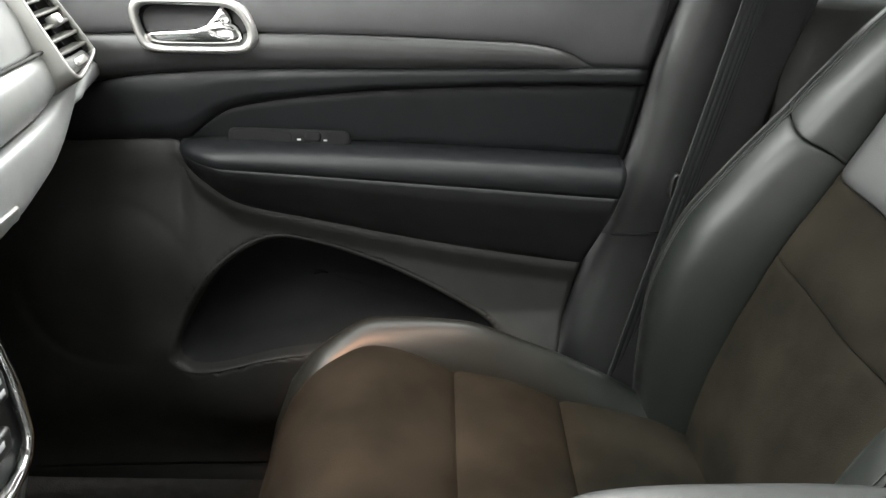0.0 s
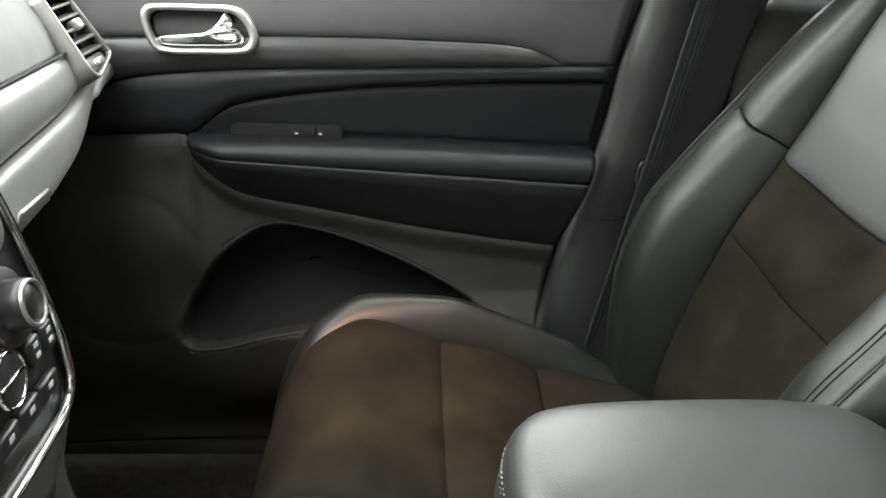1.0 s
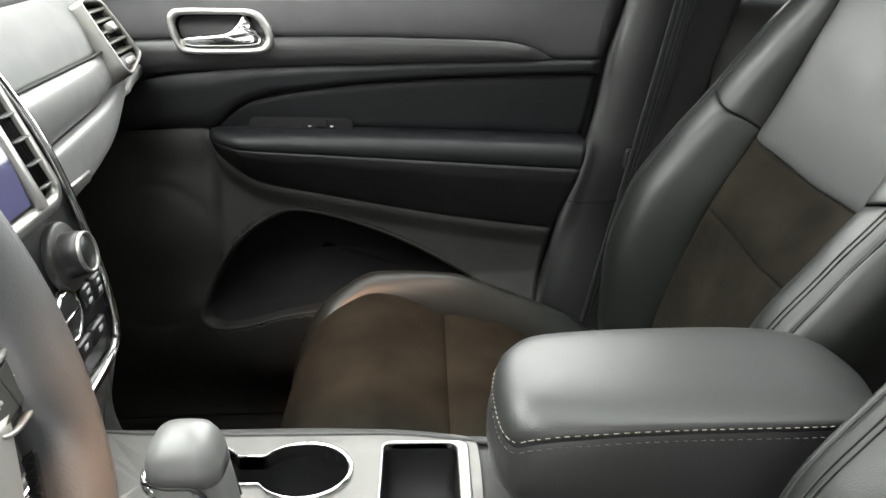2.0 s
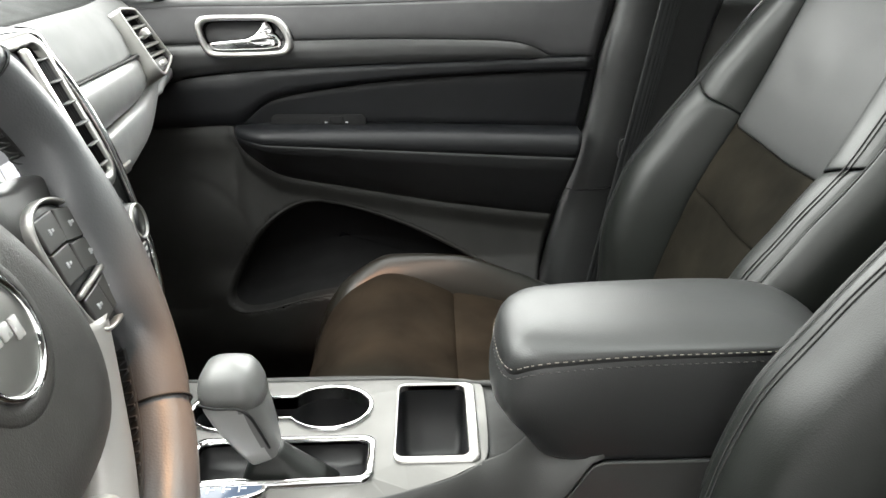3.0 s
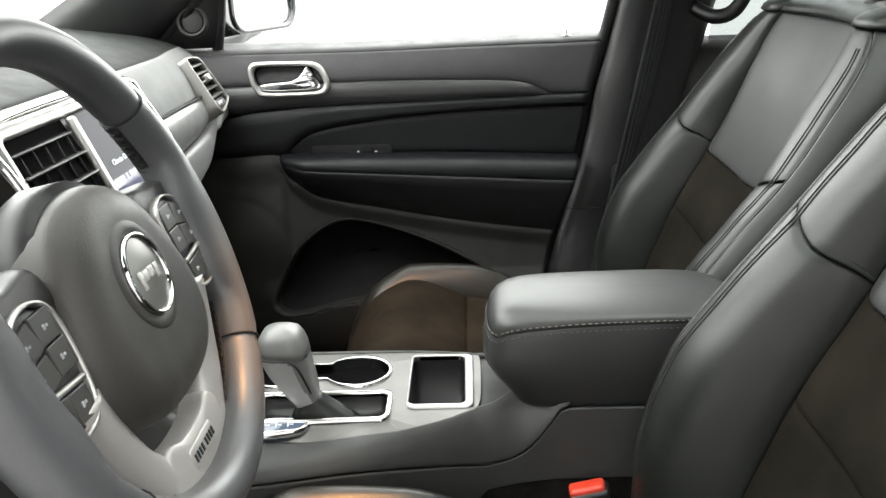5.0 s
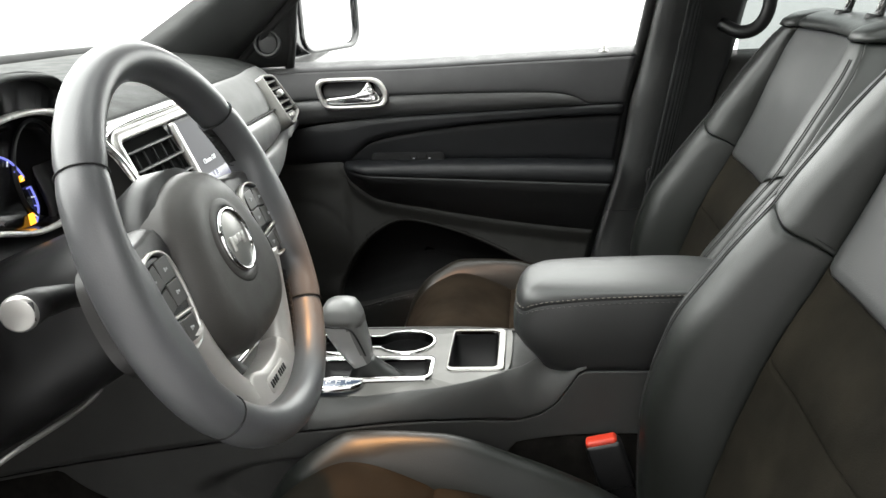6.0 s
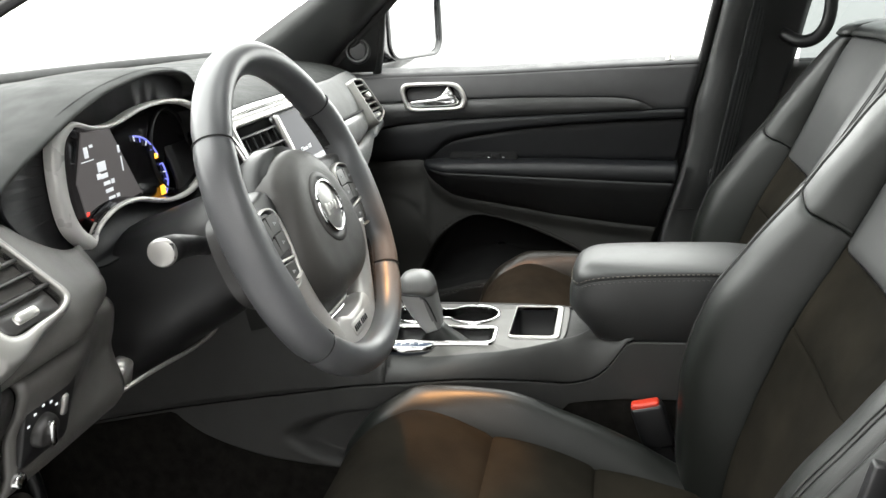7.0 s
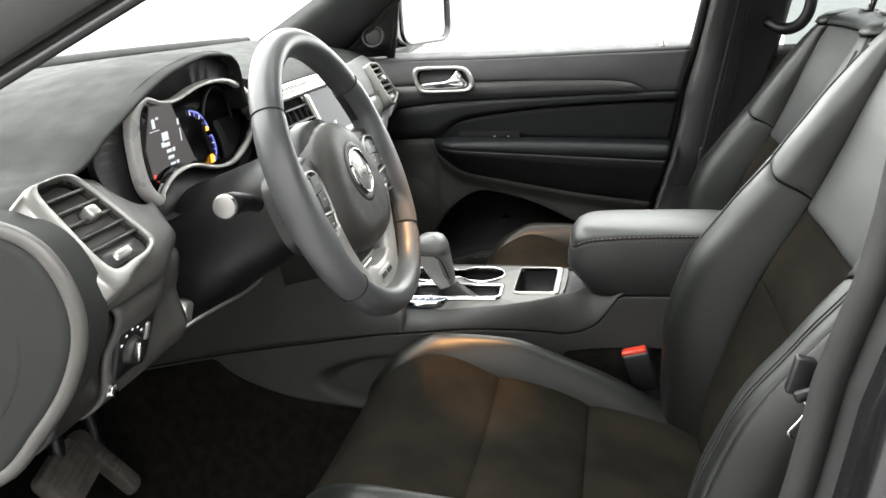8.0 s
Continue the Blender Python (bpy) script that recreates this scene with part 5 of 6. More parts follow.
# speaker grilles on the dash top by the glass
for gx, gy in ((-0.70, -0.42), (-0.70, 0.42)):
    gr = mk("defrost_grille", *pad([(a, b) for a, b in rrect(0.10, 0.18, 0.04, 5)], pose(gx, gy, 1.184), 0.010, 0.25, 3), M_DASH, dash, "dash top speaker cover")
    for k in range(7):
        mk("grille_slot", *box(0.07, 0.004, 0.002, pose(gx, gy - 0.06 + 0.02 * k, 1.1945), 0.0008, 1), M_BLACK, gr)


def end_vent(s, ctr, tilt):
    """An air vent at one end of the dash, with slats and a wheel toggle."""
    ya = Vector((-math.sin(tilt), 0, math.cos(tilt)))
    zn = Vector((math.cos(tilt), 0, math.sin(tilt)))
    vm = axes(ctr, (0, 1, 0), ya, zn)
    q = -s  # inboard is +q along the local a axis
    o = [(q * p.x, p.y) for p in spline([(-0.058, 0.048, 0), (-0.020, 0.056, 0), (0.024, 0.053, 0), (0.036, 0.030, 0), (0.046, -0.020, 0), (0.050, -0.046, 0), (0.030, -0.058, 0), (-0.006, -0.064, 0), (-0.044, -0.074, 0), (-0.066, -0.066, 0), (-0.068, 0.0, 0)], 60, True)]
    i = [(q * p.x, p.y) for p in spline([(-0.029, 0.044, 0), (-0.005, 0.049, 0), (0.018, 0.046, 0), (0.029, 0.026, 0), (0.038, -0.018, 0), (0.041, -0.040, 0), (0.026, -0.048, 0), (0.0, -0.050, 0), (-0.028, -0.050, 0), (-0.035, -0.035, 0), (-0.034, 0.0, 0)], 60, True)]
    if s > 0:
        o = [(p.x, p.y) for p in spline([(-0.036, 0.052, 0), (0.0, 0.050, 0), (0.030, 0.043, 0), (0.037, 0.020, 0), (0.041, -0.030, 0), (0.036, -0.044, 0), (0.0, -0.054, 0), (-0.036, -0.060, 0), (-0.048, -0.048, 0), (-0.048, -0.024, 0), (-0.042, 0.030, 0)], 60, True)][::-1]
        i = [(p.x * 1.07, p.y * 1.06) for p in spline([(-0.026, 0.042, 0), (0.0, 0.041, 0), (0.024, 0.036, 0), (0.030, 0.018, 0), (0.034, -0.028, 0), (0.030, -0.036, 0), (0.0, -0.044, 0), (-0.028, -0.049, 0), (-0.037, -0.042, 0), (-0.036, -0.022, 0), (-0.031, 0.030, 0)], 60, True)][::-1]
        o = [(a + (c - a) * 0.62, b + (d - b) * 0.62) for (a, b), (c, d) in zip(i, o)]
    if q < 0:
        o, i = o[::-1], i[::-1]
    oc = (sum(p[0] for p in i) / 60, sum(p[1] for p in i) / 60)
    o = [(oc[0] + (p[0] - oc[0]) * 0.92, oc[1] + (p[1] - oc[1]) * 0.92) for p in o] if s < 0 else o
    fr = mk("vent_frame", *frame_ring(o, i, vm, 0.006, 0.03), M_VENT, dash, "satin silver air vent frame")
    mk("vent_backing", *dish(i, vm, 0.032, 0.05), M_BLACK, fr)
    for k in range(5):
        b = 0.034 - 0.0145 * k
        xs = [p[0] for p in i if abs(p[1] - b) < 0.008]
        x0, x1 = min(xs), max(xs)
        # passenger slats take paler plastic to copy the light they reflect
        mk("vent_slat", *box(x1 - x0, 0.0036, 0.016, vm @ pose((x0 + x1) / 2, b, -0.004, 25, 0, 0), 0.0014, 2), M_KNEE if s > 0 else M_DASH_LOW, fr)
    for k in range(3):
        mk("vent_vane", *box(0.0025, 0.070, 0.010, vm @ pose(-0.018 + 0.018 * k, 0.006, -0.016, 0, 0, 0), 0.001, 1), M_BLACK, fr)
    mk("vent_tab", *box(0.016, 0.013, 0.014, vm @ pose(0.003, 0.006, 0.003), 0.003, 2), M_SILVER, fr, "small silver vent tab")
    mk("toggle_plate", *pad([(0.003 * q + a, -0.040 + b) for a, b in rrect(0.066, 0.018, 0.007, 4)], vm @ pose(0, 0, -0.006), 0.006, 0.1, 2), M_DASH_LOW, fr)
    mk("toggle", *pad(rrect(0.026, 0.008, 0.003, 3), vm @ pose(-0.002 * q, -0.040, 0.000), 0.004, 0.2, 3), M_SILVER, fr, "silver vent toggle wheel")
    return vm


end_vent(-1, (-0.304, -0.630, 1.133), radians(42))
end_vent(1, (-0.3600, 0.617, 1.115), radians(31))

# driver side instruments
CM = axes((-0.362, -0.312, 1.158), (0, 1, 0), (-0.04, 0, 1), (1, 0, 0.04))
co = [(p.x, p.y) for p in spline([(-0.161, 0.042, 0), (-0.167, 0.002, 0), (-0.161, -0.035, 0), (-0.133, -0.059, 0), (-0.117, -0.046, 0), (-0.081, -0.034, 0), (-0.034, -0.035, 0), (0.029, -0.051, 0), (0.088, -0.051, 0), (0.140, -0.030, 0), (0.166, -0.004, 0), (0.158, 0.028, 0), (0.111, 0.053, 0), (0.056, 0.062, 0), (-0.005, 0.060, 0), (-0.055, 0.052, 0), (-0.093, 0.054, 0), (-0.121, 0.062, 0), (-0.145, 0.058, 0)], 100, True)][::-1]
ci = [(a + (0.017 if a < -0.13 else 0.004 * (1 if a < 0 else -1)) * 1.0, b - 0.005 * (1 if b > 0 else -1)) for a, b in co]
ci = [tuple(sum(ci[(k + d) % 100][j] for d in (-2, -1, 0, 1, 2)) / 5 for j in (0, 1)) for k in range(100)]
cl = mk("cluster_ring", *frame_ring(co, ci, CM @ pose(0, 0, 0.015), 0.007, 0.004), M_RING, dash, "silver instrument surround")
# the dark shell between the hood's rim and the ring
shell = [(y + 0.312, z - 1.158) for y, z in RIM[::-1]] + [(-0.12, -0.082), (-0.05, -0.062), (0.04, -0.068), (0.11, -0.066), (0.165, -0.04), (0.184, 0.0), (0.172, 0.036), (0.145, 0.052)]
shell = [(p.x, p.y) for p in spline([(a, b, 0) for a, b in shell[::3] if True], 100, True)]


def on_ring(a, b):
    """The ring's outline point in the direction of a shell point."""
    return min(co, key=lambda p: math.hypot(p[0] - a * 0.86, p[1] - b * 0.80))


mk("cluster_shell", *grid([[CM @ Vector((a * 0.985, b * 0.965, 0.020)) for a, b in shell], [CM @ Vector((a * 0.975, b * 0.95, 0.012)) for a, b in shell], [CM @ Vector((a * 0.95, b * 0.92, 0.010)) for a, b in shell], [CM @ Vector((*on_ring(a, b), 0.010)) * 1.0 for a, b in shell], [CM @ Vector((*on_ring(a, b), -0.012)) for a, b in shell]], closed=True), M_DOOR_DARK, dash, "black shell round the instruments", solid=0.002)
mk("cluster_face", *dish(ci, CM @ pose(0, 0, 0.017), 0.020, 0.02), M_GLOSS, cl, "gloss black instrument face")
FM = axes((-0.366, -0.312, 1.158), (0, 1, 0), (-0.04, 0, 1), (1, 0, 0.04))
dsp = [(-0.080, 0.046), (-0.030, 0.044), (0.010, -0.034), (-0.097, -0.041), (-0.103, 0.0)]
mk("display", *pad([(p.x, p.y) for p in spline([(a, b, 0) for k in range(5) for a, b in (dsp[k], tuple(0.96 * dsp[k][j] + 0.04 * dsp[(k + 1) % 5][j] for j in (0, 1)), tuple(0.04 * dsp[k][j] + 0.96 * dsp[(k + 1) % 5][j] for j in (0, 1)))], 60, True)][::-1], FM @ pose(0, 0, 0.0005), 0.002, 0.02, 2), M_DISPLAY, cl, "lit driver display", smooth=False)
# the display's unreadable lines of writing
for k, (a, b, w_, h_) in enumerate(((-0.080, 0.026, 0.007, 0.011), (-0.070, 0.031, 0.006, 0.003), (-0.058, 0.008, 0.015, 0.010), (-0.066, -0.001, 0.007, 0.006), (-0.056, -0.002, 0.012, 0.005), (-0.054, -0.010, 0.012, 0.004), (-0.043, -0.010, 0.006, 0.005), (-0.052, -0.018, 0.014, 0.004), (-0.050, -0.026, 0.012, 0.003), (-0.038, -0.026, 0.006, 0.004), (-0.080, 0.0175, 0.022, 0.001), (-0.022, 0.020, 0.004, 0.008), (-0.020, 0.004, 0.002, 0.016))):
    mk("display_bar", *box(w_, h_, 0.0008, FM @ pose(a, b, 0.0032), 0.0003, 1), M_MARK, cl)
arc = [(p.x, p.y) for p in spline([(0.011, 0.028, 0), (0.030, 0.023, 0), (0.046, 0.012, 0), (0.058, -0.004, 0), (0.066, -0.020, 0), (0.068, -0.034, 0), (0.060, -0.046, 0)], 27)]
for s0, s1 in ((0, 13), (15, 27)):
    mk("gauge_arc", *tube([FM @ Vector((a, b, 0.003)) for a, b in arc[s0:s1]], 0.0011, 6), M_BLUE, cl, "blue lit gauge arc")
for k in range(0, 27, 3):
    a, b = arc[k]
    d = Vector((a - 0.020, b + 0.015, 0)).normalized()
    mk("gauge_tick", *tube([FM @ Vector((a, b, 0.003)), FM @ Vector((a - d.x * 0.006, b - d.y * 0.006, 0.003))], 0.0008, 5), M_BLUE if k % 2 else M_MARK, cl)
for a, b, w_, h_ in ((0.052, -0.001, 0.007, 0.006), (0.054, -0.041, 0.010, 0.011)):
    mk("warning_lamp", *box(w_, h_, 0.001, FM @ pose(a, b, 0.003), 0.0003, 1), M_AMBER, cl, "amber warning lamp")
mk("gauge_dial", *frame_ring([(0.100 + 0.046 * math.cos(a), 0.050 * math.sin(a)) for a in np.linspace(0, 2 * math.pi, 32, endpoint=False)], [(0.100 + 0.042 * math.cos(a), 0.046 * math.sin(a)) for a in np.linspace(0, 2 * math.pi, 32, endpoint=False)], FM @ pose(-0.012, 0, 0), 0.004, 0.001), M_BLACK, cl)
mk("warning_lamp", *box(0.004, 0.006, 0.001, FM @ pose(-0.096, -0.034, 0.003), 0.0003, 1), M_REDLIT, cl, "red warning lamp")

mk("dash_middle", *grid([[(-0.352 - 0.03 * smooth(1.06, 0.93, z) - 0.02 * smooth(1.12, 1.19, z), y, z) for y in np.linspace(-0.235, -0.120, 8)] for z in np.linspace(0.90, 1.19, 14)]), M_BLACK, dash, "black plastic between instruments and centre stack", solid=0.006)

# driver side lower dash: vent shelf, knee panel and end cap
KNEE = [(-0.300, 1.062), (-0.286, 1.056), (-0.281, 1.045), (-0.289, 1.025), (-0.300, 1.008), (-0.305, 0.990), (-0.310, 0.966), (-0.328, 0.946), (-0.37, 0.925), (-0.43, 0.885), (-0.5, 0.83), (-0.6, 0.78)]
kp = spline([(a, b, 0) for a, b in KNEE], 36)


def knee_rows(y0, y1, n, back):
    out = []
    for y in np.linspace(y0, y1, n):
        rnd = 0.035 * smooth(-0.47, -0.435, y) ** 2 + 0.034 * smooth(-0.585, -0.475, y) * smooth(1.0, 1.06, 1.06)
        out.append([(p.x - back - rnd * smooth(0.93, 1.05, p.y) - 0.035 * smooth(-0.47, -0.435, y) ** 2 * (1 - smooth(0.93, 1.05, p.y)), y, p.y) for p in kp])
    return out


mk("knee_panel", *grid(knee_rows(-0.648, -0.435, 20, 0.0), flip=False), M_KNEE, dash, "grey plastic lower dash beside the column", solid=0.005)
# corner continues the knee panel in darker plastic, as it catches less light
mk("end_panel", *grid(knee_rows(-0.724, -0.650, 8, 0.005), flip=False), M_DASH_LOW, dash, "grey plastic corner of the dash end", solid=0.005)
KN2 = [(-0.44, 1.03), (-0.44, 1.01), (-0.45, 0.995), (-0.48, 0.985), (-0.55, 0.975), (-0.62, 0.965), (-0.75, 0.955)]
kp2 = spline([(a, b, 0) for a, b in KN2], 20)
mk("knee_panel_middle", *grid([[(p.x, y, p.y) for p in kp2] for y in np.linspace(-0.46, -0.31, 12)]), M_BLACK, dash, solid=0.005)
# end cap seen with the door open
cap = [(p.x + 0.03, p.y) for p in spline([(-0.318, 1.153, 0), (-0.287, 1.136, 0), (-0.268, 1.102, 0), (-0.266, 1.062, 0), (-0.286, 1.015, 0), (-0.322, 0.97, 0), (-0.368, 0.925, 0), (-0.45, 0.90, 0), (-0.6, 0.92, 0), (-0.64, 1.0, 0), (-0.58, 1.11, 0), (-0.47, 1.155, 0), (-0.37, 1.160, 0)], 60, True)]
capm = axes((-0.03, -0.716, 0), (1, 0, 0), (0, 0, 1), (0, -1, 0))
mk("end_cap", *pad(cap, capm, 0.02, 0.10, 5, 0.03), M_DASH, dash, "grey plastic dash end cap")
# paler tube along the cap's ridge stands in for its highlight
mk("cap_rim", *tube([capm @ Vector((a, b, 0.013)) for a, b in cap], 0.007, 8, True), M_KNEE, dash, "rounded grey rim of the end cap")
mk("end_cap_lid", *pad([(-0.46 + (a + 0.46) * 0.78, 0.98 + (b - 0.98) * 0.78) for a, b in cap], axes((-0.03, -0.731, 0), (1, 0, 0), (0, 0, 1), (0, -1, 0)), 0.006, 0.08, 4), M_DASH, dash)
# headlamp switch
lm = axes((-0.2985, -0.605, 1.005), (0, 1, 0), (0.30, 0, 1), (1, 0, -0.30)) @ Matrix.Scale(0.74, 4)
so = [(a + (0.10 * b if a > 0 else 0.0), b) for a, b in rrect(0.088, 0.084, 0.008, 4)]
hs = mk("headlamp_panel", *pad(so, lm, 0.004, 0.06, 3, 0.004), M_BLACK, dash, "black headlamp switch panel")
mk("headlamp_knob", *disc(0.020, lm @ pose(-0.012, -0.006, 0.003), 0.012, 24, 0.25), M_DASH_LOW, hs, "round headlamp knob")
mk("knob_bar", *box(0.008, 0.034, 0.010, lm @ pose(-0.012, -0.006, 0.016, 0, 0, 15), 0.003, 2), M_CHROME, hs, "chrome knob bar")
for k in range(5):
    a = radians(150 - 28 * k)
    mk("switch_mark", *box(0.004, 0.003, 0.001, lm @ pose(-0.012 + 0.029 * math.cos(a), -0.004 + 0.029 * math.sin(a), 0.0045), 0.0003, 1), M_MARK, hs)
mk("dimmer_wheel", *box(0.010, 0.026, 0.008, lm @ pose(0.026, 0.006, 0.004), 0.003, 2), M_SILVER, hs, "silver dimmer wheel")
mk("hood_release", *disc(0.007, axes((-0.312, -0.638, 0.968), (0, 1, 0), (0, 0, 1), (1, 0, -0.1)), 0.008, 16), M_CHROME, dash, "small chrome socket")

# centre stack
stack = curve_fn([(0.86, -0.250), (0.90, -0.243), (0.943, -0.244), (1.004, -0.253), (1.078, -0.270), (1.128, -0.290), (1.165, -0.310), (1.20, -0.330)])


def on_stack(y, z, h=0.0):
    return Vector((stack(z) + h * 0.95, y, z + h * 0.25))


SO = [(p.x, p.y) for p in spline([(-0.172, 1.182, 0), (0.0, 1.186, 0), (0.148, 1.180, 0), (0.160, 1.15, 0), (0.172, 1.05, 0), (0.182, 0.95, 0), (0.182, 0.905, 0), (0.14, 0.888, 0), (0.0, 0.882, 0), (-0.11, 0.888, 0), (-0.136, 0.912, 0), (-0.150, 0.96, 0), (-0.172, 1.06, 0), (-0.178, 1.15, 0)], 84, True)]
rows = [[on_stack(y * t, 1.03 + (z - 1.03) * t, -0.004) for y, z in SO] for t in (1.0, 0.9, 0.7, 0.45, 0.2, 0.05)]
stk = mk("middle_console_face", *grid(rows, closed=True), M_BLACK, dash, "black centre face of the dash")
side = [[on_stack(y, z, -0.004) for y, z in SO], [on_stack(y * 1.01, z, -0.02) for y, z in SO], [on_stack(y * 1.01, z, -0.03 if y < 0 and z > 1.0 else -0.09) for y, z in SO]]
mk("stack_flank", *grid(side, closed=True, flip=True), M_CONSOLE, stk, "grey stack side")
mk("stack_trim", *tube([on_stack(y, z, 0.001) for y, z in SO], 0.0045, 8, True), M_CHROME, stk, "chrome stack trim")


def stack_frame(y0, y1, z0, z1, wid, mat, name, parent, label="", r=0.012, h=0.005):
    o = [(a + (y0 + y1) / 2, b + (z0 + z1) / 2) for a, b in rrect(y1 - y0, z1 - z0, r, 5)]
    i = [(a + (y0 + y1) / 2, b + (z0 + z1) / 2) for a, b in rrect(y1 - y0 - 2 * wid, z1 - z0 - 2 * wid, max(0.002, r - wid), 5)]
    rr = []
    for t, hh in ((0, -0.01), (0, h * 0.6), (0.2, h), (0.8, h), (1, h * 0.5), (1, -0.01)):
        rr.append([on_stack(p[0] + (q[0] - p[0]) * t, p[1] + (q[1] - p[1]) * t, hh) for p, q in zip(o, i)])
    return mk(name, *grid(rr, closed=True, flip=False), mat, parent, label)


stack_frame(-0.176, 0.158, 1.040, 1.182, 0.013, M_VENT, "upper_frame", stk, "satin silver frame round vents and screen", 0.02, 0.006)
for y in (-0.035, 0.112):
    mk("frame_bar", *box(0.008, 0.012, 0.130, axes(on_stack(y, 1.110, 0.001), (0.97, 0, 0.25), (0, 1, 0), Vector(on_stack(y, 1.15)) - Vector(on_stack(y, 1.07))), 0.003, 2), M_SILVER, stk, "satin silver divider")
for y0, y1 in ((-0.162, -0.046), (0.122, 0.146)):
    for k in range(6):
        z = 1.062 + 0.019 * k
        mk("vent_slat", *box(0.012, y1 - y0, 0.0022, axes(on_stack((y0 + y1) / 2, z, 0.0), (0.95, 0, 0.1), (0, 1, 0), (0, 0, 1)), 0.001, 1), M_BLACK, stk)
    for k in range(5):
        y = y0 + (y1 - y0) * (k + 0.5) / 5
        mk("vent_vane", *box(0.003, 0.0012, 0.10, axes(on_stack(y, 1.11, -0.0005), (1, 0, 0), (0, 1, 0), Vector(on_stack(y, 1.15)) - Vector(on_stack(y, 1.07))), 0.0008, 1), M_BLACK, stk)
mk("vent_tab", *box(0.016, 0.026, 0.010, axes(on_stack(-0.10, 1.080, 0.004), (0.95, 0, 0.2), (0, 1, 0), (0, 0, 1)), 0.004, 2), M_CHROME, stk, "chrome vent tab")


def stack_patch(y0, y1, z0, z1, h, mat, name, parent, label=""):
    rr = [[on_stack(y, z, h) for y in np.linspace(y0, y1, 4)] for z in np.linspace(z0, z1, 8)]
    return mk(name, *grid(rr), mat, parent, label)


# flat dark patches on the face stand in for shade inside the vents
for y0, y1 in ((-0.164, -0.040), (0.117, 0.148)):
    stack_patch(y0, y1, 1.052, 1.170, -0.0015, M_VENT_SHADE, "vent_backing", stk, "dark vent opening")
scr = stack_patch(-0.026, 0.104, 1.056, 1.166, 0.002, M_SCREEN, "touch_screen", stk, "lit touch screen")
# strip's top edge copies where the reflection on the screen ends
stack_patch(-0.026, 0.104, 1.056, 1.103, 0.0026, M_SCREEN_LOW, "screen_low_strip", scr, "dark blue bar of the screen")
SCM = axes(on_stack(0.012, 1.1165, 0.0032), (0, 1, 0), (-0.34, 0, 0.94), (0.94, 0, 0.34))
mk("screen_writing", *letters("Climate Off", 0.0085, SCM), M_MARK, scr, "white screen writing", smooth=False)
for y, z, w_ in ((0.006, 1.100, 0.003), (0.016, 1.100, 0.003)):
    mk("screen_mark", *box(0.0008, w_, 0.006, axes(on_stack(y, z, 0.0034), (0.95, 0, 0.3), (0, 1, 0), (-0.3, 0, 0.95)), 0.0002, 1), M_MARK, scr)
# climate panel: two knobs, round pad and buttons
km_ = axes(on_stack(0.135, 1.004, 0.0), (0, 1, 0), (-0.22, 0, 1), (1, 0, 0.22))
for y in (-0.127, 0.127):
    km_ = axes(on_stack(y, 1.004, 0.0), (0, 1, 0), (-0.22, 0, 1), (1, 0, 0.22))
    kb = mk("knob", *disc(0.0195, km_, 0.020, 28, 0.12), M_BUTTON, stk, "black rubber knob")
    mk("knob_ring", *frame_ring([(0.0175 * math.cos(a), 0.0175 * math.sin(a)) for a in np.linspace(0, 2 * math.pi, 28, endpoint=False)], [(0.0145 * math.cos(a), 0.0145 * math.sin(a)) for a in np.linspace(0, 2 * math.pi, 28, endpoint=False)], km_ @ pose(0, 0, 0.020), 0.002, 0.004), M_VENT, kb)
    mk("knob_collar", *disc(0.030, km_ @ pose(0, 0, -0.003), 0.007, 28, 0.1), M_DASH_LOW, stk)
for y in (-0.10, -0.05, 0.0, 0.05):
    mk("button", *box(0.008, 0.040, 0.018, axes(on_stack(y, 1.008, 0.0), (0.95, 0, 0.22), (0, 1, 0), (-0.22, 0, 0.95)), 0.003, 2), M_BUTTON, stk)
pd = axes(on_stack(0.092, 0.966, 0.0), (0, 1, 0), (-0.1, 0, 1), (1, 0, 0.1))
rd = mk("round_pad", *disc(0.020, pd, 0.006, 28, 0.08), M_BUTTON, stk)
mk("pad_ring", *frame_ring([(0.022 * math.cos(a), 0.022 * math.sin(a)) for a in np.linspace(0, 2 * math.pi, 28, endpoint=False)], [(0.019 * math.cos(a), 0.019 * math.sin(a)) for a in np.linspace(0, 2 * math.pi, 28, endpoint=False)], pd, 0.007, 0.003), M_CHROME, rd)
mk("pad_bar", *box(0.036, 0.003, 0.002, pd @ pose(0, 0, 0.0065), 0.0008, 1), M_CHROME, rd)
for y in (0.138, 0.162):
    b_ = mk("button", *box(0.008, 0.019, 0.022, axes(on_stack(y, 0.963, 0.0), (0.98, 0, 0.1), (0, 1, 0), (-0.1, 0, 0.98)), 0.003, 2), M_BUTTON, stk)
    for dz in (0.004, -0.004):
        mk("button_mark", *box(0.0008, 0.007, 0.004, axes(on_stack(y, 0.963 + dz, 0.0042), (0.98, 0, 0.1), (0, 1, 0), (-0.1, 0, 0.98)), 0.0002, 1), M_ICON, b_)
for y in (0.075, 0.110, 0.145):
    b_ = mk("button", *box(0.008, 0.032, 0.018, axes(on_stack(y, 0.928, 0.0), (0.98, 0, 0.05), (0, 1, 0), (0, 0, 1)), 0.003, 2), M_BUTTON, stk)
    mk("button_mark", *box(0.0008, 0.008, 0.005, axes(on_stack(y, 0.929, 0.0042), (1, 0, 0), (0, 1, 0), (0, 0, 1)), 0.0002, 1), M_ICON, b_)
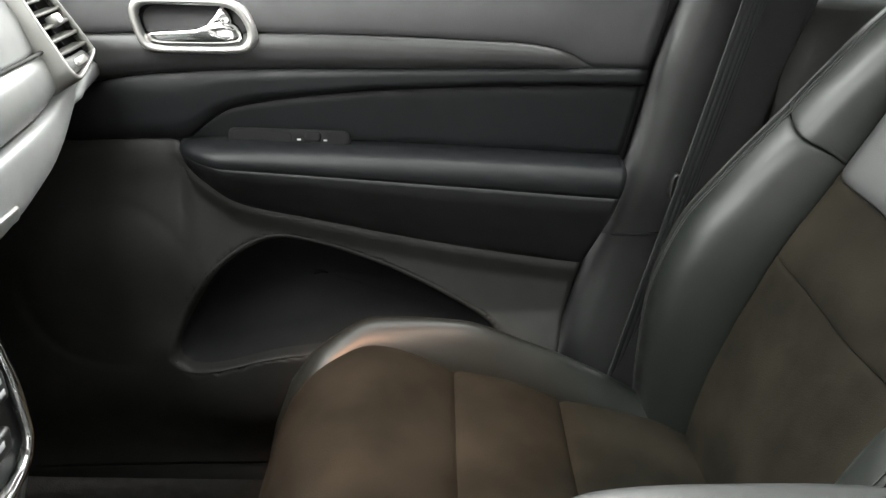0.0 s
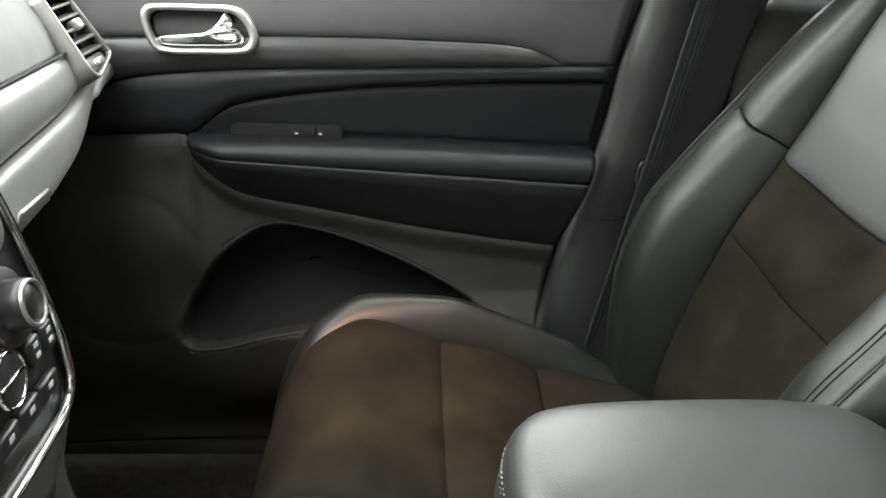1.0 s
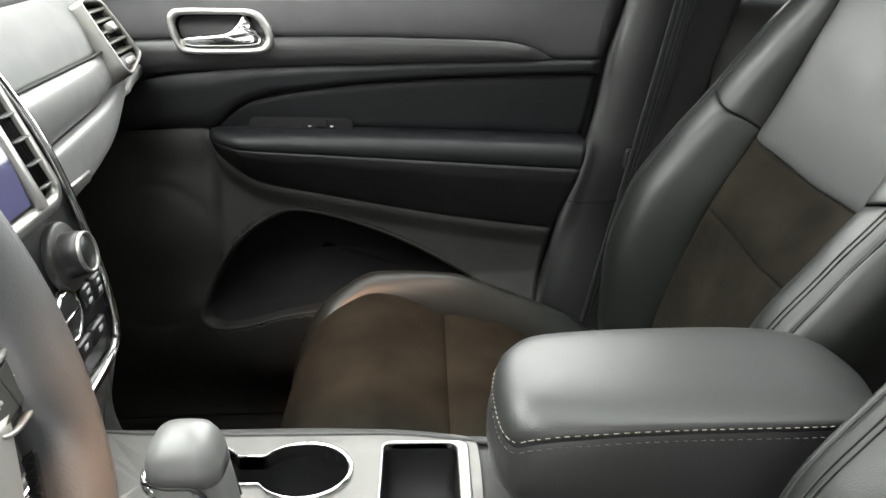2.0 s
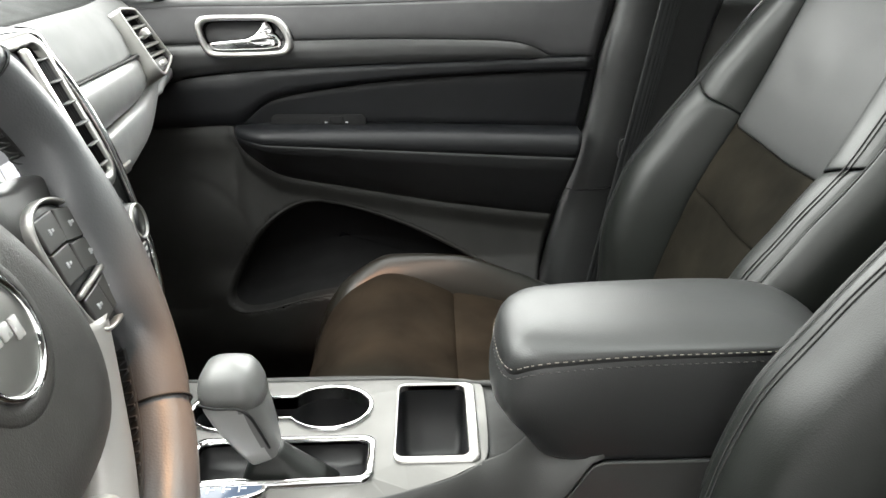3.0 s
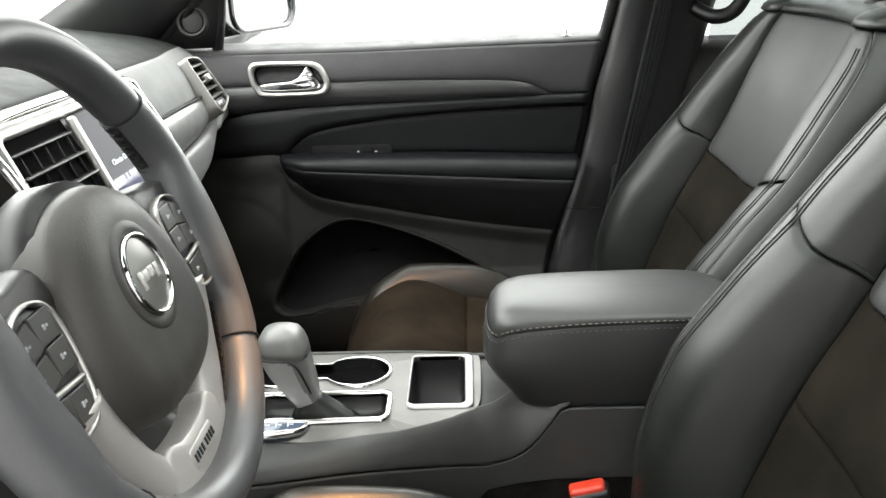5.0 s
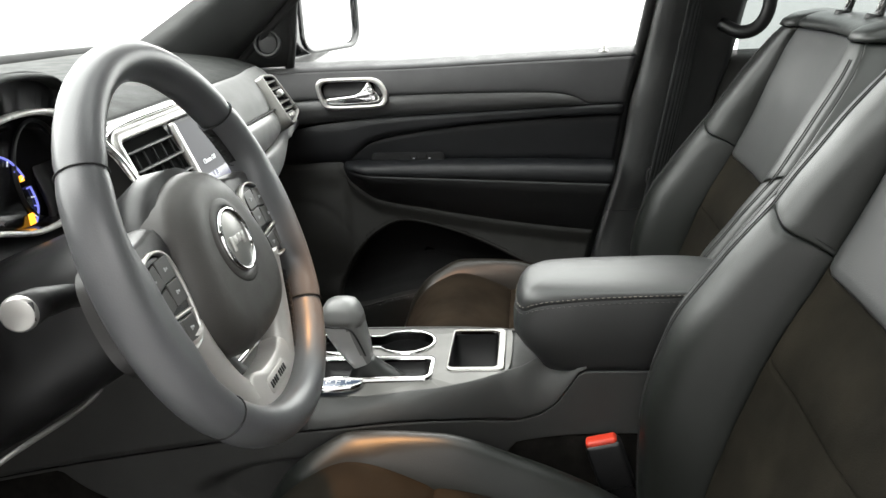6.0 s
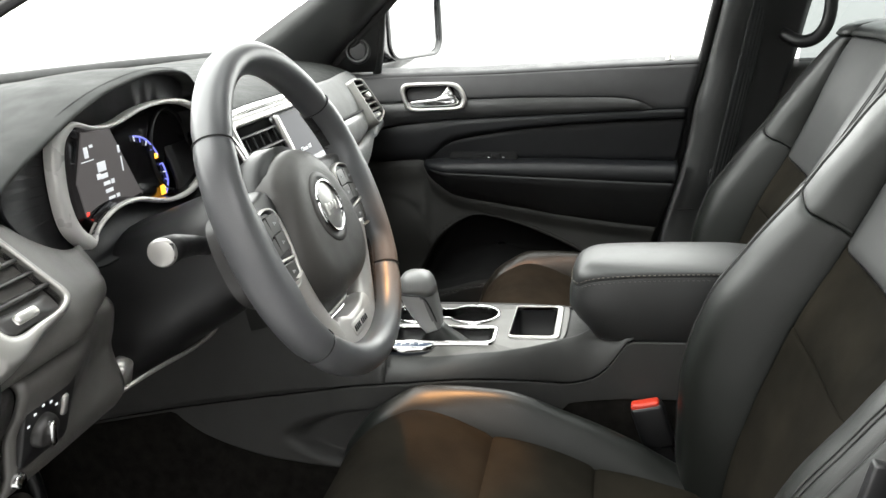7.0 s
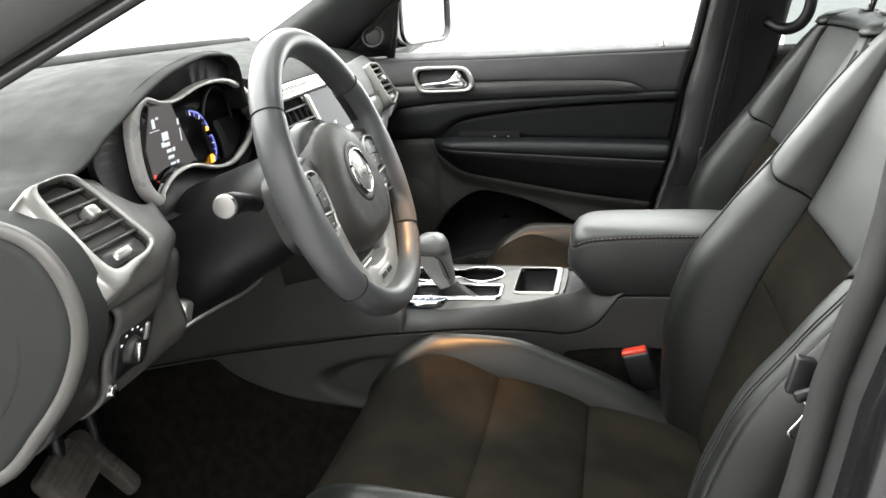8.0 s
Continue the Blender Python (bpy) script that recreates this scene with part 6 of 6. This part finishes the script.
# the apron between stack and console deck
mk("stack_apron", *grid([[(-0.243, y * (1 - 0.25 * t), 0.893 - 0.05 * t) for y in np.linspace(-0.110, 0.185, 16)] for t in np.linspace(0, 1, 6)], flip=True), M_DECK, dash, "satin grey apron below the centre stack", solid=0.006)
s, yb = 1, 0.123
mk("stack_cheek", *grid([[(-0.243 + 0.05 * t**3 * (1 - u) - 0.30 * u, s * (0.188 - (0.188 - yb) * (1 - (1 - t) ** 2)), 0.905 - 0.105 * t - 0.02 * u) for u in np.linspace(0, 1, 8)] for t in np.linspace(0, 1, 12)], flip=True), M_CONSOLE, dash, "grey plastic flank below the stack", solid=0.005)
tunnel_top = curve_fn([(-0.62, 1.0), (-0.30, 1.0), (-0.262, 0.975), (-0.246, 0.930), (-0.225, 0.892), (-0.195, 0.870), (-0.149, 0.857)])
rows = []
for x in np.linspace(-0.62, -0.149, 60):
    zs_, zt, k = seam(x) + 0.0015, tunnel_top(x), smooth(-0.19, -0.29, x)
    row = []
    for t in np.linspace(0, 1, 26):
        z_ = zs_ + (zt - zs_) * t
        yr = deck_edge(x) + 0.001 + (driver_wall(x) - deck_edge(x)) * max(0.0, 1 - t ** 2.2) ** 0.5
        yf = 0.1408 - 0.004 * smooth(0.80, 0.90, z_) + 0.004 * smooth(0.92, 1.0, z_)
        row.append((x, -(yr + (yf - yr) * k) - 0.0008, z_))
    rows.append(row)
mk("tunnel_side", *grid(rows, flip=True), M_SIDE, dash, "grey plastic tunnel side below the stack", solid=-0.003)

# ---- steering wheel ----
WC = Vector((-0.157, -0.334, 1.113))
TW = radians(20.7)
WU, WS, WN = Vector((-math.sin(TW), 0, math.cos(TW))), Vector((0, 1, 0)), Vector((math.cos(TW), 0, math.sin(TW)))
WM = axes(WC, WS, WU, WN)
RW = 0.1635
wheel = thing("steering_wheel", WC, "black leather steering wheel with silver lower spokes and round emblem", "steering wheel")


def rim_point(deg, rr, d):
    a = radians(deg)
    return WM @ Vector(((RW + rr) * math.cos(a), (RW + rr) * math.sin(a), d))


def rim_part(a0, a1, mat, label, fat=1.0):
    rows = []
    n = max(6, int((a1 - a0) / 4))
    for k in range(n + 1):
        a = a0 + (a1 - a0) * k / n
        e = min(k, n - k)
        sh = 0.94 if e == 0 else 1.0
        am = a if a < 90 else 180 - a
        rest = 0.014 * smooth(-30, -18, am) * smooth(18, 4, am) if fat > 1 else 0.0
        rows.append([rim_point(a, 0.0168 * fat * sh * math.cos(q) - rest * max(0.0, -math.cos(q)) ** 0.7, 0.0185 * fat * sh * math.sin(q)) for q in np.linspace(0, 2 * math.pi, 20, endpoint=False)])
    return mk("rim_section", *grid(rows, closed=True, flip=True), mat, wheel, label)


SEAMS = (-42, 35, 145, 222)
rim_part(35, 145, M_WHEEL, "smooth black leather rim top")
r_r = rim_part(-42, 35, M_WHEEL, "perforated black leather rim side", 1.04)
r_l = rim_part(145, 222, M_WHEEL, "perforated black leather rim side", 1.04)
rim_part(222, 318, M_WHEEL, "smooth black leather rim bottom")
for sm_ in SEAMS:
    mk("rim_seam", *tube([rim_point(sm_, 0.0172 * math.cos(q), 0.0189 * math.sin(q)) for q in np.linspace(0, 2 * math.pi, 24, endpoint=False)], 0.0007, 5, True), M_RUBBER, wheel)
# laced stitching along the inner front edge of the rim
for a0, a1 in ((-64, -25), (11, 34), (146, 169), (205, 244)):
    zig = []
    for k, a in enumerate(np.arange(a0, a1, 1.35)):
        for deg, da in ((196, 0.0), (214, 0.5), (232, 0.9)) if k % 2 == 0 else ((232, 0.0), (214, 0.5), (196, 0.9)):
            zig.append(rim_point(a + da, 0.0175 * math.cos(radians(deg)), 0.0193 * math.sin(radians(deg))))
    mk("lacing", *tube(zig, 0.0010, 6), M_RUBBER, wheel, "black laced stitching")
    rows = [[rim_point(a, 0.01765 * math.cos(radians(q)), 0.01945 * math.sin(radians(q))) for q in np.linspace(190, 245, 7)] for a in np.linspace(a0 - 0.5, a1 + 0.5, 24)]
    mk("lacing_strip", *grid(rows, flip=True), M_RUBBER, wheel, "dark strip under the lacing", solid=0.0004)

# airbag cover
half = [(0.0, 0.063), (0.032, 0.058), (0.056, 0.044), (0.073, 0.020), (0.085, -0.010), (0.089, -0.036), (0.083, -0.061), (0.066, -0.081), (0.038, -0.0915), (0.0, -0.0945)]
cov = [(p.x, p.y) for p in spline([(a, b, 0) for a, b in half] + [(-a, b, 0) for a, b in half[-2:0:-1]], 80, True)][::-1]
hub = mk("airbag_cover", *pad(cov, WM @ pose(0, 0, -0.004), 0.023, 0.36, 10, 0.03), M_HUB, wheel, "dark grey grained airbag cover")
em = WM @ pose(0, -0.006, 0.0165)
circ = lambda r, n=40: [(r * math.cos(a), r * math.sin(a)) for a in np.linspace(0, 2 * math.pi, n, endpoint=False)]
mk("emblem_dish", *frame_ring(circ(0.0385), circ(0.0275), em, 0.0035, 0.012), M_HUB, hub)
e1 = mk("emblem", *disc(0.0265, em @ pose(0, 0, 0.0015), 0.003, 40, 0.08), M_VENT, hub, "satin grey round emblem")
mk("emblem_ring", *frame_ring(circ(0.0285), circ(0.0258), em, 0.0065, 0.006), M_CHROME, hub, "chrome emblem ring")
for dx_, dy_, w_, h_ in ((-0.0125, -0.0015, 0.0045, 0.013), (-0.005, 0.0, 0.007, 0.0075), (0.004, 0.0, 0.007, 0.0075), (0.0125, -0.002, 0.006, 0.0105)):
    mk("emblem_mark", *box(w_, h_, 0.002, em @ pose(dx_, dy_, 0.0052), 0.001, 2), M_RING, e1, "bright raised mark")
for dx_, h_ in ((0.0, 0.012), (0.0045, 0.009), (0.009, 0.012)):
    mk("cover_mark", *box(0.0016, h_, 0.0008, WM @ pose(0.026 + dx_, -0.070, 0.0150, -14, 0, 0), 0.0003, 1), M_BLACK, hub)

# spokes
for s in (-1, 1):
    def turned(pts):
        out_ = [(p.x, p.y) for p in spline([(s * a, b, 0) for a, b in pts], 48, True)]
        return out_ if s < 0 else out_[::-1]

    sk = mk("side_spoke", *pad(turned([(0.070, 0.034), (0.110, 0.038), (0.150, 0.034), (0.163, 0.006), (0.160, -0.034), (0.138, -0.054), (0.100, -0.058), (0.070, -0.050)]), WM @ pose(0, 0, -0.020), 0.020, 0.14, 5, 0.012), M_DASH_LOW, wheel, "dark grey side spoke")
    pod = turned([(0.092, 0.012), (0.107, 0.022), (0.129, 0.018), (0.148, 0.000), (0.153, -0.024), (0.143, -0.046), (0.119, -0.052), (0.099, -0.045), (0.091, -0.016)])
    pc = (sum(a for a, b in pod) / 48, sum(b for a, b in pod) / 48)
    pod_o = [(pc[0] + (a - pc[0]) * 1.085, pc[1] + (b - pc[1]) * 1.075) for a, b in pod]
    mk("button_bezel", *frame_ring(pod_o, pod, WM @ pose(0, 0, 0.001), 0.005, 0.006), M_SILVER, sk, "silver button surround")
    mk("button_pod", *pad(pod, WM @ pose(0, 0, -0.001), 0.004, 0.06, 3), M_BLACK, sk)
    for bx, by, bw, bh, rot in ((0.1035, 0.0135, 0.020, 0.0165, 0), (0.1265, 0.0105, 0.022, 0.0165, -12), (0.1025, -0.0055, 0.019, 0.0165, 0), (0.1305, -0.0085, 0.030, 0.0150, -8), (0.1085, -0.0335, 0.019, 0.0165, 4), (0.1300, -0.0310, 0.020, 0.0165, 8)):
        bx, by = bx + 0.0015, by - 0.005
        bt = mk("button", *box(bw * 1.10, bh * 1.10, 0.0040, WM @ pose(s * bx, by, 0.0040, 0, 0, s * rot), 0.0008, 2), M_KEY, sk, smooth=False)
        for mx_, mw_, mh_ in ((-0.0016, 0.0022, 0.0034), (0.0016, 0.0026, 0.0018)):
            mk("button_mark", *box(mw_, mh_, 0.0006, WM @ pose(s * bx + mx_, by, 0.0062), 0.0002, 1), M_ICON, bt)
    mk("pod_bar", *box(0.052, 0.0035, 0.004, WM @ pose(s * 0.1220, -0.0250, 0.0055, 0, 0, s * 5), 0.0012, 2), M_SILVER, sk, "silver divider between the buttons")
    # lower spoke: silver bar that curves to the foot of the rim
    inn = spline([(s * 0.083, -0.040, 0.002), (s * 0.069, -0.075, -0.003), (s * 0.051, -0.103, -0.007), (s * 0.028, -0.122, -0.009)], 16)
    out = spline([(s * 0.120, -0.046, 0.002), (s * 0.103, -0.082, -0.003), (s * 0.083, -0.118, -0.007), (s * 0.056, -0.151, -0.010)], 16)
    rings = []
    for p, q in zip(inn, out):
        mid = (p + q) / 2
        rings.append([WM @ v_ for v_ in (p + Vector((0, 0, -0.016)), p + Vector((0, 0, -0.003)), p.lerp(q, 0.10) + Vector((0, 0, 0.001)), p.lerp(q, 0.3) + Vector((0, 0, 0.004)), mid + Vector((0, 0, 0.005)), p.lerp(q, 0.8) + Vector((0, 0, 0.004)), p.lerp(q, 0.95) + Vector((0, 0, 0.0005)), q + Vector((0, 0, -0.003)), q + Vector((0, 0, -0.016)))])
    if s > 0:
        rings = [r[::-1] for r in rings]
    ls = mk("lower_spoke", *loft(rings), M_SPOKE, wheel, "satin silver lower spoke")
half = [(0.0, -0.1165), (0.024, -0.1150), (0.044, -0.1100), (0.062, -0.128), (0.058, -0.148), (0.030, -0.1555), (0.0, -0.157)]
foot = [(p.x, p.y) for p in spline([(a, b, 0) for a, b in half] + [(-a, b, 0) for a, b in half[-2:0:-1]], 44, True)][::-1]
ft = mk("spoke_foot", *pad(foot, WM @ pose(0, 0, -0.016), 0.012, 0.12, 4, 0.008), M_SPOKE, wheel, "satin silver spoke foot")
mk("spoke_badge", *pad([(a, b - 0.133) for a, b in rrect(0.050, 0.016, 0.005, 3)], WM @ pose(0, 0, -0.0045), 0.0016, 0.08, 2), M_SPOKE, ft, "satin silver plate with raised lettering")
for k in range(8):
    mk("badge_bar", *box(0.0030, 0.006, 0.0008, WM @ pose(-0.0195 + 0.0050 * k + 0.003 * (k > 3), -0.133, -0.0026), 0.0002, 1), M_BLACK, ft)

# ---- steering column and its stalk ----
col = thing("steering_column", (-0.27, -0.33, 1.06), "black plastic steering column shroud with a stalk", "steering column")
rings = []
for t, hw, hh, dz in ((0.0, 0.052, 0.046, 0.0), (0.02, 0.066, 0.058, -0.004), (0.06, 0.074, 0.064, -0.010), (0.12, 0.078, 0.070, -0.016), (0.18, 0.084, 0.078, -0.020), (0.26, 0.092, 0.085, -0.022)):
    c0 = WC - WN * (0.045 + t) + Vector((0, 0, dz))
    rings.append([c0 + WS * (hw * math.copysign(abs(math.cos(a)) ** 0.7, math.cos(a))) + WU * (hh * math.copysign(abs(math.sin(a)) ** 0.7, math.sin(a))) for a in np.linspace(0, 2 * math.pi, 32, endpoint=False)])
mk("column_shroud", *loft(rings), M_BLACK, col, "black plastic column shroud")
mk("column_boss", *loft([[WC - WN * t + WS * (r * math.cos(a)) + WU * (r * math.sin(a)) for a in np.linspace(0, 2 * math.pi, 28, endpoint=False)] for t, r in ((0.006, 0.07), (0.03, 0.074), (0.055, 0.065))]), M_BLACK, col)
stalk = mk("stalk", *tube([(-0.245, -0.385, 1.085), (-0.24, -0.43, 1.100), (-0.236, -0.475, 1.111), (-0.235, -0.498, 1.113)], [0.009, 0.0095, 0.012, 0.014], 16), M_BLACK, col, "black turn signal stalk")
sc = axes((-0.235, -0.499, 1.113), (1, 0.15, 0), (0, 0, 1), (0.15, -1, 0.05))
mk("stalk_cap", *disc(0.0135, sc, 0.005, 24, 0.2), M_SILVER, stalk, "pale grey stalk end cap")
mk("stalk_mark", *box(0.006, 0.014, 0.001, sc @ pose(0.009, 0.002, 0.004), 0.0004, 1), M_BLACK, stalk)
mk("column_gaiter", *loft([[(-0.385 + 0.03 * t, -0.31 + (0.100 - 0.015 * t) * math.cos(a), 1.028 + (0.058 - 0.008 * t) * math.sin(a) + 0.003 * (k % 2)) for a in np.linspace(0, 2 * math.pi, 32, endpoint=False)] for k, t in enumerate((0, 0.4, 0.8, 1.2, 1.6, 2.0, 2.4))]), M_RUBBER, col, "ribbed black gaiter behind the column")
cab = mk("column_cable", *tube(spline([(-0.33, -0.46, 0.955), (-0.31, -0.43, 0.965), (-0.285, -0.375, 0.972), (-0.270, -0.352, 0.985), (-0.275, -0.345, 1.0)], 20), 0.0025, 8), M_VENT, col, "pale cable loop under the column")
mk("wire_clip", *box(0.02, 0.022, 0.034, pose(-0.335, -0.44, 0.968, 10, 20, 0), 0.006, 2), M_SILVER, col, "pale connector under the column")

# ---- pedals ----
for nm, x_, y, z, wd, lab in (("brake_pedal", -0.615, -0.335, 0.668, 0.10, "worn brake pedal on a black arm over the footwell"), ("accelerator_pedal", -0.63, -0.225, 0.625, 0.030, "grey accelerator pedal hanging in the footwell")):
    ped = thing(nm, (x_, y, z), lab, "pedal")
    pmx = axes((x_, y, z), (0, 1, 0), (-0.55, 0, 0.83), (0.83, 0, 0.55)) @ pose(0, 0, 0, 0, 0, 14)
    pp = mk("pedal_pad", *pad(rrect(wd, 0.075 if wd > 0.06 else 0.14, 0.012, 4), pmx, 0.014, 0.1, 4, 0.006), M_PEDAL, ped, "worn rubber pedal pad")
    for k in range(5):
        mk("pad_rib", *box(wd * 0.8, 0.004, 0.004, pmx @ pose(0, -0.022 + 0.011 * k, 0.0145), 0.001, 1), M_PEDAL, pp)
    mk("pedal_arm", *tube(spline([(x_ - 0.008, y, z), (x_ - 0.02, y + 0.015, z + 0.06), (x_ - 0.05, y + 0.02, z + 0.14), (x_ - 0.12, y + 0.02, z + 0.24)], 12), 0.012, 8), M_BLACK, ped, "black steel pedal arm")

# ---- seat belt on the passenger pillar ----
belt = thing("seat_belt", (0.42, 0.70, 0.9), "black seat belt webbing hanging on the passenger side pillar", "seat belt")
rows = []
for t in np.linspace(0, 1, 26):
    z = 1.50 - 0.95 * t
    xb = 0.505 - 0.189 * t
    rows.append([(xb - 0.048 + 0.036 * u + 0.003 * math.sin(u * 3), 0.684 + 0.024 * t + 0.026 * u + 0.002 * math.sin(9 * t + u) + 0.0007 * math.cos(u * 10 * math.pi), z) for u in np.linspace(0, 1, 31)])
mk("webbing", *grid(rows, flip=False), M_BELT, belt, "black woven webbing", solid=0.0014)
lt = axes((0.350, 0.712, 0.918), (1, 0, -0.1), (0.1, 0, 1), (0, -1, 0))
mk("latch_stop", *join(frame_ring(rrect(0.022, 0.036, 0.008, 4), rrect(0.014, 0.026, 0.005, 4), lt, 0.006, 0.004)), M_BLACK, belt, "black belt latch plate")

# grab handle of the rear door, seen past the passenger seat
grab = thing("grab_handle", (0.55, 0.70, 1.22), "black curved grab handle on the pillar behind the passenger seat", "handle")
mk("grip_bar", *tube(spline([(0.475, 0.725, 1.205), (0.505, 0.70, 1.190), (0.535, 0.69, 1.200), (0.553, 0.69, 1.235), (0.556, 0.70, 1.30), (0.552, 0.72, 1.36)], 24), 0.013, 10), M_BLACK, grab)

# ---- driver side middle pillar and belt hook ----
pil_d, _e = mid_pillar("pillar_middle_driver", -1, "dark grey middle pillar with black seal beside the driver seat", 0.004)
hook = thing("belt_hook", (0.30, -0.69, 0.98), "black belt anchor with a bright wire hook beside the driver seat", "hook")
mk("anchor_body", *join(box(0.015, 0.010, 0.030, pose(0.299, -0.700, 1.036, 0, 14, 0), 0.002, 2), box(0.022, 0.012, 0.010, pose(0.305, -0.702, 1.024, 0, -20, 0), 0.002, 1)), M_BLACK, hook)
mk("wire_hook", *tube(spline([(0.299, -0.700, 1.022), (0.304, -0.704, 1.012), (0.299, -0.706, 1.002), (0.292, -0.706, 0.992), (0.296, -0.704, 0.986)], 16), 0.0011, 8), M_CHROME, hook, "bright wire hook")
